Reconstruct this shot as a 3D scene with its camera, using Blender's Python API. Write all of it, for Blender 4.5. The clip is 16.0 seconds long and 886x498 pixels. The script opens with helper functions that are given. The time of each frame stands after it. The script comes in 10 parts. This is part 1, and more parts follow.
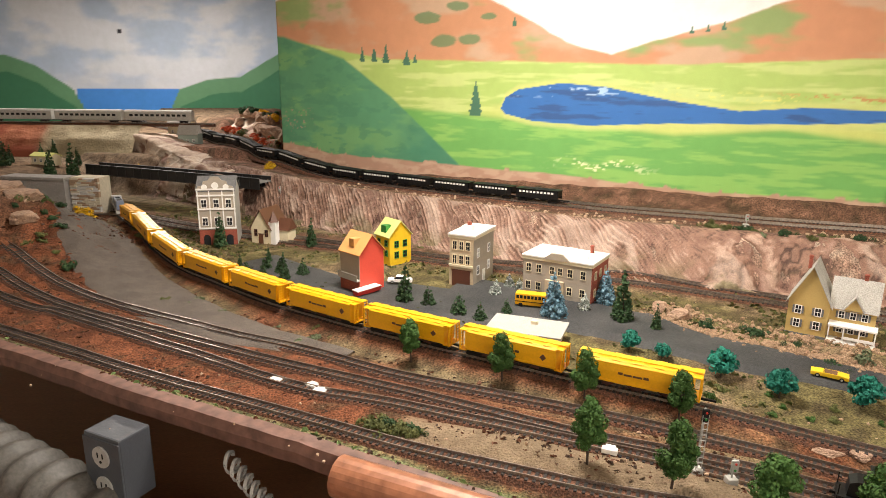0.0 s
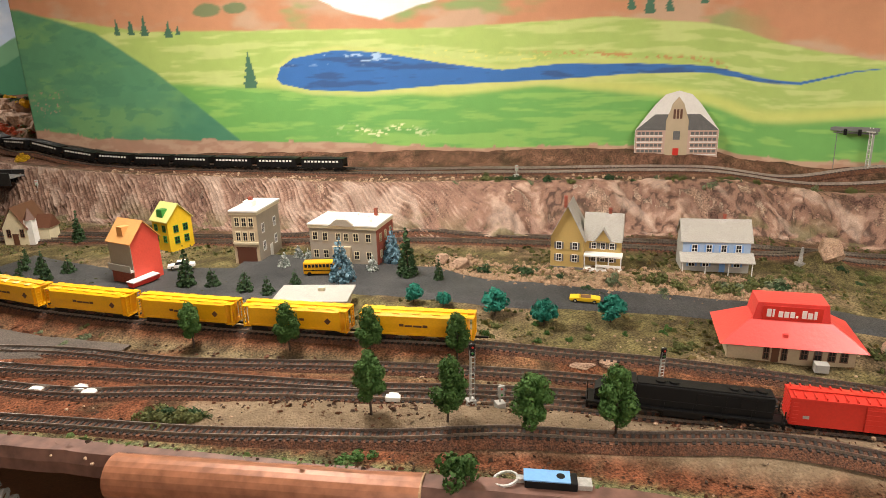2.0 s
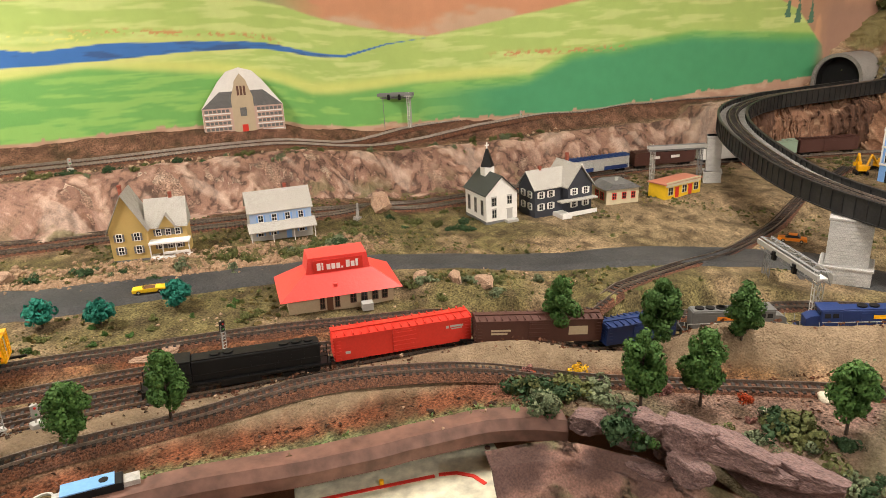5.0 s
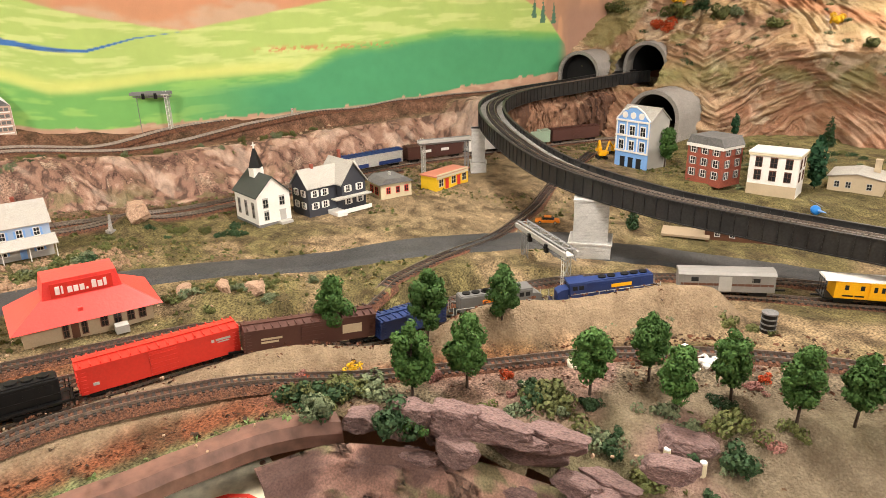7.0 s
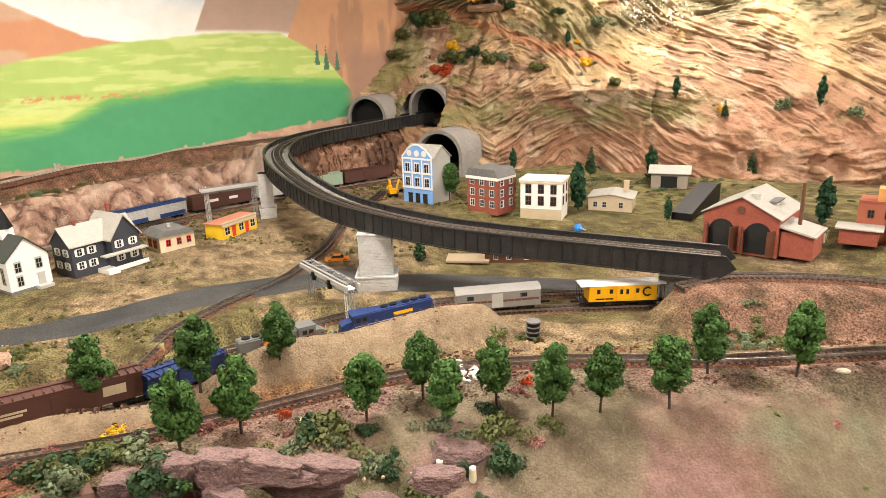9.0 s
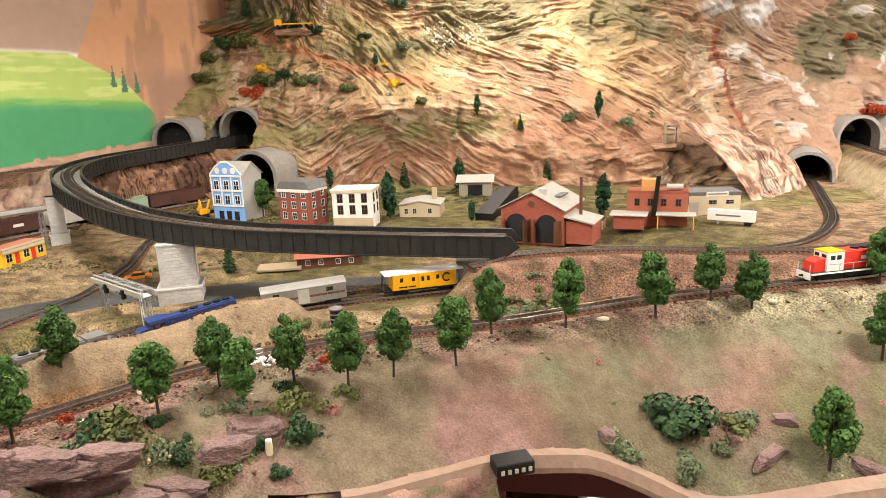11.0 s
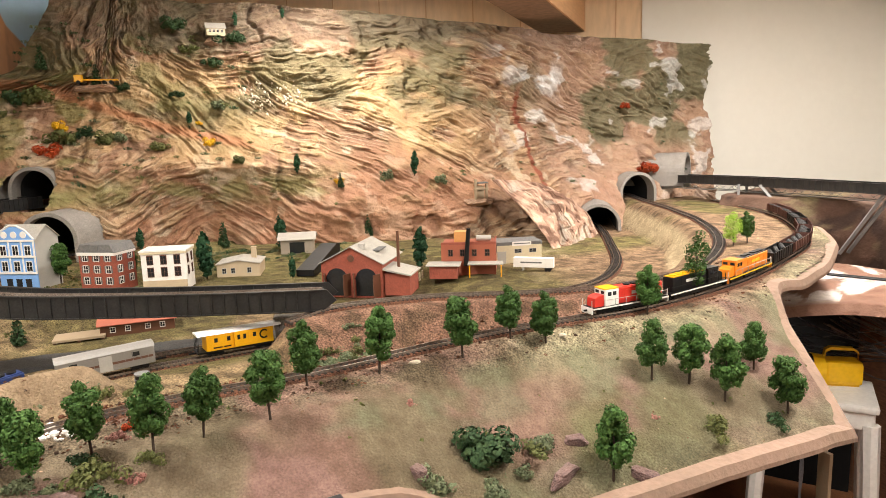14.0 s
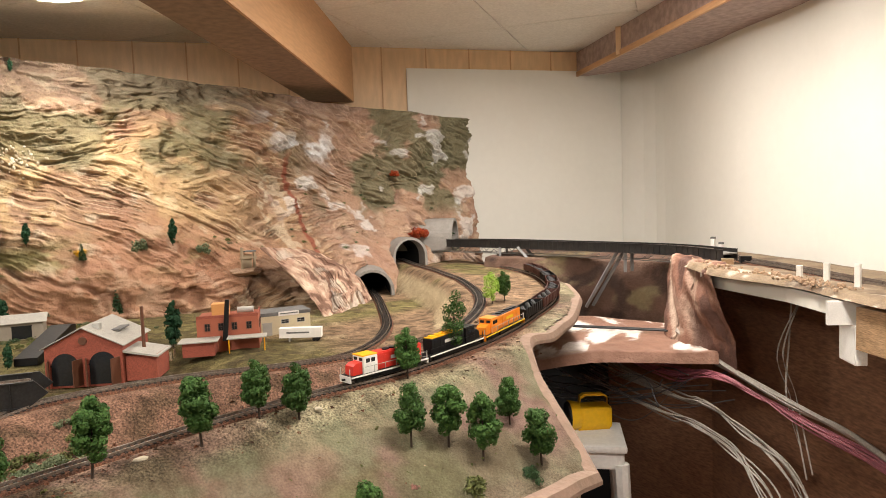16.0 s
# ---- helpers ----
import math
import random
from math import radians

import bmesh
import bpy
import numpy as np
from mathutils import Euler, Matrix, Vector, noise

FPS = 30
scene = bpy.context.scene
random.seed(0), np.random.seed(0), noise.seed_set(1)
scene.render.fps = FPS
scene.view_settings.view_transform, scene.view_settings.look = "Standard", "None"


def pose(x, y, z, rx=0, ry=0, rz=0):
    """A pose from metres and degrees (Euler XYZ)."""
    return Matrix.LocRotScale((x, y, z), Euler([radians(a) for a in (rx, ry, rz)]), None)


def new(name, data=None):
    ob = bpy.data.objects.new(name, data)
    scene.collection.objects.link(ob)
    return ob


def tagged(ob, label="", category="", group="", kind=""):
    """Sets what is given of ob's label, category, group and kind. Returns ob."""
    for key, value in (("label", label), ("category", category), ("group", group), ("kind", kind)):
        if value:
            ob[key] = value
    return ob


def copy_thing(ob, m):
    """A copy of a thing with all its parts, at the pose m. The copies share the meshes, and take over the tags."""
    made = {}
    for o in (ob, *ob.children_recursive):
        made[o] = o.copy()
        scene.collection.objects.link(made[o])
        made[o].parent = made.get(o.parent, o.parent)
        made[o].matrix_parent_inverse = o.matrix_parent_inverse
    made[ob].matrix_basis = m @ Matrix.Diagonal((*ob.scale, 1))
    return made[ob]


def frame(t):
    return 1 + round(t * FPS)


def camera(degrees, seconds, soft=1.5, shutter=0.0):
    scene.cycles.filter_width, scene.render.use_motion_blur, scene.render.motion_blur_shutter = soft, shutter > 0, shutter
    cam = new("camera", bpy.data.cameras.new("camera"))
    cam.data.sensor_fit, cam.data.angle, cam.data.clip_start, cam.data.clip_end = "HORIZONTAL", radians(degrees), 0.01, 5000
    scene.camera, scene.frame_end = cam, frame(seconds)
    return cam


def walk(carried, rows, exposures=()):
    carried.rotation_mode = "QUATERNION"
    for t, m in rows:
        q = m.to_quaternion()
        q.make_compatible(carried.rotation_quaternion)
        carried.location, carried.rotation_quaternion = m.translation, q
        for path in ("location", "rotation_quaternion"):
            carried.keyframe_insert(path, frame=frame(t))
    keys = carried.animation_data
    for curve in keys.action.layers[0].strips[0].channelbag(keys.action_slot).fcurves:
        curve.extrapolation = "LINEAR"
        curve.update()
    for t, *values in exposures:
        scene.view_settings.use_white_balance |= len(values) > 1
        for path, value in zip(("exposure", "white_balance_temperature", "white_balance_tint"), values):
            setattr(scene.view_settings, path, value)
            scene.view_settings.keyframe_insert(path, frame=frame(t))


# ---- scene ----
cam = camera(67.54, 16.0, soft=0.5)
PATH = [
    (0.0, 0.0211, 0.0283, 1.4625, 76.337, -0.587, -2.903),
    (0.5, 0.0339, 0.0180, 1.4594, 76.082, 0.021, -5.972),
    (1.0, 0.0564, 0.0043, 1.4611, 75.607, 0.910, -12.277),
    (1.5, 0.0723, 0.0057, 1.4550, 74.727, 1.015, -16.472),
    (2.0, 0.0840, 0.0015, 1.4510, 73.843, 1.809, -19.666),
    (2.5, 0.1046, 0.0005, 1.4439, 72.609, 2.090, -25.586),
    (3.0, 0.1176, -0.0122, 1.4414, 72.226, 2.243, -30.114),
    (3.5, 0.1382, -0.0363, 1.4426, 71.927, 2.622, -35.773),
    (4.0, 0.1554, -0.0500, 1.4427, 71.689, 2.414, -41.616),
    (4.5, 0.1711, -0.0744, 1.4441, 71.353, 2.588, -46.567),
    (7.0, 0.2212, -0.1268, 1.441, 69.955, 1.272, -69.38),
    (7.5, 0.2285, -0.1423, 1.4375, 70.477, 1.491, -72.612),
    (8.0, 0.2365, -0.1681, 1.4295, 71.082, 1.656, -77.235),
    (8.5, 0.236, -0.1903, 1.4256, 72.159, 1.856, -81.412),
    (9.0, 0.2248, -0.2036, 1.4219, 73.61, 1.76, -85.403),
    (9.5, 0.2067, -0.2277, 1.4133, 74.659, 2.027, -90.206),
    (12.0, 0.1421, -0.2782, 1.3361, 76.363, 2.612, -103.629),
    (12.5, 0.1298, -0.2842, 1.3421, 76.596, 2.95, -105.934),
    (13.0, 0.1202, -0.2824, 1.3481, 78.134, 2.57, -109.075),
    (13.5, 0.1183, -0.2791, 1.3514, 79.681, 2.235, -110.713),
    (14.0, 0.1163, -0.2854, 1.354, 80.68, 1.865, -114.352),
    (14.5, 0.1188, -0.3029, 1.3538, 82.051, 1.905, -117.133),
    (15.0, 0.13, -0.3304, 1.3481, 83.302, 1.477, -122.718),
    (15.5, 0.1258, -0.3514, 1.3432, 85.046, 2.282, -127.361),
    (16.0, 0.129, -0.3667, 1.3396, 85.983, 2.074, -132.564),
]
walk(cam, [(t, pose(x, y, z, rx, ry, rz)) for t, x, y, z, rx, ry, rz in PATH], exposures=[(0.0, -0.10), (2.0, -0.30), (3.0, -0.30), (4.5, -0.24), (7.0, 0.26), (9.5, 0.38), (12.0, 0.32), (13.5, 0.30), (14.5, 0.14), (15.5, 0.04), (16.0, -0.18)])


# ---- light ----
world = bpy.data.worlds.new("room_world")
scene.world = world
world.use_nodes = True
world.node_tree.nodes["Background"].inputs[0].default_value = (0.9, 0.85, 0.8, 1)
world.node_tree.nodes["Background"].inputs[1].default_value = 0.02


def ceiling_lamp(x, y, watts, size=0.30, z=2.10):
    """A round glowing ceiling lamp, known or added, with its light just below the diffuser."""
    lamp = bpy.data.lights.new("lamp_light", "AREA")
    lamp.shape, lamp.size, lamp.energy, lamp.color = "DISK", size, watts, (1.0, 0.92, 0.83)
    ob = new("lamp_light", lamp)
    ob.matrix_world = pose(x, y, z - 0.045)
    t = tagged(new("ceiling_lamp"), "round glowing white glass ceiling lamp", "lamp", "ceiling lamps")
    t.matrix_world = pose(x, y, z)
    rim, dome = bmesh.new(), bmesh.new()
    bmesh.ops.create_cone(rim, cap_ends=True, segments=36, radius1=size * 0.52, radius2=size * 0.54, depth=0.03)
    bmesh.ops.translate(rim, vec=(0, 0, 0.034), verts=rim.verts)
    bmesh.ops.create_uvsphere(dome, u_segments=36, v_segments=12, radius=size * 0.5)
    bmesh.ops.scale(dome, vec=(1, 1, 0.26), verts=dome.verts)
    bmesh.ops.translate(dome, vec=(0, 0, 0.02), verts=dome.verts)
    for nm, b in (("rim", rim), ("diffuser", dome)):
        me = bpy.data.meshes.new(nm)
        b.to_mesh(me)
        b.free()
        me.shade_smooth()
        me.materials.append(M_LAMPGLASS if nm == "diffuser" else M_LAMPRIM)
        new(nm, me).parent = t
    return ob


def lamp_material(name, emit):
    m = bpy.data.materials.new(name)
    m.use_nodes = True
    b = m.node_tree.nodes["Principled BSDF"]
    b.inputs["Base Color"].default_value, b.inputs["Roughness"].default_value = (0.8, 0.78, 0.74, 1), 0.4
    b.inputs["Emission Color"].default_value, b.inputs["Emission Strength"].default_value = (1.0, 0.92, 0.82, 1), emit
    return m


M_LAMPGLASS, M_LAMPRIM = lamp_material("glowing_opal_glass", 22.0), lamp_material("white_metal_rim", 0.0)
# Only the first lamp is known; the rest are added unseen for brightness.
LAMPS = [(2.70, -0.95, 10.0), (0.10, 1.20, 25.0), (-0.3, -0.7, 4.0), (1.25, 0.10, 16.0), (1.45, -2.20, 30.0), (-1.2, 3.35, 20.0), (0.45, -1.25, 20.0)]
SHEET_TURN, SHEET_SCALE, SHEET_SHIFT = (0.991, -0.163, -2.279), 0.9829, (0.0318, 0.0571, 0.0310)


# ---- materials ----
def mat(name, color, rough=0.7, metal=0.0, color2=None, scale=30.0, amount=0.5, bump=0.0, bump_scale=None, fine=None, attr=False, emit=0.0, spec=0.5, random_amount=0.0, stretch=None, speck=1.0):
    """A procedural surface: two colours mixed by noise at two scales, with relief."""
    m = bpy.data.materials.new(name)
    m.use_nodes = True
    nt = m.node_tree
    n, l = nt.nodes, nt.links
    b = n["Principled BSDF"]
    b.inputs["Roughness"].default_value, b.inputs["Metallic"].default_value = rough, metal
    b.inputs["Specular IOR Level"].default_value = spec
    tc = n.new("ShaderNodeTexCoord")
    co = tc.outputs["Object"]
    if stretch:
        mp = n.new("ShaderNodeMapping")
        mp.inputs["Scale"].default_value = stretch
        l.new(co, mp.inputs["Vector"])
        co = mp.outputs["Vector"]
    no = n.new("ShaderNodeTexNoise")
    no.inputs["Scale"].default_value, no.inputs["Detail"].default_value, no.inputs["Roughness"].default_value = scale, 8, 0.65
    l.new(co, no.inputs["Vector"])
    mix = n.new("ShaderNodeMix")
    mix.data_type = "RGBA"
    c2 = color2 or tuple(c * 0.55 for c in color)
    ramp = n.new("ShaderNodeMapRange")
    ramp.inputs["From Min"].default_value, ramp.inputs["From Max"].default_value = 0.35, 0.7
    ramp.inputs["To Max"].default_value = amount
    l.new(no.outputs["Fac"], ramp.inputs["Value"])
    l.new(ramp.outputs["Result"], mix.inputs["Factor"])
    if attr:
        at = n.new("ShaderNodeAttribute")
        at.attribute_name = "Col"
        l.new(at.outputs["Color"], mix.inputs["A"])
        dk = n.new("ShaderNodeMix")
        dk.data_type, dk.blend_type = "RGBA", "MULTIPLY"
        dk.inputs["Factor"].default_value = 1.0
        l.new(at.outputs["Color"], dk.inputs["A"])
        dk.inputs["B"].default_value = (*c2, 1)
        l.new(dk.outputs["Result"], mix.inputs["B"])
    else:
        mix.inputs["A"].default_value, mix.inputs["B"].default_value = (*color, 1), (*c2, 1)
    out = mix.outputs["Result"]
    n2 = n.new("ShaderNodeTexNoise")
    n2.inputs["Scale"].default_value, n2.inputs["Detail"].default_value = fine or scale * 9, 4
    l.new(co, n2.inputs["Vector"])
    hsv = n.new("ShaderNodeHueSaturation")
    r2 = n.new("ShaderNodeMapRange")
    r2.inputs["From Min"].default_value, r2.inputs["From Max"].default_value = 0.32, 0.68
    r2.inputs["To Min"].default_value, r2.inputs["To Max"].default_value = 1 - 0.55 * amount * speck, 1 + 0.55 * amount * speck
    l.new(n2.outputs["Fac"], r2.inputs["Value"])
    val = r2.outputs["Result"]
    if attr:
        gr = n.new("ShaderNodeMix")
        gr.inputs["A"].default_value = 1.0
        l.new(at.outputs["Alpha"], gr.inputs["Factor"])
        l.new(val, gr.inputs["B"])
        val = gr.outputs["Result"]
    if random_amount:
        oi = n.new("ShaderNodeObjectInfo")
        r3 = n.new("ShaderNodeMapRange")
        r3.inputs["To Min"].default_value, r3.inputs["To Max"].default_value = 1 - random_amount, 1 + random_amount
        l.new(oi.outputs["Random"], r3.inputs["Value"])
        mu = n.new("ShaderNodeMath")
        mu.operation = "MULTIPLY"
        l.new(val, mu.inputs[0]), l.new(r3.outputs["Result"], mu.inputs[1])
        val = mu.outputs["Value"]
    l.new(val, hsv.inputs["Value"])
    l.new(out, hsv.inputs["Color"])
    l.new(hsv.outputs["Color"], b.inputs["Base Color"])
    if bump:
        bp = n.new("ShaderNodeBump")
        bp.inputs["Strength"].default_value, bp.inputs["Distance"].default_value = bump, 0.004
        n3 = n.new("ShaderNodeTexNoise")
        n3.inputs["Scale"].default_value, n3.inputs["Detail"].default_value = bump_scale or scale * 5, 6
        l.new(co, n3.inputs["Vector"])
        l.new(n3.outputs["Fac"], bp.inputs["Height"])
        l.new(bp.outputs["Normal"], b.inputs["Normal"])
    if emit:
        b.inputs["Emission Color"].default_value, b.inputs["Emission Strength"].default_value = (*color, 1), emit
    return m


def paint(name, color, rough=0.45, amount=0.22, **k):
    return mat(name, color, rough, amount=amount, scale=k.pop("scale", 40), bump=k.pop("bump", 0.08), speck=0.4, **k)


M_GROUND = mat("scenic_ground", (1, 1, 1), 0.95, color2=(0.50, 0.46, 0.43), scale=34, amount=0.8, bump=1.0, bump_scale=330, fine=300, attr=True, spec=0.15, speck=1.45)
M_CLIFF = mat("painted_plaster_rock", (1, 1, 1), 0.8, color2=(0.60, 0.50, 0.42), scale=22, amount=0.65, bump=0.9, bump_scale=160, fine=330, attr=True, spec=0.3, speck=0.9)
M_MURAL = mat("painted_backdrop_canvas", (1, 1, 1), 0.62, color2=(0.82, 0.85, 0.8), scale=7, amount=0.45, bump=0.12, bump_scale=260, fine=30, attr=True, spec=0.35, speck=0.12)
M_ASPHALT = mat("dark_asphalt", (0.018, 0.019, 0.020), 0.7, color2=(0.070, 0.067, 0.064), scale=9, amount=0.75, bump=0.5, bump_scale=500, fine=300)
M_GRAVEL = mat("grey_gravel", (0.13, 0.105, 0.085), 0.9, color2=(0.06, 0.048, 0.04), scale=18, amount=0.8, bump=0.8, bump_scale=500, fine=500)
M_BALLAST = mat("rusty_ballast", (0.175, 0.072, 0.037), 0.95, color2=(0.045, 0.026, 0.018), scale=110, amount=0.85, bump=1.0, bump_scale=450, fine=420, speck=1.3)
M_SLEEPER = mat("dark_sleeper_plastic", (0.014, 0.011, 0.009), 0.8, color2=(0.045, 0.033, 0.026), scale=60, amount=0.7)
M_RAIL = mat("worn_nickel_rail", (0.36, 0.31, 0.27), 0.35, 0.85, color2=(0.16, 0.10, 0.07), scale=40, amount=0.6)
M_BLACKSTEEL = mat("black_plastic_girder", (0.011, 0.011, 0.012), 0.45, color2=(0.035, 0.033, 0.03), scale=30, amount=0.6, bump=0.1)
M_FASCIA = mat("mauve_brown_fascia", (0.17, 0.085, 0.062), 0.55, color2=(0.10, 0.05, 0.036), scale=6, amount=0.6, bump=0.2, bump_scale=60)
M_PLYWOOD = mat("raw_timber", (0.42, 0.27, 0.15), 0.7, color2=(0.28, 0.16, 0.08), scale=8, amount=0.6, bump=0.2, stretch=(1, 1, 8))
M_RUSTPIPE = mat("copper_brown_pipe", (0.36, 0.15, 0.08), 0.38, 0.15, color2=(0.22, 0.09, 0.05), scale=7, amount=0.5, bump=0.05)
M_WHITEWALL = mat("white_painted_wall", (0.80, 0.78, 0.72), 0.75, color2=(0.72, 0.69, 0.62), scale=3, amount=0.3, bump=0.04, bump_scale=150, speck=0.06)
M_PANEL = mat("tan_wood_panel", (0.74, 0.52, 0.31), 0.5, color2=(0.62, 0.41, 0.22), scale=4, amount=0.5, stretch=(1, 1, 0.25), speck=0.3)
M_BEAM = mat("orange_brown_beam", (0.60, 0.35, 0.18), 0.5, color2=(0.46, 0.25, 0.12), scale=4, amount=0.5, stretch=(0.4, 0.4, 3), speck=0.3)
# darker beam brown: the underside's shade put into the colour
M_BEAMSHADE = mat("brown_soffit", (0.25, 0.16, 0.11), 0.6, color2=(0.18, 0.11, 0.075), scale=4, amount=0.4)
M_CEIL = mat("ceiling_tile", (0.86, 0.83, 0.77), 0.85, color2=(0.76, 0.72, 0.65), scale=10, amount=0.4, bump=0.2, bump_scale=120, speck=0.3)
M_FLOOR = mat("brown_wood_floor", (0.26, 0.11, 0.05), 0.35, color2=(0.16, 0.065, 0.03), scale=6, amount=0.6, stretch=(1, 8, 1))
# near black that stands for shade in the bores and under the table
M_SHADEBLACK = mat("black_cloth", (0.005, 0.005, 0.0055), 0.9, scale=20, amount=0.4)
M_DARKEARTH = mat("dark_brown_plaster", (0.13, 0.085, 0.06), 0.85, color2=(0.06, 0.04, 0.03), scale=12, amount=0.7, bump=0.6, bump_scale=60)
M_CONCRETE = mat("grey_concrete", (0.30, 0.28, 0.26), 0.8, color2=(0.19, 0.175, 0.16), scale=40, amount=0.6, bump=0.3, bump_scale=300)
M_STONE = mat("pale_cut_stone", (0.62, 0.60, 0.57), 0.8, color2=(0.42, 0.40, 0.38), scale=60, amount=0.6, bump=0.3, random_amount=0.12)


# ---- helpers of this scene ----
def as_mesh(name, bm, material):
    me = bpy.data.meshes.new(name)
    bm.to_mesh(me)
    bm.free()
    if material:
        me.materials.append(material)
    return me


def part(name, bm, material, parent=None, label="", smooth=False):
    """Link a bmesh as one mesh object under a thing or a part."""
    me = as_mesh(name, bm, material)
    if smooth:
        me.shade_smooth()
    ob = new(name, me)
    if parent:
        ob.parent = parent
    if label:
        ob["label"] = label
    return ob


def thing(name, m, label, category, group="", kind=""):
    ob = new(name)
    ob.matrix_world = m
    return tagged(ob, label, category, group, kind)


def box(x0, x1, y0, y1, z0, z1, bm=None, bevel=0.0):
    b = bmesh.new()
    bmesh.ops.create_cube(b, size=1)
    bmesh.ops.transform(b, matrix=Matrix.Translation(((x0 + x1) / 2, (y0 + y1) / 2, (z0 + z1) / 2)) @ Matrix.Diagonal((abs(x1 - x0), abs(y1 - y0), abs(z1 - z0), 1)), verts=b.verts)
    if bevel:
        bmesh.ops.bevel(b, geom=b.edges[:], offset=bevel, segments=2, profile=0.6, affect="EDGES")
    return add(bm, b)


def add(bm, b):
    if bm is None:
        return b
    me = bpy.data.meshes.new("tmp")
    b.to_mesh(me)
    b.free()
    bm.from_mesh(me)
    bpy.data.meshes.remove(me)
    return bm


def cyl(p, q, r, r2=None, n=12, bm=None):
    """A round bar from p to q."""
    p, q = Vector(p), Vector(q)
    b = bmesh.new()
    bmesh.ops.create_cone(b, cap_ends=True, segments=n, radius1=r, radius2=r if r2 is None else r2, depth=(q - p).length)
    m = Matrix.Translation((p + q) / 2) @ (q - p).to_track_quat("Z", "Y").to_matrix().to_4x4()
    bmesh.ops.transform(b, matrix=m, verts=b.verts)
    return add(bm, b)


def prism(pts, y0, y1, bm=None):
    """An outline in x, z pushed from y0 to y1."""
    b = bm or bmesh.new()
    a = [b.verts.new((x, y0, z)) for x, z in pts]
    c = [b.verts.new((x, y1, z)) for x, z in pts]
    b.faces.new(a)
    b.faces.new(c[::-1])
    for i in range(len(pts)):
        j = (i + 1) % len(pts)
        b.faces.new((a[i], c[i], c[j], a[j]))
    bmesh.ops.recalc_face_normals(b, faces=b.faces[:])
    return b


def sweep(path, outline, bm=None, up=(0, 0, 1), closed=True):
    """Push an outline (sideways, up) along a list of 3D points."""
    b = bm or bmesh.new()
    rings = []
    path = [Vector(p) for p in path]
    for i, p in enumerate(path):
        d = (path[min(i + 1, len(path) - 1)] - path[max(i - 1, 0)])
        s = d.cross(Vector(up)).normalized()
        u = Vector(up)
        rings.append([b.verts.new(p + s * a + u * c) for a, c in outline])
    k = len(outline)
    for r0, r1 in zip(rings, rings[1:]):
        for i in range(k if closed else k - 1):
            j = (i + 1) % k
            b.faces.new((r0[i], r1[i], r1[j], r0[j]))
    if closed:
        b.faces.new(rings[0][::-1])
        b.faces.new(rings[-1])
    bmesh.ops.recalc_face_normals(b, faces=b.faces[:])
    return b


def smooth_path(pts, step=0.02):
    """A Catmull-Rom line through points, at even steps."""
    p = [np.array(q, float) for q in pts]
    p = [2 * p[0] - p[1]] + p + [2 * p[-1] - p[-2]]
    out = []
    for i in range(1, len(p) - 2):
        n = max(2, int(np.linalg.norm(p[i + 1] - p[i]) / step * 3))
        for k in range(n):
            t = k / n
            out.append(0.5 * (2 * p[i] + (p[i + 1] - p[i - 1]) * t + (2 * p[i - 1] - 5 * p[i] + 4 * p[i + 1] - p[i + 2]) * t * t + (3 * p[i] - p[i - 1] - 3 * p[i + 1] + p[i + 2]) * t ** 3))
    out.append(p[-2])
    out = np.array(out)
    s = np.r_[0, np.cumsum(np.linalg.norm(np.diff(out, axis=0), axis=1))]
    q = np.linspace(0, s[-1], max(2, int(s[-1] / step) + 1))
    return np.stack([np.interp(q, s, out[:, k]) for k in range(out.shape[1])], 1)


def line_field(X, Y, pts):
    """Distance to a polyline, signed (+ on its left), and the length along it."""
    pts = np.array(pts, float)
    best = np.full(X.shape, 1e9)
    side = np.ones(X.shape)
    along = np.zeros(X.shape)
    acc = 0.0
    for a, b in zip(pts, pts[1:]):
        d = b - a
        L = np.hypot(*d)
        t = np.clip(((X - a[0]) * d[0] + (Y - a[1]) * d[1]) / (L * L), 0, 1)
        ex, ey = X - a[0] - t * d[0], Y - a[1] - t * d[1]
        r = np.hypot(ex, ey)
        m = r < best
        best = np.where(m, r, best)
        side = np.where(m, np.sign(d[0] * ey - d[1] * ex), side)
        along = np.where(m, acc + t * L, along)
        acc += L
    return best, best * side, along


def sstep(a, b, x):
    t = np.clip((x - a) / (b - a), 0, 1)
    return t * t * (3 - 2 * t)


def inside(X, Y, poly):
    r = np.zeros(X.shape, bool)
    for (x0, y0), (x1, y1) in zip(poly, poly[1:] + poly[:1]):
        c = ((y0 > Y) != (y1 > Y)) & (X < (x1 - x0) * (Y - y0) / (y1 - y0 + 1e-12) + x0)
        r ^= c
    return r


_rng = np.random.RandomState(5)
_LAT = _rng.rand(256, 256)


def vnoise(x, y):
    """Smooth value noise."""
    xi, yi = np.floor(x).astype(int), np.floor(y).astype(int)
    fx, fy = x - xi, y - yi
    fx, fy = fx * fx * (3 - 2 * fx), fy * fy * (3 - 2 * fy)
    g = lambda a, b: _LAT[a & 255, b & 255]
    return (g(xi, yi) * (1 - fx) + g(xi + 1, yi) * fx) * (1 - fy) + (g(xi, yi + 1) * (1 - fx) + g(xi + 1, yi + 1) * fx) * fy


def fbm(x, y, n=5):
    r, a = 0, 0.5
    for k in range(n):
        r = r + a * vnoise(x * 2 ** k + 17.3 * k, y * 2 ** k + 9.1 * k)
        a *= 0.5
    return r


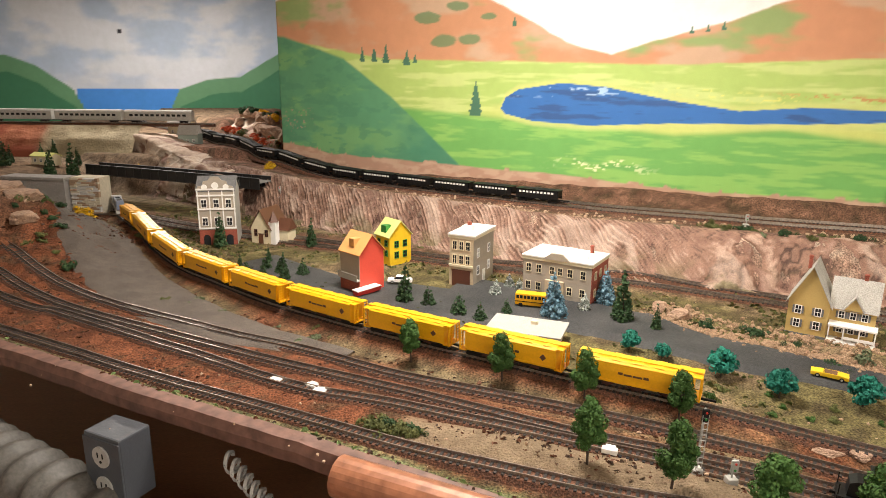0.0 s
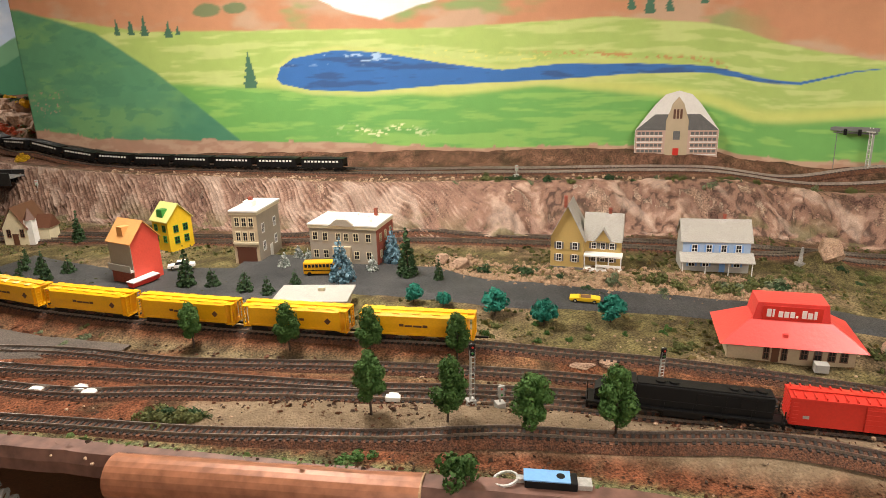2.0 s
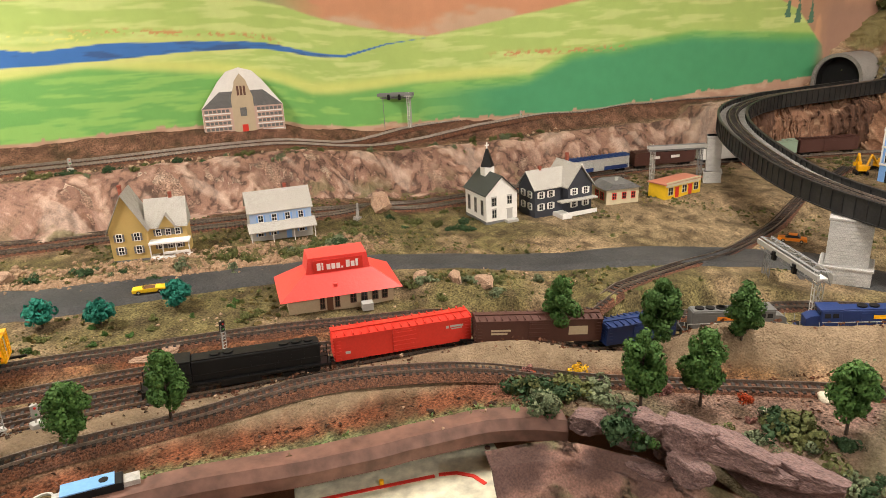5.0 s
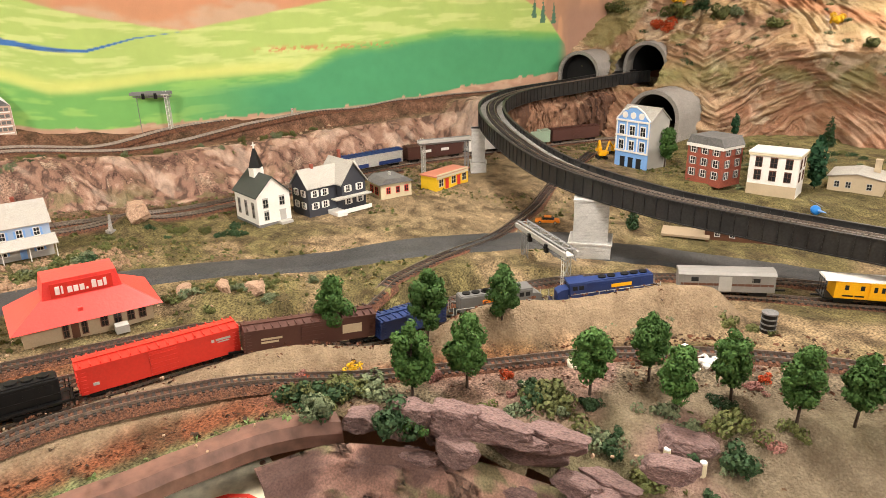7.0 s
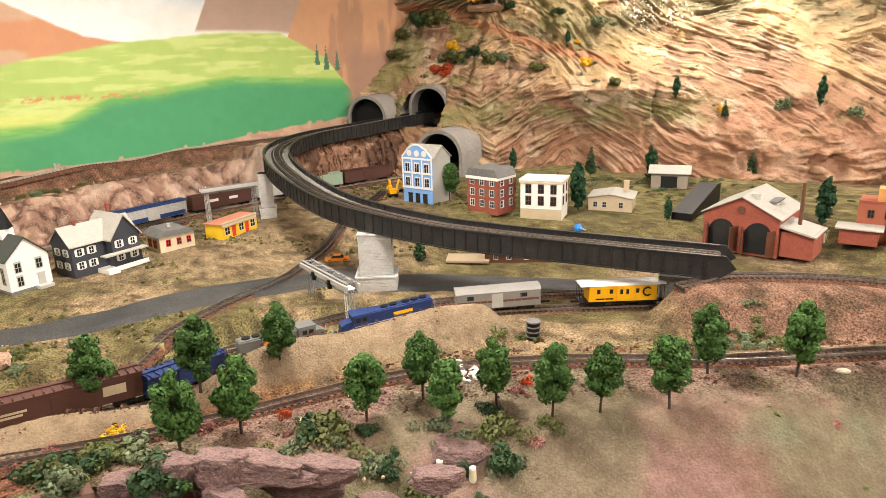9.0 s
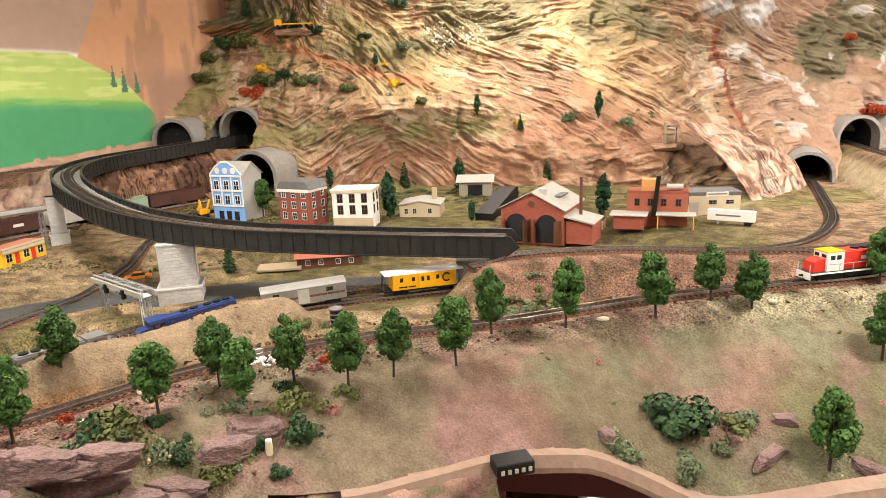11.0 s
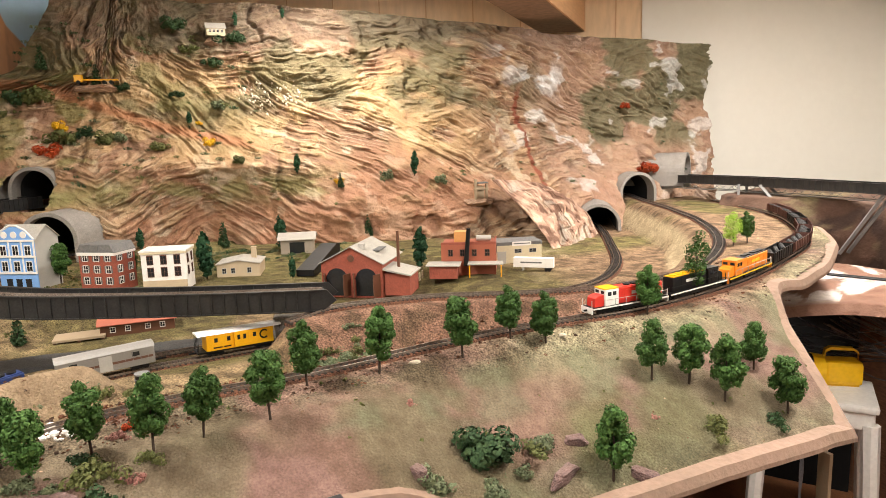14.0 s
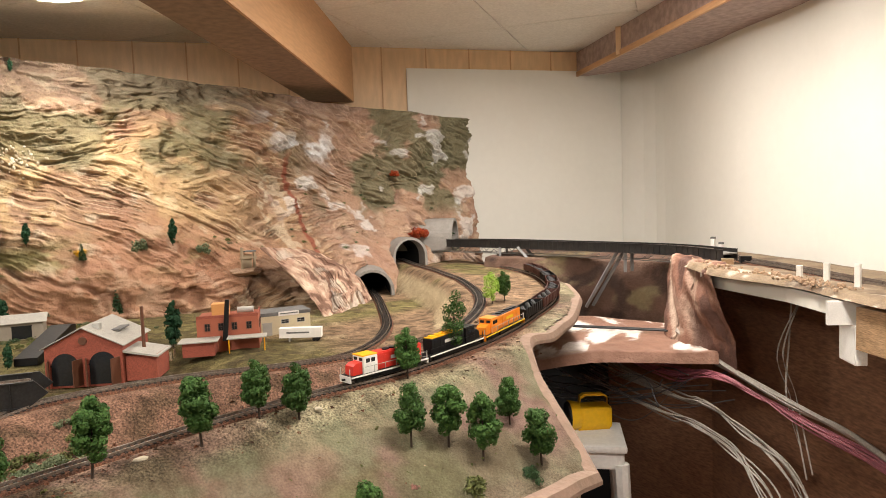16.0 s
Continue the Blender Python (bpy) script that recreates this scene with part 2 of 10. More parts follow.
def grid_mesh(name, P, C, material, keep=None, smooth=True, grain=None):
    """A mesh from an array of points (rows, columns, 3) with a colour for each."""
    h, w = P.shape[:2]
    i = np.arange(h * w).reshape(h, w)
    q = np.stack([i[:-1, :-1], i[:-1, 1:], i[1:, 1:], i[1:, :-1]], -1).reshape(-1, 4)
    if keep is not None:
        k = (keep[:-1, :-1] & keep[:-1, 1:] & keep[1:, 1:] & keep[1:, :-1]).reshape(-1)
        q = q[k]
    used = np.unique(q)
    back = np.zeros(h * w, int)
    back[used] = np.arange(len(used))
    me = bpy.data.meshes.new(name)
    me.from_pydata(P.reshape(-1, 3)[used].tolist(), [], back[q].tolist())
    at = me.color_attributes.new("Col", "FLOAT_COLOR", "POINT")
    c = np.ones((len(used), 4), np.float32)
    c[:, :3] = C.reshape(-1, 3)[used]
    if grain is not None:
        c[:, 3] = grain.reshape(-1)[used]
    at.data.foreach_set("color", c.ravel())
    me.materials.append(material)
    if smooth:
        me.shade_smooth()
    return new(name, me)


def blend(c, col, w):
    return c * (1 - w[..., None]) + np.array(col) * w[..., None]


# ---- plan of the layout ----
SHELF = [(-2.2, 3.0), (-1.0, 2.62), (-0.59, 2.30), (-0.33, 2.12), (0.04, 1.87), (0.32, 1.67), (0.56, 1.56), (0.80, 1.47), (1.06, 1.38), (1.39, 1.26), (1.70, 1.06), (2.02, 0.83), (2.30, 0.62), (2.75, 0.38)]
FRONT = [(-2.4, 1.95), (-0.78, 1.10), (-0.45, 0.92), (-0.17, 0.775), (0.165, 0.588), (0.355, 0.482), (0.530, 0.355), (0.680, 0.262), (0.75, 0.20), (0.79, 0.05), (0.80, -0.10), (0.81, -0.25), (0.825, -0.42), (0.81, -0.55), (0.775, -0.68), (0.745, -0.79), (0.73, -0.95), (0.73, -1.10), (0.745, -1.235), (0.80, -1.30), (1.03, -1.42), (1.07, -1.55), (1.14, -1.72), (1.27, -1.93), (1.38, -2.06), (1.60, -2.26), (1.85, -2.42), (2.3, -2.60), (3.2, -2.95)]
YELLOW_LINE = [(-1.15, 2.36), (-1.03, 2.12), (-0.79, 1.75), (-0.63, 1.55), (-0.49, 1.42), (-0.32, 1.27), (-0.16, 1.155), (0.02, 1.045), (0.19, 0.945), (0.37, 0.845), (0.47, 0.775), (0.58, 0.70), (0.70, 0.605), (0.83, 0.495), (0.92, 0.42), (1.02, 0.365), (1.19, 0.325), (1.37, 0.28), (1.56, 0.245), (1.88, 0.21), (2.3, 0.17)]
TRACK_1 = [(-1.9, 1.72), (-0.82, 1.17), (-0.48, 0.985), (-0.22, 0.855), (0.02, 0.735), (0.21, 0.655), (0.33, 0.605), (0.47, 0.53), (0.64, 0.42), (0.75, 0.33), (0.84, 0.24), (0.94, 0.12), (1.02, -0.02), (1.06, -0.16), (1.075, -0.30), (1.07, -0.42), (1.065, -0.53), (1.07, -0.72), (1.06, -0.90), (1.052, -1.05), (1.066, -1.21), (1.10, -1.40), (1.165, -1.59), (1.28, -1.83), (1.52, -2.09), (1.76, -2.27), (2.2, -2.48)]
TRACK_2 = [(-1.9, 1.83), (-0.92, 1.32), (-0.75, 1.25), (-0.44, 1.07), (-0.22, 0.935), (-0.07, 0.88), (0.12, 0.80), (0.30, 0.715), (0.43, 0.64), (0.52, 0.575), (0.62, 0.51), (0.80, 0.40), (0.95, 0.295), (1.09, 0.225), (1.19, 0.13), (1.26, 0.01), (1.33, -0.14), (1.36, -0.35), (1.385, -0.50)]
TRACK_3 = [(-1.0, 1.42), (-0.41, 1.10), (-0.22, 1.00), (-0.05, 0.92), (0.18, 0.80), (0.33, 0.735), (0.46, 0.66), (0.56, 0.59)]
TRACK_4 = [(-1.0, 1.49), (-0.43, 1.175), (-0.24, 1.08), (-0.06, 0.975), (0.19, 0.865), (0.34, 0.79), (0.46, 0.72), (0.62, 0.60), (0.75, 0.49)]
LOOP_SIDE = [(0.92, 0.42), (1.05, 0.335), (1.17, 0.255), (1.29, 0.14), (1.37, 0.03), (1.42, -0.12), (1.455, -0.30), (1.46, -0.48)]
UPPER_LINE = [(-1.9, 4.3), (-1.55, 3.7), (-1.15, 3.15), (-0.85, 2.72), (-0.60, 2.44), (-0.35, 2.24), (-0.14, 2.09), (0.18, 1.88), (0.36, 1.77), (0.49, 1.70), (0.84, 1.56), (1.13, 1.47), (1.60, 1.24), (1.89, 1.06), (2.25, 0.78), (2.60, 0.50), (2.86, 0.32), (3.1, 0.2)]
UPPER_LINE_2 = [(x + 0.028, y + 0.05) for x, y in UPPER_LINE[4:14]]
BACK_1 = [(-1.2, 2.28), (-0.8, 2.02), (-0.3, 1.80), (0.0, 1.655), (0.41, 1.50), (0.66, 1.37), (0.92, 1.215), (1.14, 1.08), (1.33, 1.03), (1.58, 0.90), (1.78, 0.80), (1.95, 0.70), (2.2, 0.50), (2.45, 0.25), (2.70, -0.04), (2.95, -0.3)]
BACK_2 = [(x - 0.025, y - 0.045) for x, y in BACK_1[:12]]
TERRACE = [(1.29, -0.50), (1.315, -0.60), (1.30, -0.77), (1.235, -0.93), (1.185, -1.08), (1.175, -1.22), (1.22, -1.42), (1.40, -1.66), (1.68, -1.87), (2.02, -2.05), (2.30, -2.18), (2.6, -2.34)]
PIT_LINE = [(2.6, -2.12), (2.24, -1.92), (1.9, -1.70), (1.62, -1.50), (1.45, -1.30), (1.40, -1.10)]
ROAD = [(0.02, 1.36), (0.20, 1.28), (0.36, 1.16), (0.50, 1.03), (0.66, 0.93), (0.80, 0.845), (0.95, 0.74), (1.10, 0.63), (1.24, 0.47), (1.38, 0.33), (1.51, 0.20), (1.54, 0.02), (1.53, -0.20), (1.50, -0.40), (1.47, -0.60)]
BACKDROP = [(-0.56, 2.45), (0.11, 2.10), (0.95, 1.74), (1.55, 1.42), (2.15, 0.86), (2.95, 0.26), (3.25, 0.03), (3.45, -0.12)]


def height(X, Y):
    """The ground of the layout."""
    z = np.full(X.shape, 1.0)
    # yard, a little lower than the town
    _, sy, _ = line_field(X, Y, YELLOW_LINE[:16])
    z = z - 0.013 * sstep(-0.01, -0.05, sy)
    # middle ground round the river road
    z = z - 0.03 * sstep(1.25, 1.55, X) * sstep(1.92, 1.74, X) * sstep(0.5, 0.2, Y) * sstep(-1.1, -0.9, Y)
    # sunken line
    d2, s2, a2 = line_field(X, Y, TRACK_2[8:])
    depth = 0.034 * sstep(0.25, 1.0, a2) - 0.026 * sstep(0.95, 1.35, a2)
    z = z - depth * sstep(0.10, 0.045, d2)
    ds, ss, _ = line_field(X, Y, LOOP_SIDE)
    z = np.where(ds < 0.035, np.minimum(z, 0.962 + 0.025 * sstep(1.0, 0.9, X) + 0.4 * np.maximum(ds - 0.02, 0)), z)
    # foreground: follows the first track, which climbs, and drops to the edge
    d1, s1, a1 = line_field(X, Y, TRACK_1)
    rise = 0.985 + 0.02 * sstep(0.25, -0.3, Y) + 0.027 * sstep(-0.25, -1.0, Y) + 0.03 * sstep(-1.1, -2.0, Y)
    w1 = sstep(0.62, 0.80, X) * sstep(0.35, 0.10, Y)
    zz = np.where(s1 < 0, rise, z)
    near = sstep(0.09, 0.03, d1)
    z = z * (1 - near) + (0.985 * (1 - w1) + rise * w1) * near
    drop = np.maximum(-s1 - 0.035, 0)
    south = sstep(-0.50, -0.72, Y)
    slope = rise - (1 - south) * (0.10 * drop + 0.40 * np.maximum(drop - 0.09, 0)) - south * 0.62 * drop
    z = np.where((s1 < -0.03), z * (1 - w1) + np.maximum(slope, 0.865) * w1, z)
    # sandy ridge between the first and the sunken track
    dr, sr, ar = line_field(X, Y, [(-0.02, 0.80), (0.10, 0.745), (0.26, 0.675), (0.40, 0.60), (0.58, 0.47), (0.74, 0.38), (0.90, 0.28), (1.03, 0.17), (1.10, 0.06), (1.16, -0.03), (1.20, -0.11), (1.22, -0.17)])
    crest = 0.017 + 0.012 * sstep(0.5, 0.9, ar) + 0.006 * np.sin(ar * 21) + 0.018 * sstep(1.15, 1.33, ar)
    z = z + crest * sstep(0.065, 0.0, dr) * sstep(0, 0.15, ar)
    # terrace with the upper right track
    dt, st, _ = line_field(X, Y, TERRACE)
    tz = 1.045 + 0.032 * sstep(-1.1, -2.0, Y)
    wt = sstep(0.13, 0.035, dt) * sstep(-0.44, -0.53, Y) * sstep(0.03, 0.07, d2)
    z = z * (1 - wt) + np.maximum(tz, z) * wt
    # town beyond the bridge
    # inner bowl in the right loop
    pit = [(1.36, -1.12), (1.34, -1.32), (1.48, -1.56), (1.75, -1.75), (2.1, -1.93), (2.5, -2.1), (2.4, -1.75), (1.95, -1.55), (1.6, -1.3)]
    # right outer loop area
    wl = sstep(-1.05, -1.3, Y) * sstep(0.12, 0.04, d1)
    z = z * (1 - wl) + np.maximum(z, rise) * wl
    far = sstep(-1.2, -1.45, Y) * sstep(0.0, 0.05, s1) * sstep(0.0, 0.05, -st)
    z = z * (1 - far) + 1.065 * far
    # shelf under the backdrop
    d, s, a = line_field(X, Y, SHELF)
    wob = 0.03 * (fbm(X * 7, Y * 7) - 0.5) + 0.012 * np.sin(a * 31)
    up = sstep(-0.135, 0.0, s + wob)
    top = 1.110 - 0.01 * sstep(0.6, 1.4, X) + 0.02 * sstep(1.6, 2.5, X) + 0.03 * sstep(-0.2, -0.9, X)
    wash = 0.018 * sstep(0.0, 0.4, up) * sstep(1.0, 0.6, up) * (fbm((X + Y) * 26, (X - Y) * 7) - 0.4) * 2
    z = np.where(s > -0.3, z * (1 - up) + top * up + wash, z)
    # bank against the backdrop
    _, sb, _ = line_field(X, Y, BACKDROP)
    z = z + np.where(s > 0, 0.035 * sstep(-0.09, -0.01, sb) * (0.6 + 0.8 * fbm(X * 9, Y * 9)), 0)
    # rock bank below the two upper tunnels
    bank = [(2.16, 0.44), (2.30, 0.36), (2.52, 0.27), (2.70, 0.14), (2.84, 0.02), (3.2, -0.02), (3.2, 0.7), (2.3, 0.72)]
    db = line_field(X, Y, bank + bank[:1])[0]
    bk = np.where(inside(X, Y, bank), sstep(-0.005, 0.055, db + 0.03 * (fbm(X * 25, Y * 25) - 0.5)), 0) * sstep(0.028, 0.075, line_field(X, Y, BACK_1)[0])
    z = np.maximum(z, z * (1 - bk) + 1.155 * bk)
    # rocky mounds
    for mx, my, r, h in ((0.60, 1.06, 0.10, 0.008), (0.78, 1.02, 0.10, 0.008), (1.20, 0.96, 0.055, 0.030), (0.93, 0.55, 0.07, 0.018), (1.03, 0.48, 0.08, 0.014), (0.45, 1.22, 0.05, 0.012), (-1.05, 1.62, 0.24, 0.10), (-1.35, 1.75, 0.3, 0.13)):
        q = np.exp(-((X - mx) ** 2 + (Y - my) ** 2) / r ** 2)
        z = z + h * q * (0.6 + 0.8 * fbm(X * 30, Y * 30))
    # plateau with the passenger train, behind the valley
    _, su, _ = line_field(X, Y, UPPER_LINE[:6])
    pl = sstep(2.66, 2.72, Y + 0.04 * (X + 1.3)) * sstep(-0.93, -1.02, X) * sstep(0.06, 0.14, su)
    z = z * (1 - pl) + 1.245 * pl
    lf = sstep(-1.15, -1.5, X) * sstep(1.6, 1.9, Y)
    z = z * (1 - lf) + np.maximum(z, 1.10 + 0.03 * fbm(X * 5, Y * 5)) * lf
    return z + 0.006 * (fbm(X * 22, Y * 22, 4) - 0.47) * sstep(0.015, 0.05, d1) * sstep(0.012, 0.04, d2)


def zone_colours(X, Y, Z):
    olive, rust, sand, tan, rock = (0.22, 0.185, 0.080), (0.275, 0.102, 0.050), (0.36, 0.265, 0.17), (0.42, 0.30, 0.18), (0.42, 0.25, 0.17)
    n1, n2 = fbm(X * 6, Y * 6), fbm(X * 19 + 5, Y * 19)
    C = np.zeros(X.shape + (3,)) + np.array(olive)
    C = blend(C, tan, sstep(0.45, 0.62, n1) * 0.8)
    _, sy, _ = line_field(X, Y, YELLOW_LINE[:16])
    yard = sstep(0.035, -0.035, sy + 0.05 * (n2 - 0.5))
    C = blend(C, rust, yard * sstep(1.15, 0.9, X))
    C = blend(C, (0.26, 0.20, 0.11), yard * sstep(-0.02, -0.05, sy) * sstep(-0.12, -0.07, sy) * sstep(0.45, 0.6, n1 + 0.2 * n2))
    d1, s1, a1 = line_field(X, Y, TRACK_1)
    fg = sstep(0.01, -0.03, s1)
    C = blend(C, rust, fg * sstep(0.9, 0.6, X))
    df = line_field(X, Y, FRONT[:9])[0]
    C = blend(C, (0.27, 0.32, 0.15), fg * sstep(0.040, 0.022, df + 0.02 * (n2 - 0.5)) * sstep(0.85, 0.7, X))
    hill = fg * sstep(0.70, 0.85, X)
    C = blend(C, (0.33, 0.215, 0.165), hill)
    C = blend(C, (0.20, 0.19, 0.10), hill * sstep(-0.08, -0.2, s1) * sstep(0.5, 0.62, fbm(X * 4 + 3, Y * 4)))
    C = blend(C, (0.25, 0.155, 0.118), hill * sstep(-0.10, -0.18, s1) * sstep(-0.2, -0.3, Y) * sstep(-0.75, -0.6, Y))
    C = blend(C, (0.34, 0.21, 0.18), hill * sstep(0.46, 0.56, fbm(X * 5 + 31, Y * 5)) * 0.8)
    C = blend(C, (0.22, 0.20, 0.12), hill * sstep(0.50, 0.58, fbm(X * 7 + 3, Y * 7 + 12)) * 0.7)
    C = blend(C, (0.42, 0.37, 0.24), hill * sstep(-0.7, -0.9, Y) * sstep(0.3, 0.55, n1) * sstep(-0.16, -0.06, s1))
    C = blend(C, (0.17, 0.20, 0.12), hill * sstep(0.025, 0.010, np.abs(s1 + 0.09 + 0.03 * n2) - 0.03) * sstep(-0.35, -0.5, Y) * sstep(0.44, 0.56, n2) * 0.5)
    C = blend(C, (0.22, 0.24, 0.15), hill * sstep(-0.6, -0.75, Y) * sstep(0.93, 0.89, Z + 0.02 * n2) * 0.8)
    dr, sr, ar = line_field(X, Y, [(-0.02, 0.80), (0.26, 0.675), (0.40, 0.60), (0.58, 0.47), (0.74, 0.38), (0.90, 0.28), (1.03, 0.17), (1.16, -0.03), (1.22, -0.17)])
    C = blend(C, sand, sstep(0.065, 0.035, dr + 0.03 * (n2 - 0.5)))
    dt, st, _ = line_field(X, Y, TERRACE)
    C = blend(C, (0.33, 0.19, 0.13), sstep(0.18, 0.12, dt) * sstep(-0.45, -0.52, Y))
    C = blend(C, (0.40, 0.27, 0.17), sstep(-1.2, -1.4, Y) * sstep(0.9, 1.0, X) * sstep(-0.03, 0.02, s1))
    d, s, a = line_field(X, Y, SHELF)
    streak = fbm(a * 16 + Z * 40, Z * 60 - a * 5, 4)
    slope = sstep(-0.17, -0.12, s) * sstep(0.02, -0.01, s)
    C = blend(C, (0.47, 0.30, 0.22), slope)
    C = blend(C, (0.62, 0.47, 0.36), slope * sstep(0.5, 0.66, streak))
    C = blend(C, (0.22, 0.125, 0.10), slope * sstep(0.46, 0.34, streak))
    shelf = sstep(-0.015, 0.02, s)
    C = blend(C, (0.31, 0.165, 0.11), shelf)
    C = blend(C, (0.40, 0.29, 0.19), shelf * sstep(0.035, 0.01, s) * 0.7)
    db, sb, _ = line_field(X, Y, BACK_1)
    C = blend(C, (0.27, 0.15, 0.095), sstep(0.10, 0.06, db + 0.03 * (n2 - .5)) * (1 - slope) * (1 - shelf) * sstep(2.35, 2.2, X))
    C = blend(C, (0.45, 0.33, 0.20), sstep(1.25, 1.6, X) * sstep(-0.1, 0.1, Y) * sstep(0.75, 0.6, Y) * (1 - shelf) * 0.8)
    C = blend(C, (0.30, 0.26, 0.11), sstep(1.75, 1.9, X) * sstep(0.05, -0.1, Y) * sstep(0.40, 0.56, n1))
    C = blend(C, (0.33, 0.13, 0.075), sstep(1.13, 1.16, Z) * sstep(1.245, 1.235, Z) * sstep(-0.95, -1.1, X) * sstep(2.8, 2.75, Y))
    lf = sstep(-0.95, -1.2, X) * sstep(1.3, 1.5, Y)
    C = blend(C, (0.34, 0.26, 0.17), lf * 0.7)
    grit = fbm(X * 70, Y * 70, 3)
    soft = np.maximum(hill * sstep(-0.05, -0.10, s1), sstep(0.060, 0.035, dr + 0.03 * (n2 - 0.5)))
    shade = (0.02 + 0.42 * n2 + 0.98 * grit) * (1 - soft) + (0.55 + 0.25 * n2 + 0.14 * grit) * soft
    C = C * shade[..., None]
    C = blend(C, (0.07, 0.05, 0.028), 0.7 * sstep(0.54, 0.64, fbm(X * 34 + 7, Y * 34, 4)) * (1 - slope) * (1 - soft))
    return C


# ground sheet of the layout
gx, gy = np.arange(-2.3, 3.2, 0.0115), np.arange(-2.75, 4.36, 0.0115)
GX, GY = np.meshgrid(gx, gy)
FRONT_POLY = FRONT + [(3.2, -3.3), (3.2, 4.6), (-2.4, 4.6)]
keep = inside(GX, GY, FRONT_POLY) & ~((GX > -0.5) & (GY > 2.5)) & ~((GX < -0.2) & (GY < 0.6)) & ~((GX > 1.0) & (GY > 2.0))
_sb = line_field(GX[keep], GY[keep], BACKDROP)[1]
keep[keep] &= ~((_sb > 0.03) & (GX[keep] > -0.5))
kx, ky = GX[keep], GY[keep]
kz = height(kx, ky)
pit_poly = [(1.30, -1.12), (1.34, -1.32), (1.46, -1.54), (1.70, -1.77), (2.02, -1.93), (2.45, -2.12), (2.45, -1.80), (2.0, -1.58), (1.62, -1.36), (1.5, -1.15)]
_pt = line_field(kx, ky, pit_poly + pit_poly[:1])[0]
kz = np.where(inside(kx, ky, pit_poly), np.maximum(0.985, kz - 0.10 * sstep(0.0, 0.03, _pt)), kz)
GZ = np.full(GX.shape, 1.0)
GZ[keep] = kz
GC = np.zeros(GX.shape + (3,))
GC[keep] = zone_colours(kx, ky, kz)
_in = inside(GX, GY, [(1.28, -1.08), (1.30, -1.36), (1.42, -1.58), (1.68, -1.82), (2.0, -1.98), (2.5, -2.2), (2.5, -1.75), (1.6, -1.2)]) & keep
GC[_in] = blend(GC[_in], (0.55, 0.45, 0.29), sstep(1.062, 1.045, GZ[_in]) * sstep(0.986, 0.992, GZ[_in]))
_d1 = line_field(GX, GY, TRACK_1)[1]
_dr = line_field(GX, GY, [(-0.02, 0.80), (0.26, 0.675), (0.40, 0.60), (0.58, 0.47), (0.74, 0.38), (0.90, 0.28), (1.03, 0.17), (1.16, -0.03), (1.22, -0.17)])[0]
GRAIN = 1 - 0.75 * np.maximum(sstep(0.70, 0.85, GX) * sstep(-0.05, -0.10, _d1), sstep(0.065, 0.04, _dr))
ground = grid_mesh("ground", np.stack([GX, GY, GZ], -1), GC, M_GROUND, keep, grain=GRAIN)
tagged(ground, "sculpted model railway ground in brown, tan and olive scenic cover", "ground", kind="structure")


def ground_z(x, y):
    """The ground's height on its own sheet."""
    i = int(np.clip((y - gy[0]) / 0.0115, 0, len(gy) - 1))
    j = int(np.clip((x - gx[0]) / 0.0115, 0, len(gx) - 1))
    return float(GZ[i, j])


def fascia(line, material, deep=0.026):
    b = bmesh.new()
    pts = smooth_path(line, 0.02)
    top = height(pts[:, 0], pts[:, 1])
    rows = []
    for i, (p, z) in enumerate(zip(pts, top)):
        d = pts[min(i + 1, len(pts) - 1)] - pts[max(i - 1, 0)]
        s = np.array([d[1], -d[0]]) / np.hypot(*d) * -1
        rows.append([b.verts.new((p[0] + s[0] * o, p[1] + s[1] * o, z + h)) for o, h in ((0.016, -0.004), (0.016, 0.004), (-0.006, 0.003), (-0.012, -0.01), (-0.012, -deep), (0.016, -deep))])
    for r0, r1 in zip(rows, rows[1:]):
        for k in range(6):
            b.faces.new((r0[k], r1[k], r1[(k + 1) % 6], r0[(k + 1) % 6]))
    bmesh.ops.recalc_face_normals(b, faces=b.faces[:])
    ob = part("fascia", b, material)
    tagged(ob, "mauve-brown painted edge board of the railway table", "trim", kind="structure")


fascia(FRONT[:9], M_FASCIA)
fascia(FRONT[11:], mat("pinkish_plaster_lip", (0.26, 0.17, 0.125), 0.8, color2=(0.18, 0.125, 0.085), scale=9, amount=0.6, bump=0.4, bump_scale=120, speck=0.3), 0.017)


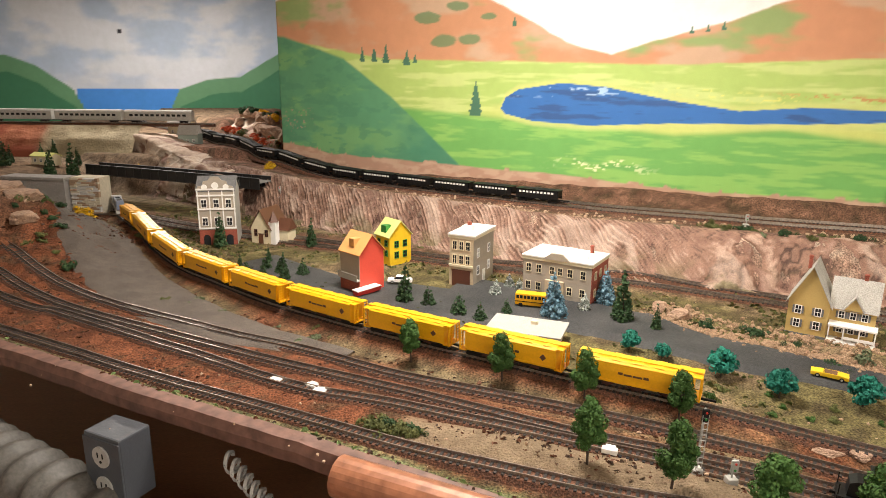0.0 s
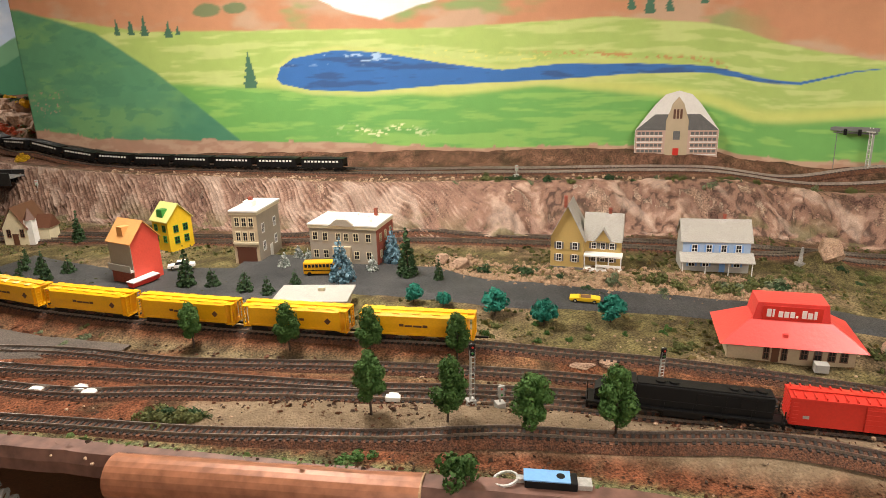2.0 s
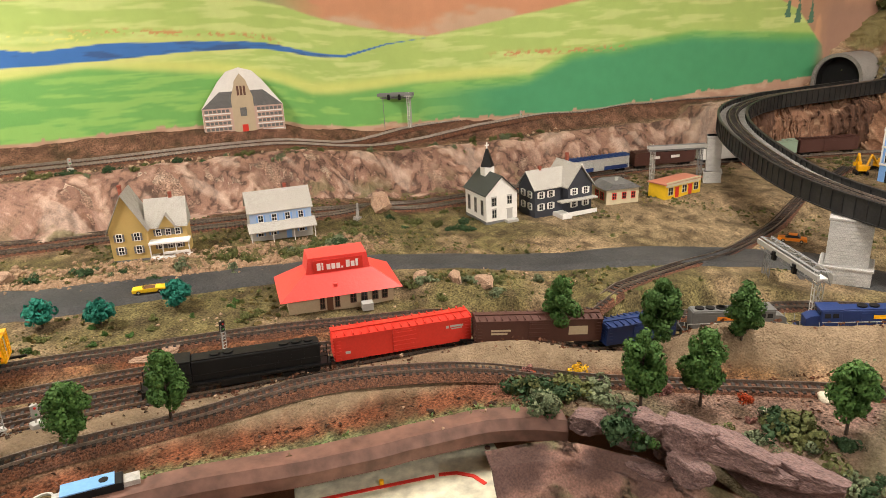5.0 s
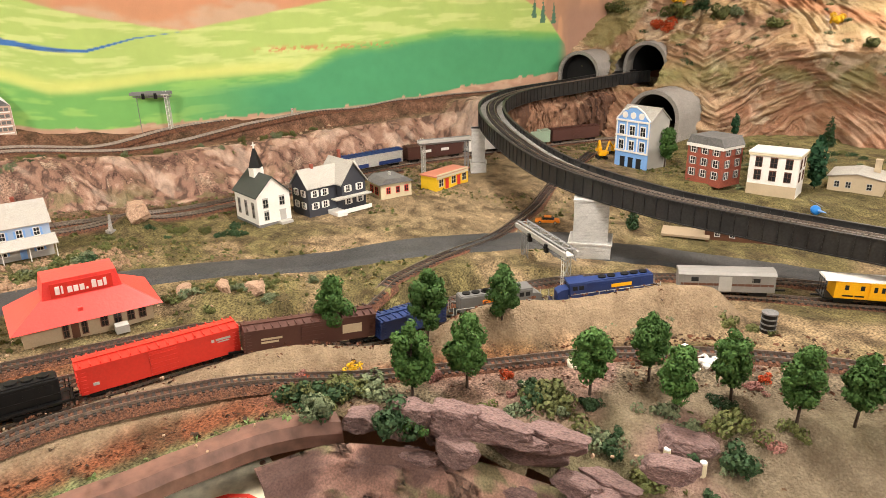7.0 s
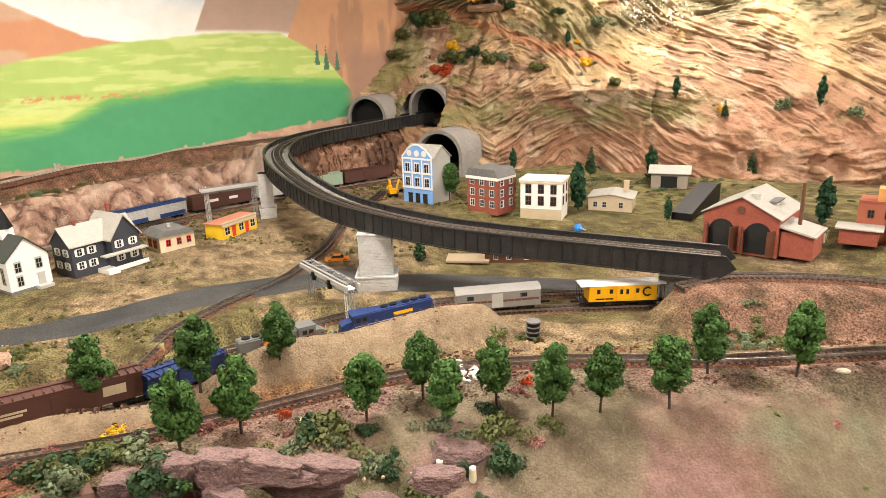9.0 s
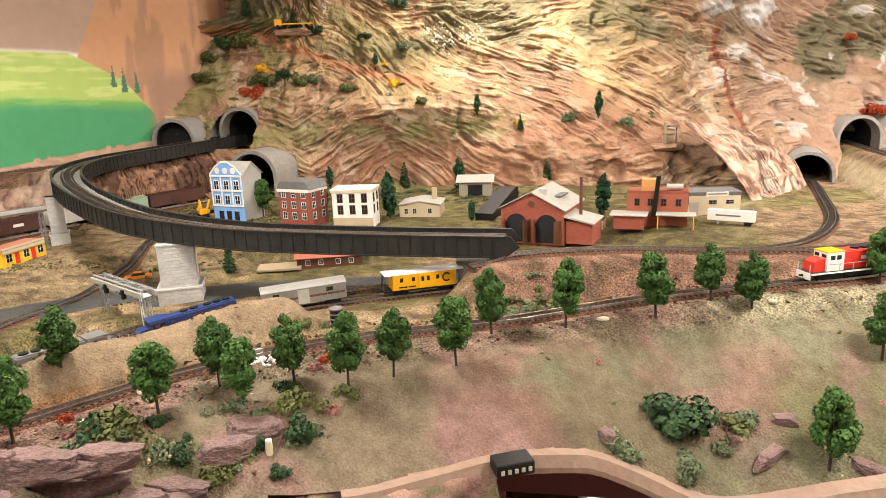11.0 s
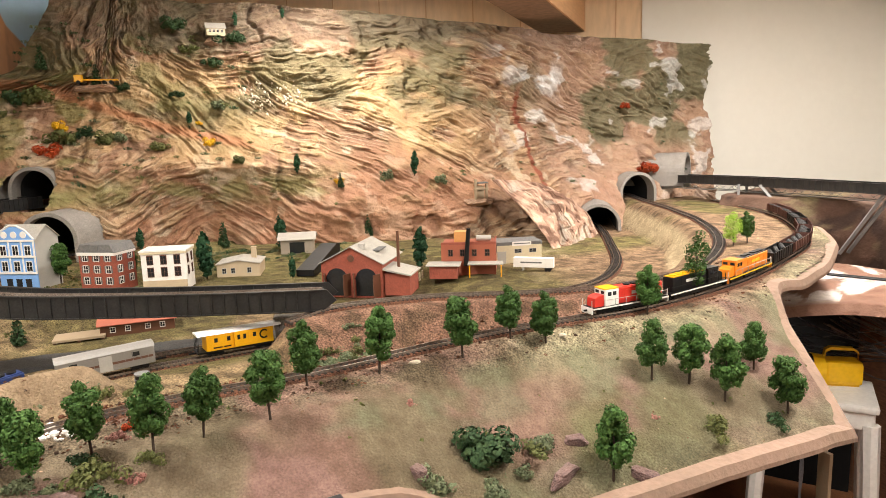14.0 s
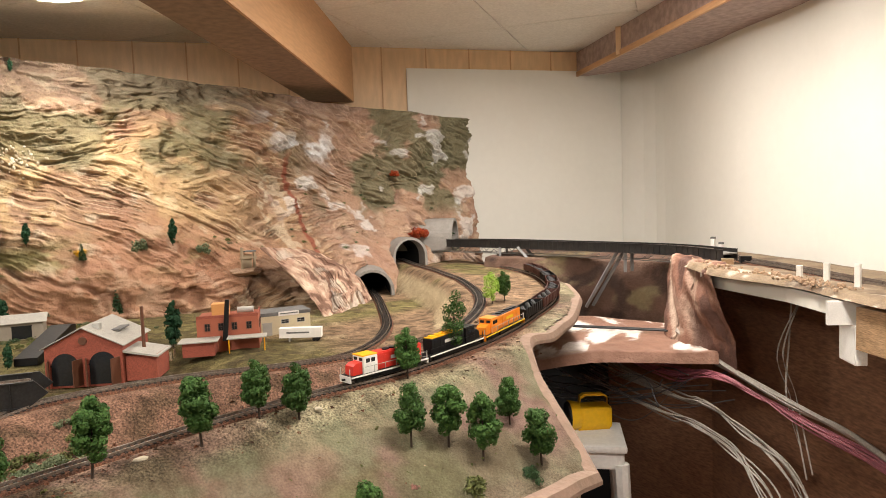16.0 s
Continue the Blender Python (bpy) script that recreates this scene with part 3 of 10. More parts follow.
# tracks
def track(name, pts, z=None, ballast=True, label="black-sleepered model railway track on brown ballast", bed=0.021, mat_bed=None):
    p = smooth_path(pts, 0.0095)
    if p.shape[1] == 2:
        zz = height(p[:, 0], p[:, 1]) if z is None else np.full(len(p), z)
        k = np.ones(15) / 15
        zz = np.convolve(np.pad(zz, 7, mode="edge"), k, "valid")
        p = np.column_stack([p, zz])
    t = thing(name, Matrix(), label, "track")
    coarse = p[::2]
    if ballast:
        part("ballast", sweep(coarse, [(-bed, -0.006), (-bed * 0.72, 0.004), (bed * 0.72, 0.004), (bed, -0.006)]), mat_bed or M_BALLAST, t)
    for s in (-1, 1):
        o = s * 0.0083
        part("rail", sweep(coarse, [(o - 0.0012, 0.005), (o - 0.0007, 0.0088), (o + 0.0007, 0.0088), (o + 0.0012, 0.005)]), M_RAIL, t)
    n = len(p) - 1
    d = p[1:] - p[:-1]
    d = d / np.linalg.norm(d, axis=1)[:, None]
    s = np.stack([-d[:, 1], d[:, 0], np.zeros(n)], 1)
    s /= np.linalg.norm(s, axis=1)[:, None]
    u = np.array([0, 0, 1.0])
    c = p[:-1]
    V = []
    for a, b_, h in ((-1, -1, .0015), (1, -1, .0015), (1, 1, .0015), (-1, 1, .0015), (-1, -1, .0056), (1, -1, .0056), (1, 1, .0056), (-1, 1, .0056)):
        V.append(c + s * a * 0.0148 + d * b_ * 0.0018 + u * h)
    V = np.stack(V, 1).reshape(-1, 3)
    F = np.array([(4, 5, 6, 7), (0, 1, 5, 4), (1, 2, 6, 5), (2, 3, 7, 6), (3, 0, 4, 7)])
    F = (F[None] + 8 * np.arange(n)[:, None, None]).reshape(-1, 4)
    me = bpy.data.meshes.new("sleeper")
    me.from_pydata(V.tolist(), [], F.tolist())
    me.materials.append(M_SLEEPER)
    ob = new("sleeper", me)
    ob.parent = t
    ob["kind"] = "stuff"
    return p


P_YELLOW = track("main_track", YELLOW_LINE)
P_1 = track("front_track", TRACK_1)
P_2 = track("yard_track", TRACK_2)
P_3 = track("yard_track", TRACK_3)
P_4 = track("yard_track", TRACK_4)
P_UP = track("backdrop_track", UPPER_LINE)
P_UP2 = track("backdrop_track", UPPER_LINE_2)
P_B1 = track("valley_track", BACK_1)
P_B2 = track("valley_track", BACK_2)
P_SIDE = track("lower_loop_track", LOOP_SIDE)
P_TER = track("terrace_track", TERRACE)
P_PIT = track("tunnel_track", PIT_LINE)


def slab(name, pts, width, lift, material, label, kind="structure", category="road", widths=None):
    p = smooth_path(pts, 0.02)
    n = len(p)
    w = np.full(n, width) if widths is None else np.interp(np.linspace(0, 1, n), np.linspace(0, 1, len(widths)), widths)
    d = np.gradient(p, axis=0)
    d /= np.linalg.norm(d, axis=1)[:, None]
    s = np.stack([-d[:, 1], d[:, 0]], 1)
    K = np.linspace(-1, 1, 9)
    b = bmesh.new()
    rows = []
    E = 1 + 0.12 * (fbm(np.arange(n) * 0.35, np.full(n, 3.0)) - 0.5)
    Q = p[:, None] + s[:, None] * (K[None] * (w / 2 * E)[:, None])[..., None]
    HQ = height(Q[..., 0].ravel(), Q[..., 1].ravel()).reshape(n, len(K))
    for i in range(n):
        e = E[i]
        row = []
        q = p[i][None] + s[i][None] * (K * w[i] / 2 * e)[:, None]
        hz = HQ[i]
        for k in range(len(K)):
            row.append(b.verts.new((q[k, 0], q[k, 1], hz[k] + lift * (1 if abs(K[k]) < 0.95 else -0.5))))
        rows.append(row)
    for r0, r1 in zip(rows, rows[1:]):
        for a in range(len(K) - 1):
            b.faces.new((r0[a], r0[a + 1], r1[a + 1], r1[a]))
    bmesh.ops.recalc_face_normals(b, faces=b.faces[:])
    ob = part(name, b, material, smooth=True)
    return tagged(ob, label, category, kind=kind)


slab("road", ROAD, 0.10, 0.006, M_ASPHALT, "dark grey model road with worn pale patches", widths=[0.30, 0.22, 0.16, 0.11, 0.095, 0.09, 0.095, 0.10, 0.13, 0.13, 0.12, 0.11, 0.11])
slab("gravel_road", [(-1.12, 2.0), (-0.95, 1.76), (-0.75, 1.50), (-0.55, 1.30), (-0.36, 1.16), (-0.15, 1.06)], 0.16, 0.005, M_GRAVEL, "grey gravel road beside the main track", widths=[0.10, 0.17, 0.18, 0.17, 0.13, 0.03])
slab("town_street", [(-0.45, 1.62), (-0.25, 1.42), (0.0, 1.30), (0.2, 1.22)], 0.2, 0.005, M_ASPHALT, "dark grey town street with worn surface", widths=[0.12, 0.16, 0.22, 0.2])


# ---- backdrop, cliff and room ----
def curve(pts, s):
    a = np.array(pts)
    return np.interp(s, a[:, 0], a[:, 1])


def mural_colours(S, Z):
    """The painted landscape, as a function of length along the backdrop and height."""
    n1, n2 = fbm(S * 5, Z * 12), fbm(S * 22, Z * 55)
    brush = fbm(S * 9, Z * 70, 4)
    C = np.zeros(S.shape + (3,)) + np.array((0.85, 0.87, 0.88))
    C = blend(C, (0.50, 0.56, 0.66), sstep(3.0, 3.6, S) * sstep(1.95, 1.6, Z))
    C = blend(C, (0.75, 0.72, 0.70), sstep(3.0, 3.3, S) * sstep(1.62, 1.55, Z))
    C = blend(C, (0.36, 0.54, 0.78), sstep(4.1, 4.3, S))
    # orange hills
    hill = curve([(-0.3, 1.66), (0.0, 1.70), (0.3, 1.80), (0.6, 1.80), (0.80, 1.68), (0.92, 1.62), (1.04, 1.55), (1.17, 1.52), (1.31, 1.56), (1.47, 1.60), (1.60, 1.645), (1.9, 1.72), (2.3, 1.75), (2.7, 1.66), (3.05, 1.50), (3.4, 1.44), (4.2, 1.44)], S) + 0.008 * (n2 - 0.5)
    w = sstep(0.004, -0.004, Z - hill)
    C = blend(C, (0.52, 0.215, 0.10), w)
    C = blend(C, (0.50, 0.30, 0.19), w * sstep(0.42, 0.6, n1))
    C = blend(C, (0.24, 0.30, 0.09), w * sstep(0.52, 0.62, fbm(S * 3.1 + 2, Z * 9)) * sstep(2.4, 2.0, S))
    # tall orange rock at the right end
    rk = curve([(3.2, 1.0), (3.38, 1.52), (3.5, 1.75), (3.7, 2.1), (4.2, 2.2), (4.38, 1.83), (4.53, 1.70), (4.8, 1.5)], S)
    w = sstep(0.0, -0.01, Z - rk) * sstep(1.50, 1.52, Z + 0.02 * (n1 - .5)) * sstep(3.3, 3.4, S)
    C = blend(C, (0.38, 0.24, 0.19), w)
    cone = curve([(3.6, 1.40), (3.72, 1.50), (3.82, 1.68), (3.95, 1.95), (4.1, 2.1), (4.25, 2.1), (4.39, 1.83), (4.53, 1.715), (4.8, 1.5)], S)
    w = sstep(0.0, -0.01, Z - cone) * sstep(3.6, 3.7, S)
    C = blend(C, (0.50, 0.24, 0.12), w)
    C = blend(C, (0.36, 0.17, 0.09), w * sstep(0.5, 0.62, fbm(S * 18, Z * 4)))
    # meadow
    g = curve([(-0.3, 1.60), (0.01, 1.58), (0.25, 1.54), (0.47, 1.505), (0.86, 1.50), (1.34, 1.49), (1.82, 1.505), (2.2, 1.47), (2.40, 1.44), (2.64, 1.395), (2.9, 1.44), (3.13, 1.48), (3.48, 1.51), (3.69, 1.51), (3.88, 1.42), (3.99, 1.30), (4.05, 1.1)], S) + 0.006 * (n2 - 0.5)
    w = sstep(0.004, -0.004, Z - g)
    C = blend(C, (0.36, 0.47, 0.10), w)
    C = blend(C, (0.48, 0.55, 0.17), w * sstep(0.45, 0.6, brush))
    lb = curve([(0.4, 1.36), (0.75, 1.335), (1.04, 1.325), (1.36, 1.30), (1.63, 1.325), (1.94, 1.29), (2.26, 1.235), (2.60, 1.265), (2.95, 1.27), (3.09, 1.33), (3.5, 1.37), (4.0, 1.34)], S) + 0.004 * (n2 - .5)
    w2 = w * sstep(0.012, -0.006, Z - lb)
    C = blend(C, (0.13, 0.34, 0.055), w2)
    C = blend(C, (0.22, 0.43, 0.075), w2 * sstep(0.46, 0.62, brush))
    C = blend(C, (0.035, 0.24, 0.085), w2 * sstep(2.5, 2.9, S) * sstep(0.0, -0.04, Z - lb + 0.03 * (n1 - 0.5)))
    yl = w * sstep(0.03, 0.0, np.abs(Z - lb - 0.018)) * sstep(0.7, 0.9, S) * sstep(3.1, 2.8, S)
    C = blend(C, (0.55, 0.56, 0.13), yl * 0.8)
    # dark green hillside at the left
    dg = curve([(-0.3, 1.60), (0.03, 1.585), (0.29, 1.51), (0.47, 1.39), (0.68, 1.21), (0.75, 1.15)], S) + 0.006 * (n1 - 0.5)
    w = sstep(0.006, -0.006, Z - dg) * sstep(0.78, 0.74, S)
    C = blend(C, (0.075, 0.235, 0.105), w)
    C = blend(C, (0.13, 0.30, 0.10), w * sstep(0.46, 0.60, n1))
    C = blend(C, (0.05, 0.19, 0.09), w * sstep(0.54, 0.62, n2) * 0.6)
    C = blend(C, (0.03, 0.16, 0.085), w * sstep(1.36, 1.25, Z) * sstep(0.4, 0.6, S) * 0.7)
    # lake and river
    t = curve([(0.845, 1.36), (0.86, 1.395), (0.90, 1.42), (1.03, 1.44), (1.16, 1.43), (1.35, 1.395), (1.52, 1.372), (1.68, 1.385), (1.90, 1.380), (2.09, 1.370), (2.24, 1.358), (2.39, 1.356), (2.52, 1.384), (2.7, 1.40)], S)
    b = curve([(0.845, 1.36), (0.86, 1.345), (0.95, 1.325), (1.12, 1.318), (1.35, 1.332), (1.67, 1.340), (1.90, 1.352), (2.09, 1.350), (2.24, 1.344), (2.39, 1.346), (2.52, 1.378), (2.7, 1.40)], S)
    w = sstep(0.0, 0.002, Z - b) * sstep(0.0, 0.002, t - Z)
    ring = sstep(-0.02, -0.006, Z - b) * sstep(-0.02, -0.006, t - Z) * sstep(0.80, 0.86, S) * sstep(2.1, 1.8, S)
    C = blend(C, (0.52, 0.54, 0.16), ring * 0.8)
    C = blend(C, (0.012, 0.10, 0.38), w)
    C = blend(C, (0.01, 0.05, 0.22), w * sstep(0.5, 0.62, brush))
    C = blend(C, (0.35, 0.50, 0.72), w * sstep(0.60, 0.66, fbm(S * 26, Z * 160, 3)) * sstep(1.39, 1.41, Z) * sstep(1.25, 1.15, S))
    # flowers
    spot = fbm(S * 95, Z * 170, 2)
    fl = np.exp(-((S - 1.16) / 0.13) ** 4) * np.exp(-((Z - 1.205 + 0.01 * np.sin(S * 40)) / 0.011) ** 4)
    C = blend(C, (0.80, 0.75, 0.45), fl * sstep(0.42, 0.5, spot))
    fl = np.exp(-((Z - curve([(1.5, 1.42), (1.74, 1.412), (2.09, 1.385), (2.2, 1.36)], S)) / 0.007) ** 2) * sstep(1.55, 1.7, S) * sstep(2.2, 2.1, S)
    C = blend(C, (0.48, 0.20, 0.05), fl * sstep(0.40, 0.5, spot))
    fl = np.exp(-((Z - 1.337) / 0.008) ** 2) * sstep(2.80, 2.9, S) * sstep(3.3, 3.22, S)
    C = blend(C, (0.50, 0.18, 0.05), fl * sstep(0.36, 0.48, spot))
    fl = np.exp(-((Z - curve([(1.2, 1.44), (1.6, 1.40), (1.75, 1.415)], S)) / 0.012) ** 2) * sstep(1.2, 1.3, S) * sstep(1.75, 1.6, S)
    C = blend(C, (0.62, 0.60, 0.14), fl * sstep(0.46, 0.54, spot))
    fl = np.exp(-((S - 0.07) / 0.07) ** 4) * np.exp(-((Z - 1.30) / 0.045) ** 4)
    C = blend(C, (0.40, 0.22, 0.17), fl * sstep(0.53, 0.6, spot))
    # painted fir trees
    for s0, z0, h, r in ((0.765, 1.338, 0.105, 0.026), (0.365, 1.50, 0.05, 0.012), (0.41, 1.50, 0.045, 0.014), (0.455, 1.495, 0.06, 0.016), (0.53, 1.49, 0.045, 0.016), (0.56, 1.495, 0.03, 0.01), (1.87, 1.52, 0.06, 0.014), (1.92, 1.51, 0.07, 0.018), (1.97, 1.515, 0.045, 0.013), (2.06, 1.53, 0.05, 0.014), (3.84, 1.40, 0.075, 0.014), (3.88, 1.38, 0.085, 0.016), (3.93, 1.375, 0.075, 0.016), (0.88, 1.6, 0.03, 0.01), (1.38, 1.57, 0.02, 0.006), (1.42, 1.575, 0.02, 0.006), (1.46, 1.58, 0.022, 0.006)):
        v = (Z - z0) / h
        saw = 0.65 + 0.5 * np.abs(((v * 6) % 1.0) - 0.2)
        w = ((v > 0) & (v < 1) & (np.abs(S - s0 + 0.006 * (n2 - .5)) < r * (1.02 - v) * saw)).astype(float)
        C = blend(C, (0.035, 0.11, 0.055), w)
    # bushes on the hills
    for s0, z0, r in ((0.66, 1.56, 0.05), (0.74, 1.565, 0.045), (0.60, 1.63, 0.05), (0.70, 1.66, 0.04), (0.80, 1.63, 0.03)):
        w = sstep(1.0, 0.6, ((S - s0) / r) ** 2 + ((Z - z0) / (r * 0.38)) ** 2 + 1.2 * (n2 - 0.5))
        C = blend(C, (0.10, 0.17, 0.06), w * 0.85)
    # painted earth at the foot
    f = curve([(-0.3, 1.24), (-0.02, 1.22), (0.23, 1.19), (0.68, 1.18), (1.05, 1.17), (1.37, 1.15), (1.87, 1.15), (2.25, 1.145), (2.60, 1.15), (3.13, 1.155), (3.49, 1.175), (3.68, 1.19), (4.1, 1.21)], S) + 0.012 * (fbm(S * 14, S * 0) - 0.5) + 0.008 * sstep(0.62, 0.72, fbm(S * 40, S * 0 + 4))
    w = sstep(0.003, -0.003, Z - f)
    C = blend(C, (0.40, 0.205, 0.135), w)
    C = blend(C, (0.47, 0.28, 0.19), w * sstep(0.45, 0.6, n2))
    C = blend(C, (0.30, 0.14, 0.09), sstep(3.95, 4.02, S) * sstep(1.5, 1.4, Z))
    return np.minimum(C * 1.14 + np.array((0.035, 0.060, 0.055)), 0.9)


def arc(pts, step):
    return smooth_path(pts, step)


mp = arc(BACKDROP, 0.004)
zz = np.arange(1.04, 2.13, 0.0036)
ms = np.r_[0, np.cumsum(np.linalg.norm(np.diff(mp, axis=0), axis=1))]
S_, Z_ = np.meshgrid(ms, zz)
PX = np.repeat(mp[None, :, 0], len(zz), 0)
PY = np.repeat(mp[None, :, 1], len(zz), 0)
wav = 0.006 * np.sin(S_ * 5) * np.sin(Z_ * 3)
mural = grid_mesh("backdrop", np.stack([PX + wav, PY + wav, Z_], -1), mural_colours(S_, Z_), M_MURAL)
tagged(mural, "hand-painted backdrop of green meadows, a blue lake and orange hills", "backdrop", kind="structure")
md = mural.modifiers.new("thickness", "SOLIDIFY")
md.thickness, md.offset = 0.006, 1


# cliff
CY = np.array([0.50, 0.40, 0.0, -0.5, -1.0, -1.6, -2.0, -2.4, -2.75])
CLIFF = {0.93: [2.62, 2.66, 2.60, 2.80, 2.52, 2.22, 2.20, 2.28, 2.43],
         1.10: [2.70, 2.72, 2.66, 2.86, 2.57, 2.34, 2.34, 2.38, 2.46],
         1.30: [2.82, 2.84, 2.84, 2.78, 2.68, 2.53, 2.54, 2.45, 2.50],
         1.45: [2.92, 2.94, 3.00, 2.98, 2.84, 2.60, 2.60, 2.50, 2.52],
         1.65: [3.00, 3.02, 3.12, 3.14, 2.98, 2.72, 2.68, 2.54, 2.55],
         2.02: [3.06, 3.08, 3.22, 3.22, 3.10, 2.86, 2.76, 2.58, 2.58]}
TUNNELS = [((2.781, 0.282, 1.198), 0.083, (-0.86, 0.28), 0.10), ((2.88, 0.055, 1.226), 0.083, (-0.93, 0.30), 0.11), ((2.60, 0.005, 1.072), 0.094, (-0.93, 0.37), 0.05),
           ((2.25, -1.915, 1.006), 0.085, (-0.80, 0.52), 0.12), ((2.41, -2.226, 1.108), 0.085, (-0.96, 0.20), 0.10), ((2.44, -2.50, 1.165), 0.10, (-0.80, -0.60), 0.10)]
cy = np.arange(0.52, -2.77, -0.0037)
cz = np.arange(0.93, 2.03, 0.0034)
CYY, CZZ = np.meshgrid(cy, cz)
cols = np.stack([np.interp(-cy, -CY, CLIFF[k]) for k in sorted(CLIFF)])
CXX = np.stack([np.interp(cz, sorted(CLIFF), cols[:, j]) for j in range(len(cy))], 1)
top = 1.955 - 0.20 * sstep(-0.6, -2.7, CYY) - 0.03 * sstep(0.0, 0.5, CYY)
CZT = 0.93 + (CZZ - 0.93) * (top - 0.93) / 1.09
fold = fbm(CYY * 2.2 + 0.6 * CZZ, CZZ * 2.0 + 3)
wr = fbm(CYY * 3 + 3, CZZ * 3 + 9, 4) - 0.47


def beds(angle, k, seed):
    c, d = math.cos(math.radians(angle)), math.sin(math.radians(angle))
    v = CZT * c + CYY * d + 0.16 * wr
    return fbm((CYY * c - CZT * d) * 9 + seed, v * k + seed, 4)


m1 = sstep(0.44, 0.50, fbm(CYY * 2.1 + 60, CZZ * 2.4 + 7, 3))
m2 = sstep(0.48, 0.54, fbm(CYY * 2.6 + 25, CZZ * 2.2 + 40, 3))
strat = beds(24, 60, 3.0) * m1 + beds(-32, 70, 9.0) * (1 - m1)
strat = strat * (1 - m2) + beds(4, 50, 17.0) * m2
calm = sstep(0.50, 0.60, fbm(CYY * 3.2 + 14, CZZ * 3.4 + 70, 3))
strat = 0.47 + (strat - 0.47) * (1 - 0.75 * calm)
seam = np.clip(1 - np.abs(strat - 0.47) * 16, 0, 1) * (1 - calm)
ridge = 1 - np.abs(2 * fbm(CYY * 22 + 11, CZZ * 22 + 5, 4) - 0.94) * 2.4
crack = sstep(0.055, 0.0, np.abs(fbm(CYY * 4.5 + 31, CZZ * 3.2 + 2, 4) - 0.47)) * sstep(0.40, 0.55, fbm(CYY * 2 + 8, CZZ * 2, 3))
lump = fbm(CYY * 9, CZZ * 9 + 4)


def ledges(angle, k, seed):
    """Thin broken beds, each jutting at its lip, with dark gaps between; (relief, gap, lip)."""
    c, d = math.cos(math.radians(angle)), math.sin(math.radians(angle))
    a = CYY * c - CZT * d
    ph = (CZT * c + CYY * d + 0.16 * wr) * k + 1.6 * fbm(CYY * 6 + seed, CZT * 6 + 2, 3) + 0.5 * fbm(CYY * 30 + seed, CZT * 30, 3)
    bed = np.floor(ph).astype(int)
    f = ph - bed
    block = np.floor(a * 17 + 9 * _LAT[bed & 255, 7] + 1.2 * fbm(a * 20, ph * 0.7 + seed, 2)).astype(int)
    jut = _LAT[bed & 255, block & 255]
    live = sstep(0.36, 0.56, fbm(a * 11 + seed, ph * 0.35, 3))
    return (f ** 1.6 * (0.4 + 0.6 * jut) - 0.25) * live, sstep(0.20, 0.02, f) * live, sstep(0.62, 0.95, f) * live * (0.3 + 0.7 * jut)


L1, L2, L3 = ledges(24, 46, 3.0), ledges(-30, 52, 9.0), ledges(5, 40, 17.0)
relief, gap, lip = [(p * m1 + q * (1 - m1)) * (1 - m2) + r * m2 for p, q, r in zip(L1, L2, L3)]
tame = 1 - 0.7 * calm
CXX = CXX - 0.17 * (fold - 0.47) - 0.06 * (lump - 0.47) - 0.045 * (strat - 0.47) - 0.008 * ridge + 0.020 * crack + 0.005 * seam - 0.016 * relief * tame + 0.004 * gap * tame
CYD = CYY - 0.36 * sstep(1.25, 2.0, CZT) * sstep(-0.5, 0.52, CYY) + 0.04 * (fbm(CYY * 6 + 40, CZZ * 6) - 0.47) - 0.20 * sstep(1.56, 1.66, CZT) * sstep(-0.3, 0.45, CYY) + 0.04 * sstep(1.60, 1.5, CZT) * sstep(1.3, 1.4, CZT) * sstep(0.0, 0.45, CYY)
gx_ = -np.gradient(CXX, axis=0) / 0.0056
CC = np.zeros(CYY.shape + (3,)) + np.array((0.40, 0.235, 0.135))
CC = blend(CC, (0.60, 0.42, 0.26), sstep(0.49, 0.56, strat) * 0.65)
CC = blend(CC, (0.20, 0.115, 0.07), sstep(0.43, 0.36, strat) * 0.7)
CC = blend(CC, (0.33, 0.17, 0.11), sstep(0.5, 0.58, fbm(CYY * 12, CZZ * 12 + 20)) * 0.5)
CC = blend(CC, (0.68, 0.55, 0.40), sstep(0.58, 0.64, fbm(CYY * 16 + 4, CZZ * 16)) * 0.6)
# crack, seam and gap shade and the lips' light put into the colour
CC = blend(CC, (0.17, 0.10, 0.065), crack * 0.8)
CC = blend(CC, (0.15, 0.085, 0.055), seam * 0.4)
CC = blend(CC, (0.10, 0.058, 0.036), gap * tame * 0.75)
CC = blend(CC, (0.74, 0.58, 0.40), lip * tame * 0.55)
CC = blend(CC, (0.42, 0.20, 0.12), sstep(0.5, 0.60, fold) * 0.6 * sstep(1.40, 1.25, CZT))
# golden lamplit middle of the face put into the rock colour
gold = sstep(1.25, 1.35, CZT) * sstep(1.78, 1.6, CZT) * sstep(0.1, -0.2, CYY) * sstep(-1.7, -1.4, CYY)
CC = blend(CC, (0.66, 0.46, 0.22), gold * 0.45 * sstep(0.4, 0.55, lump))
moss = sstep(0.48, 0.56, fbm(CYY * 3.0 + 5, CZZ * 3.5 + 1))
CC = blend(CC, (0.15, 0.14, 0.07), moss * sstep(1.40, 1.55, CZT) * 0.75)
CC = blend(CC, (0.25, 0.22, 0.085), sstep(0.50, 0.58, fbm(CYY * 5 + 50, CZZ * 7)) * sstep(-0.9, -0.2, CYY) * sstep(1.12, 1.2, CZT) * 0.8)
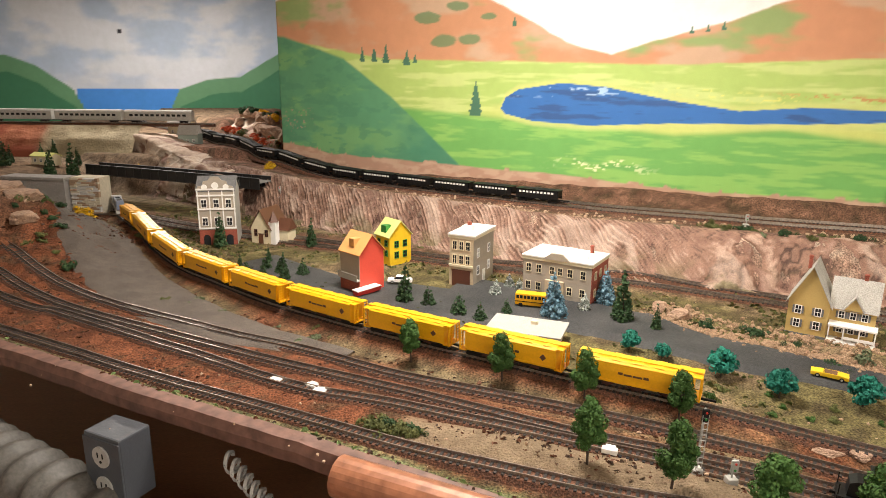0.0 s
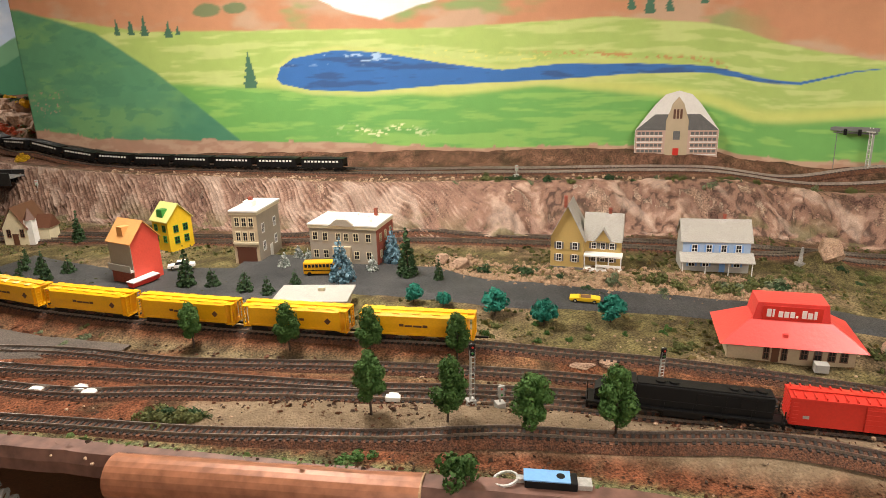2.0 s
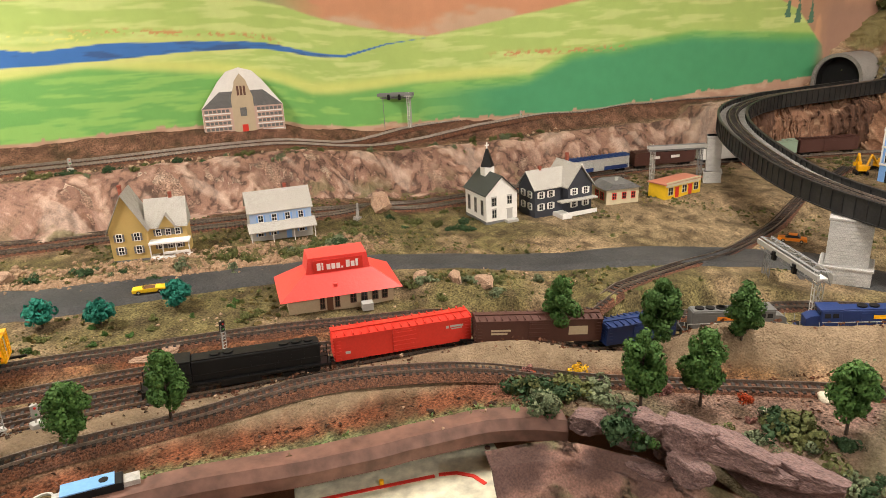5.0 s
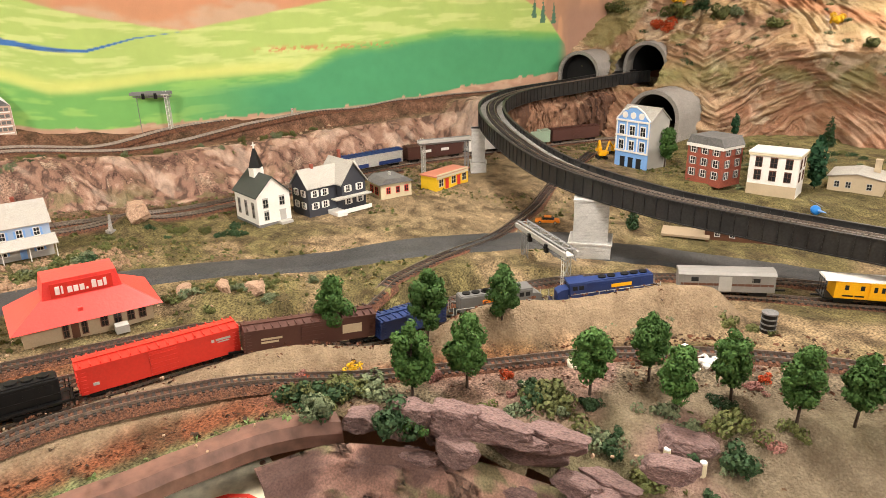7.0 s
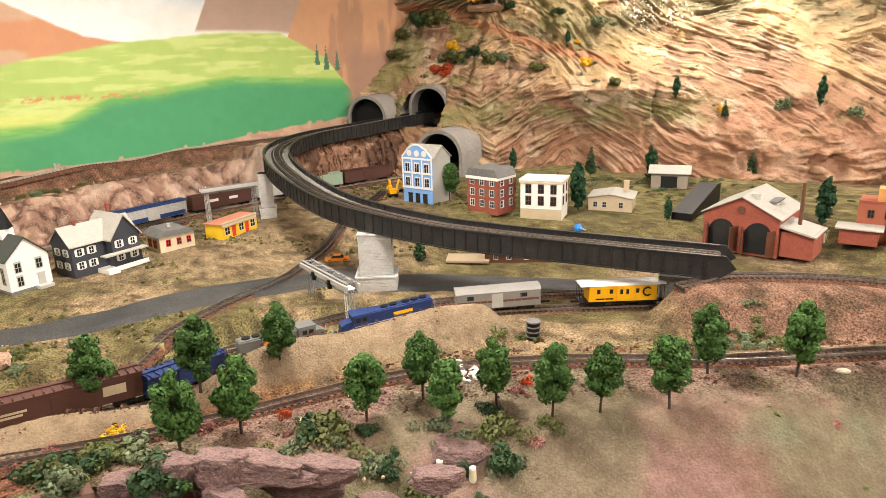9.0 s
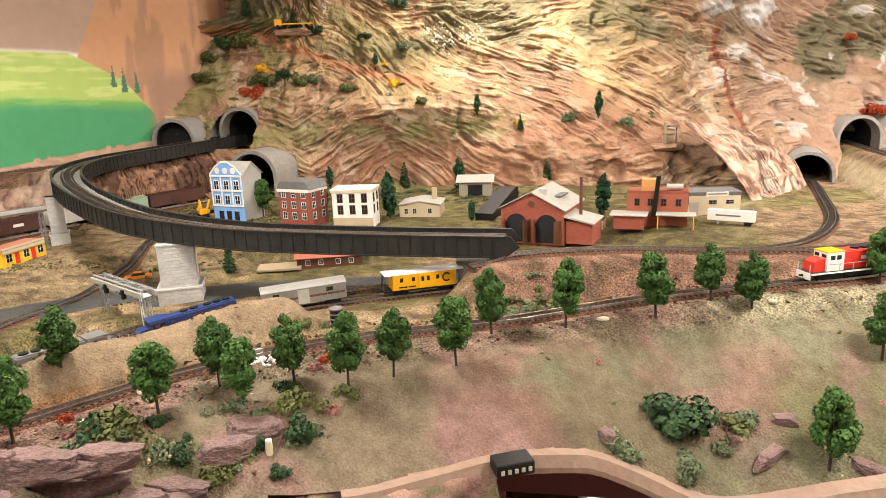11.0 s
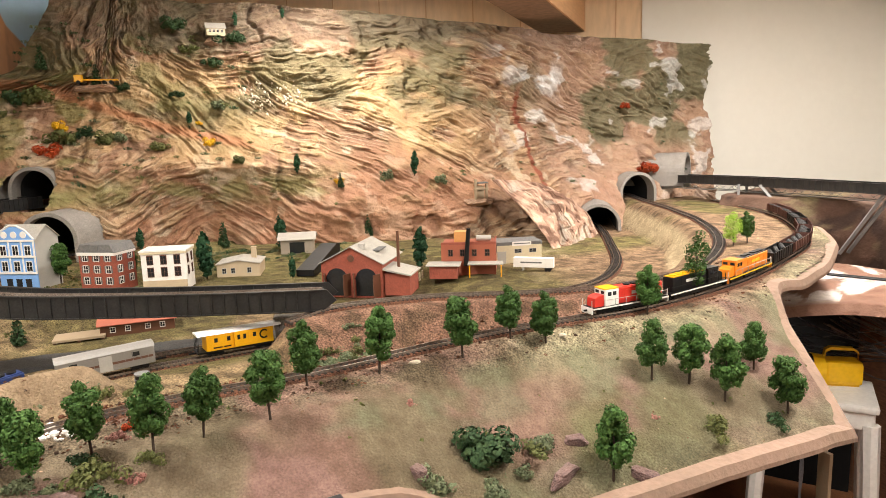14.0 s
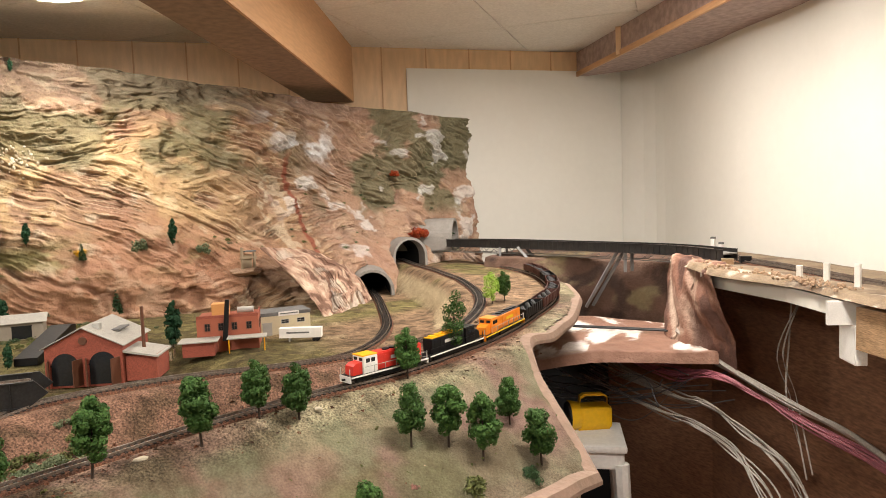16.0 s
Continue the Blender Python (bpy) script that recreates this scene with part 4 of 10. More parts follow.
CC = blend(CC, (0.27, 0.24, 0.10), sstep(0.48, 0.56, fbm(CYY * 6 + 20, CZZ * 9)) * np.exp(-((CZT - 1.20) / 0.05) ** 2) * sstep(-1.5, -1.2, CYY) * 0.8)
CC = blend(CC, (0.12, 0.09, 0.065), sstep(1.68, 1.84, CZT + 0.1 * (lump - 0.5)) * 0.7)
CC = blend(CC, (0.45, 0.20, 0.10), np.exp(-((CZT - curve([(-0.7, 1.36), (-0.45, 1.42), (0.05, 1.58), (0.3, 1.6)], CYY)) / 0.022) ** 4) * sstep(-0.75, -0.65, CYY) * 0.85)
CC = blend(CC, (0.44, 0.28, 0.21), sstep(-1.75, -1.95, CYY) * 0.55)
CC = blend(CC, (0.15, 0.145, 0.08), sstep(0.50, 0.58, fbm(CYY * 6 + 2, CZZ * 5 + 7)) * sstep(-1.85, -2.0, CYY) * sstep(1.25, 1.35, CZT) * 0.8)
CC = blend(CC, (0.85, 0.82, 0.80), sstep(0.60, 0.66, lump) * sstep(-1.65, -1.8, CYY) * sstep(1.0, 1.2, CZT) * 0.5)
# white glare spot painted into the rock colour as a highlight
CC = blend(CC, (0.84, 0.83, 0.84), np.exp(-(((CYY + 1.93) / 0.13) ** 2 + ((CZT - 1.60) / 0.07) ** 2) ** 1.5) * sstep(0.40, 0.52, lump) * 0.9)
CC = blend(CC, (0.30, 0.10, 0.06), sstep(0.014, 0.006, np.abs(CYY + 1.80 + 0.10 * (CZT - 1.3) + 0.05 * (fold - 0.47))) * sstep(1.08, 1.12, CZT) * sstep(1.62, 1.5, CZT))
ck = np.ones(CYY.shape, bool)
for (tx, ty, tz), r, (dx, dy), ln in TUNNELS:
    l_ = math.hypot(dx, dy)
    ax, ay = dx / l_, dy / l_
    rx, ry, rz = CXX - tx, CYD - ty, CZT - tz
    q = rx * ax + ry * ay
    ck &= ~((np.hypot(rx - q * ax, ry - q * ay) ** 2 + np.maximum(rz, 0) ** 2 < (r * 0.99) ** 2) & (rz > -0.06) & (rz < r) & (np.abs(q) < 0.6))
CC = CC * np.array((0.91, 0.97, 1.0))
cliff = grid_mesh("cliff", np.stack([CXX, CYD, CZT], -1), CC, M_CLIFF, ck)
tagged(cliff, "tall plaster rock face with folded tan and brown strata", "cliff", kind="structure")


def tunnel(c, r, d, ln):
    """An arched concrete portal with its dark bore."""
    a = math.degrees(math.atan2(d[1], d[0]))
    t = thing("tunnel_portal", pose(*c, 0, 0, a), "grey concrete arched tunnel portal in the rock face", "tunnel portal", "tunnels")
    low = 0.045 if r < 0.09 or c[2] > 1.1 else 0.10

    def ring(rad, x):
        return [(x, -rad, -low)] + [(x, -rad * math.cos(math.pi * k / 18), rad * math.sin(math.pi * k / 18)) for k in range(19)] + [(x, rad, -low)]
    b = bmesh.new()
    loops = [[b.verts.new(v) for v in ring(rad, x)] for rad, x in ((r, -0.34), (r, ln * 0.45), (r * 0.86, ln * 0.45), (r * 0.86, -0.34))]
    for l0, l1 in zip(loops, loops[1:]):
        for k in range(len(l0) - 1):
            b.faces.new((l0[k], l0[k + 1], l1[k + 1], l1[k]))
    bmesh.ops.recalc_face_normals(b, faces=b.faces[:])
    part("portal_ring", b, M_CONCRETE, t, smooth=False)
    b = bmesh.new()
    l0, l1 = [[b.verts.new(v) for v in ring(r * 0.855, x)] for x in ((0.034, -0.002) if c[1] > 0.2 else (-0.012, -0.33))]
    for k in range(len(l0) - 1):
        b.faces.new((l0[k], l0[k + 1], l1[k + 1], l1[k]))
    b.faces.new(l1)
    # bore coloured black, the tunnel's inner shade put into the colour
    part("bore", b, M_SHADEBLACK, t, "inside of the tunnel, coloured black as its shade")


for tn in TUNNELS:
    tunnel(*tn)


# room shell
def wall(name, pts, z0, z1, material, label, thick=0.08):
    b = bmesh.new()
    for (x0, y0), (x1, y1) in zip(pts, pts[1:]):
        d = Vector((x1 - x0, y1 - y0, 0)).normalized()
        nrm = Vector((d.y, -d.x, 0)) * thick
        v = [b.verts.new(p) for p in ((x0, y0, z0), (x1, y1, z0), (x1, y1, z1), (x0, y0, z1))]
        w = [b.verts.new(q.co + nrm) for q in v]
        for f in ((0, 1, 2, 3), (7, 6, 5, 4), (0, 4, 5, 1), (1, 5, 6, 2), (2, 6, 7, 3), (3, 7, 4, 0)):
            b.faces.new([(v + w)[k] for k in f])
    bmesh.ops.recalc_face_normals(b, faces=b.faces[:])
    return tagged(part(name, b, material), label, "wall", kind="structure")


# left backdrop with sky, green hills and blue water
lp = smooth_path([(-3.05, 3.95), (-1.8, 4.28), (-0.3, 4.5)], 0.012)
lz = np.arange(1.0, 2.13, 0.008)
LX, LZ = np.meshgrid(lp[:, 0], lz)
LY = np.repeat(lp[None, :, 1], len(lz), 0)
ln1 = fbm(LX * 3, LZ * 6)
LC = np.zeros(LX.shape + (3,)) + np.array((0.46, 0.56, 0.72))
LC = blend(LC, (0.70, 0.73, 0.80), sstep(0.45, 0.62, ln1))
LC = blend(LC, (0.62, 0.62, 0.68), sstep(1.55, 1.30, LZ) * 0.6)
hl = curve([(-3.1, 1.52), (-2.85, 1.58), (-2.70, 1.53), (-2.55, 1.56), (-2.4, 1.50), (-2.22, 1.36), (-2.15, 1.20), (-1.7, 1.20), (-1.62, 1.36), (-1.45, 1.42), (-1.25, 1.44), (-1.05, 1.56), (-0.8, 1.7), (-0.3, 1.8)], LX) + 0.01 * (ln1 - 0.5)
LC = blend(LC, (0.13, 0.30, 0.16), sstep(0.004, -0.004, LZ - hl))
LC = blend(LC, (0.05, 0.19, 0.10), sstep(0.004, -0.004, LZ - hl + 0.10 + 0.05 * (ln1 - 0.5)))
LC = blend(LC, (0.06, 0.25, 0.70), ((LX > -2.2) & (LX < -1.63) & (LZ < 1.365)).astype(float) * sstep(1.37, 1.36, LZ) * (LZ > hl))
LC = blend(LC, (0.02, 0.02, 0.03), (np.hypot(LX + 1.93, LZ - 1.705) < 0.014).astype(float))
lb_ = grid_mesh("backdrop_left", np.stack([LX, LY, LZ], -1), LC, M_MURAL)
tagged(lb_, "hand-painted backdrop of cloudy sky, green hills and blue water", "backdrop", kind="structure")

WSOUTH = [tuple(q) for q in smooth_path([(2.28, -3.73), (2.02, -3.72), (1.72, -3.50), (1.39, -3.25), (1.02, -3.02), (0.55, -2.62), (-0.6, -1.98), (-3.2, -0.4)], 0.08)]
wall("wall_east", [(2.26, -3.73), (4.1, -0.21), (4.1, 4.7)], 0, 2.15, M_PANEL, "tan wood panel wall above the rock face")
wall("wall_south", WSOUTH[::-1], 0, 2.15, M_WHITEWALL, "white painted wall behind the far bench")
wall("wall_west", [(-3.2, -0.4), (-3.2, 4.7)], 0, 2.15, M_WHITEWALL, "plain pale wall of the room")
wall("wall_north", [(-3.2, 4.7), (4.1, 4.7)], 0, 2.15, M_WHITEWALL, "plain pale wall of the room")
tagged(part("floor", box(-3.3, 4.3, -3.9, 4.8, -0.05, 0.0), M_FLOOR), "brown wooden floor", "floor", kind="structure")
cb = box(-3.3, 4.3, -3.9, 4.8, 2.156, 2.2)
_a = math.radians(27.7)
for i in range(-9, 12):
    for j in range(-5, 10):
        cx, cy_ = i * 0.61, j * 0.61
        x, y = cx * math.cos(_a) - cy_ * math.sin(_a) + 1.0, cx * math.sin(_a) + cy_ * math.cos(_a) - 1.0
        if -3.0 < x < 4.0 and -3.7 < y < 4.5:
            q = box(-0.3025, 0.3025, -0.3025, 0.3025, 2.150, 2.158)
            bmesh.ops.transform(q, matrix=pose(x, y, 0, 0, 0, 27.7), verts=q.verts)
            add(cb, q)
tagged(part("ceiling", cb, M_CEIL), "off-white square ceiling tiles with narrow joints", "ceiling", kind="structure")
# white sheet fixed on the panel wall, and the wall's joints
ws = tagged(part("white_sheet", box(-.005, .0, -.785, .46, 0.9, 2.045), M_WHITEWALL), "white painted sheet fixed over the wood panel wall", "wall panel", kind="structure")
ws.matrix_world = pose(2.62, -3.03, 0, 0, 0, -27.6)
for k in range(16):
    y = -3.35 + k * 0.21
    o = tagged(part("panel_joint", box(-.003, .0, -.003, .003, 1.6, 2.15), M_BEAM), "thin dark joint strip of the wood panelling", "trim", kind="structure")
    o.matrix_world = pose(2.40 + .523 * (y + 3.46) - .002, y, 0, 0, 0, -27.6)
for lx, ly, lw in LAMPS:
    ceiling_lamp(lx, ly, lw)


# ---- paints of the small things ----
def P(name, c, **k):
    return paint(name, c, **k)


M_YELLOW = P("bright_yellow_paint", (0.86, 0.43, 0.008), rough=0.35, random_amount=0.05)
M_RED = P("bright_red_paint", (0.62, 0.035, 0.022), rough=0.4)
M_BRICK = mat("red_brick", (0.30, 0.075, 0.045), 0.8, color2=(0.20, 0.05, 0.03), scale=90, amount=0.6, bump=0.25)
M_BROWNCAR = P("boxcar_brown", (0.075, 0.026, 0.018), rough=0.6)
M_BLACK = P("matt_black", (0.006, 0.006, 0.0065), rough=0.5, spec=0.3)
M_BLUE = P("deep_blue_paint", (0.012, 0.032, 0.13), rough=0.45)
M_GREY = P("light_grey_paint", (0.42, 0.41, 0.38))
M_SILVER = mat("silver_corrugated", (0.62, 0.61, 0.58), 0.4, 0.5, scale=40, amount=0.3, bump=0.1)
M_WHITE = P("white_paint", (0.80, 0.78, 0.74))
M_CREAM = P("cream_paint", (0.66, 0.58, 0.40))
M_BUFF = P("buff_grey_wall", (0.36, 0.31, 0.25), rough=0.8)
M_TAN = P("tan_wall", (0.50, 0.40, 0.27), rough=0.8)
M_MUSTARD = P("mustard_siding", (0.50, 0.35, 0.12), rough=0.7)
M_SUN = P("sunny_yellow_wall", (0.78, 0.50, 0.015), rough=0.6)
M_PALEBLUE = P("pale_blue_siding", (0.36, 0.47, 0.66), rough=0.7)
M_SKYBLUE = P("sky_blue_wall", (0.20, 0.40, 0.78), rough=0.6)
M_SLATE = mat("slate_grey_roof", (0.12, 0.12, 0.12), 0.8, color2=(0.19, 0.18, 0.17), scale=70, amount=0.6, bump=0.3)
M_GREYROOF = mat("pale_grey_roof", (0.40, 0.38, 0.34), 0.8, color2=(0.28, 0.27, 0.24), scale=70, amount=0.5, bump=0.3)
M_DARKSIDE = P("charcoal_siding", (0.035, 0.038, 0.05), rough=0.6)
M_ORANGEROOF = P("peach_roof", (0.62, 0.31, 0.10), rough=0.7)
M_LIMEROOF = P("lime_roof", (0.62, 0.62, 0.20), rough=0.7)
M_PINKRED = P("coral_red_wall", (0.66, 0.075, 0.045), rough=0.6)
M_PIZZAROOF = P("bright_coral_roof", (0.80, 0.07, 0.06), rough=0.35)
M_GREEN = P("leaf_green_trim", (0.03, 0.22, 0.04))
M_GLASS = mat("dark_window_glass", (0.02, 0.022, 0.025), 0.12, scale=30, amount=0.2)
M_BROWNTRIM = P("dark_brown_trim", (0.12, 0.05, 0.028))
M_ORANGE = P("bright_orange_paint", (0.80, 0.24, 0.015), rough=0.4)
M_WHEEL = mat("grimy_wheel_steel", (0.06, 0.05, 0.045), 0.5, 0.6, scale=40, amount=0.4)
M_COAL = mat("black_coal_load", (0.012, 0.012, 0.013), 0.6, scale=200, amount=0.5, bump=1.0, bump_scale=500)
M_BARK = mat("dark_bark", (0.045, 0.028, 0.018), 0.9, scale=80, amount=0.5)
M_LIGHTWOOD = P("weathered_board", (0.34, 0.26, 0.17), rough=0.8)


def leafmat(name, c, c2):
    m = mat(name, c, 0.75, color2=c2, scale=220, amount=0.9, random_amount=0.18, spec=0.25)
    return m


M_LEAF = leafmat("foam_leaf_green", (0.026, 0.074, 0.014), (0.085, 0.160, 0.036))
M_LIME = leafmat("lime_leaf", (0.22, 0.42, 0.04), (0.40, 0.55, 0.09))
M_PINE = leafmat("dark_pine_needle", (0.022, 0.055, 0.022), (0.05, 0.085, 0.03))
M_CYPRESS = leafmat("blue_green_cypress", (0.012, 0.050, 0.022), (0.030, 0.085, 0.035))
M_TEAL = leafmat("teal_foliage", (0.01, 0.14, 0.10), (0.035, 0.24, 0.17))
M_SNOWY = leafmat("snow_dusted_needle", (0.05, 0.085, 0.05), (0.75, 0.76, 0.74))
M_TINSEL = leafmat("blue_tinsel_needle", (0.03, 0.11, 0.15), (0.30, 0.45, 0.55))
M_BUSH = leafmat("olive_bush", (0.07, 0.085, 0.025), (0.15, 0.15, 0.05))
M_BUSH2 = leafmat("sage_bush", (0.09, 0.12, 0.065), (0.19, 0.21, 0.11))
M_AUTUMN = leafmat("rust_red_bush", (0.32, 0.035, 0.012), (0.45, 0.09, 0.02))
M_GOLD = leafmat("yellow_bush", (0.62, 0.34, 0.01), (0.75, 0.50, 0.03))
M_TANROCK = mat("tan_rock", (0.42, 0.29, 0.19), 0.85, color2=(0.30, 0.19, 0.12), scale=40, amount=0.7, bump=0.5, bump_scale=150)
M_CREAMROCK = mat("cream_stone", (0.62, 0.55, 0.42), 0.85, scale=60, amount=0.4, bump=0.4)


def inst(name, me, parent, m, label=""):
    ob = new(name, me)
    ob.parent = parent
    ob.matrix_local = m
    if label:
        ob["label"] = label
    return ob


def at(x, y, yaw=0.0, dz=0.0, s=1.0):
    return pose(x, y, ground_z(x, y) + dz, 0, 0, yaw) @ Matrix.Scale(s, 4)


# ---- foliage ----
def leaf_mesh(name, centres, radii, n, size, material, seed, flat=0.0):
    """Many small leaves scattered over clumps."""
    r = np.random.RandomState(seed)
    c = np.array(centres)
    rad = np.array(radii)
    k = r.choice(len(c), n, p=rad ** 2 / (rad ** 2).sum())
    v = r.normal(size=(n, 3))
    v /= np.linalg.norm(v, axis=1)[:, None]
    p = c[k] + v * (rad[k] * (0.75 + 0.3 * r.rand(n)))[:, None]
    a = np.cross(v, r.normal(size=(n, 3)))
    a /= np.linalg.norm(a, axis=1)[:, None]
    b = np.cross(v, a)
    tilt = r.normal(size=(n, 1)) * 0.5
    b = b + v * tilt
    s = size * (0.6 + 0.8 * r.rand(n))[:, None]
    V = np.stack([p - a * s, p - b * s * 0.8, p + a * s, p + b * s * 0.8], 1).reshape(-1, 3)
    me = bpy.data.meshes.new(name)
    me.from_pydata(V.tolist(), [], np.arange(4 * n).reshape(-1, 4).tolist())
    me.materials.append(material)
    return me


def clumps_egg(r, n, w, h, z0):
    """Clump centres inside an egg, denser at its skin."""
    out = []
    while len(out) < n:
        p = r.uniform(-1, 1, 3)
        q = np.linalg.norm(p)
        if 0.45 < q < 1:
            sq = 1.0 - 0.30 * max(p[2], -0.2)
            out.append((p[0] * w * sq, p[1] * w * sq, z0 + (p[2] + 1) * h / 2))
    return out


def broadleaf_meshes(seed, material, w=0.0150, h=0.054, z0=0.020, n=6500, leaf=0.0014):
    r = np.random.RandomState(seed)
    c = clumps_egg(r, 46, w, h, z0)
    crown = leaf_mesh("crown", c, list(0.0052 + 0.0034 * r.rand(46)), n, leaf, material, seed)
    b = cyl((0, 0, -0.004), (0, 0, z0 + h * 0.55), 0.0016, 0.0008, 6)
    for k in range(6):
        a, z = k * 1.1 + r.rand(), z0 + h * (0.05 + 0.1 * k)
        cyl((0, 0, z), (math.cos(a) * w * 0.75, math.sin(a) * w * 0.75, z + h * 0.2), 0.0006, 0.0003, 4, bm=b)
    return as_mesh("trunk", b, M_BARK), crown


def conifer_meshes(seed, material, h=0.07, w=0.015, z0=0.008, n=1300, layers=9, leaf=0.0022, gap=0.0):
    r = np.random.RandomState(seed)
    c, rad = [], []
    for k in range(layers):
        t = k / (layers - 1)
        ring = w * (1 - t) ** 0.85 + 0.001
        m = max(1, int(9 * (1 - t)) + 1)
        for j in range(m):
            a = 6.283 * j / m + r.rand()
            c.append((math.cos(a) * ring * 0.75, math.sin(a) * ring * 0.75, z0 + (h - z0) * t - 0.002 * r.rand()))
            rad.append(0.0022 + ring * 0.28)
    crown = leaf_mesh("crown", c, rad, n, leaf, material, seed)
    return as_mesh("trunk", cyl((0, 0, -0.004), (0, 0, h * 0.92), 0.0013, 0.0004, 6), M_BARK), crown


def cypress_meshes(seed, material, h=0.06, w=0.010, n=1100, z0=0.006, leaf=0.0022):
    r = np.random.RandomState(seed)
    c, rad = [], []
    for k in range(40):
        t = r.rand()
        ring = w * (math.sin(math.pi * min(1, t * 0.85 + 0.12)) ** 0.8)
        a = r.rand() * 6.283
        c.append((math.cos(a) * ring * 0.5, math.sin(a) * ring * 0.5, z0 + (h - z0) * t))
        rad.append(ring * 0.5 + 0.0015)
    return as_mesh("trunk", cyl((0, 0, -0.004), (0, 0, h * 0.8), 0.0011, 0.0004, 6), M_BARK), leaf_mesh("crown", c, rad, n, leaf, material, seed)


KINDS = {}
for k in range(4):
    KINDS["leafy", k] = broadleaf_meshes(10 + k, M_LEAF)
    KINDS["teal", k] = broadleaf_meshes(30 + k, M_TEAL, w=0.020, h=0.034, z0=0.012, n=1300, leaf=0.0028)
    KINDS["pine", k] = conifer_meshes(50 + k, M_PINE, w=0.0115, n=800)
    KINDS["snowy", k] = conifer_meshes(70 + k, M_SNOWY, h=0.038, w=0.011, n=500, layers=6)
    KINDS["green_snow", k] = conifer_meshes(80 + k, M_PINE, h=0.042, w=0.013, n=420, layers=5)
    KINDS["cypress", k] = cypress_meshes(90 + k, M_CYPRESS)
KINDS["tinsel", 0] = conifer_meshes(120, M_TINSEL, h=0.075, w=0.020, n=2000, layers=10)
KINDS["lime", 0] = broadleaf_meshes(130, M_LIME, w=0.020, h=0.085, z0=0.006, n=2300)
KINDS["tall", 0] = broadleaf_meshes(131, M_LEAF, w=0.018, h=0.100, z0=0.012, n=2600)
WORDS = {"leafy": ("broadleaf_tree", "green foam-leaved model tree with a thin dark trunk", "tree"), "teal": ("teal_tree", "round teal-green model tree standing beside the road", "tree"),
         "pine": ("pine_tree", "dark green model pine tree with ragged branches", "tree"), "snowy": ("snowy_fir", "small fir tree dusted with white snow", "tree"),
         "green_snow": ("small_fir", "small sparse dark green model fir tree", "tree"), "cypress": ("cypress_tree", "slim blue-green cypress model tree", "tree"),
         "tinsel": ("tinsel_fir", "blue-green tinsel fir with small bright ornaments", "tree"), "lime": ("lime_tree", "bright lime-green tall leafy model tree", "tree"), "tall": ("tall_tree", "tall dark green leafy model tree by the track", "tree")}
_rot = random.Random(3)


def tree(kind, x, y, s=1.0, z=None, variant=None):
    n = len([1 for a in KINDS if a[0] == kind])
    v = _rot.randrange(n) if variant is None else variant
    name, label, cat = WORDS[kind]
    zz = ground_z(x, y) if z is None else z
    t = thing(name, pose(x, y, zz, _rot.uniform(-3, 3), _rot.uniform(-3, 3), _rot.uniform(0, 360)) @ Matrix.Scale(s, 4), label, cat, kind.replace("_", " ") + " trees")
    tr, cr = KINDS[kind, v]
    inst("trunk", tr, t, Matrix())
    inst("crown", cr, t, Matrix())
    return t


BUSHES = {}
for nm, mt in (("olive", M_BUSH), ("sage", M_BUSH2), ("rust", M_AUTUMN), ("gold", M_GOLD), ("green", M_LEAF), ("dark", M_PINE), ("pink", leafmat("dusty_pink_bush", (0.24, 0.10, 0.085), (0.34, 0.17, 0.14)))):
    for k in range(3):
        r = np.random.RandomState(200 + k)
        c = [(a, b_, abs(d) * 0.6) for a, b_, d in r.normal(size=(14, 3)) * 0.0065]
        BUSHES[nm, k] = leaf_mesh("shrub", c, list(0.003 + 0.0035 * r.rand(14)), 1100, 0.0012, mt, 210 + k)
BUSH_WORDS = {"olive": "clump of olive-green lichen bush on the ground", "sage": "pale sage-green clump bush", "rust": "rust-red autumn clump bush", "gold": "bright yellow clump bush", "green": "bright green tufted clump bush", "dark": "dark green clump bush", "pink": "dusty pink dried flower tuft"}


def bush(kind, x, y, s=1.0, z=None):
    ob = new("shrub", BUSHES[kind, _rot.randrange(3)])
    ob.matrix_world = pose(x, y, ground_z(x, y) if z is None else z, 0, 0, _rot.uniform(0, 360)) @ Matrix.Diagonal((s, s * _rot.uniform(0.7, 1.2), s * _rot.uniform(0.7, 1.1), 1))
    return tagged(ob, BUSH_WORDS[kind], "bush", kind + " bushes")


def rock_mesh(seed, material, sub=4):
    b = bmesh.new()
    bmesh.ops.create_icosphere(b, subdivisions=sub, radius=1)
    off = Vector((seed * 3.1, seed * 1.7, 0))
    r = random.Random(seed)
    cuts = [(Vector((r.gauss(0, 1), r.gauss(0, 1), r.gauss(0, .8))).normalized(), r.uniform(.55, .85)) for k in range(11)] + [(Vector((0, 0, 1)), .62), (Vector((0, 0, -1)), .7)]
    for v in b.verts:
        c = v.co * (1.05 + noise.noise(v.co * 1.1 + off) * 0.3)
        for n, d in cuts:
            e = c.dot(n) - d
            if e > 0:
                c = c - n * e * 0.94
        v.co = c * (1 + 0.09 * noise.noise(c * 3.4 + off) + 0.06 * noise.noise(c * 8 + off))
    return as_mesh("rock", b, material)


M_BOULDER = mat("purple_pink_boulder", (0.21, 0.130, 0.118), 0.75, color2=(0.085, 0.048, 0.045), scale=2.4, amount=0.9, bump=1.0, bump_scale=6, fine=14, speck=0.8)
M_TANBOULDER = mat("tan_boulder", (0.42, 0.28, 0.19), 0.85, color2=(0.22, 0.125, 0.08), scale=2.4, amount=0.85, bump=1.0, bump_scale=6, fine=14, speck=0.8)
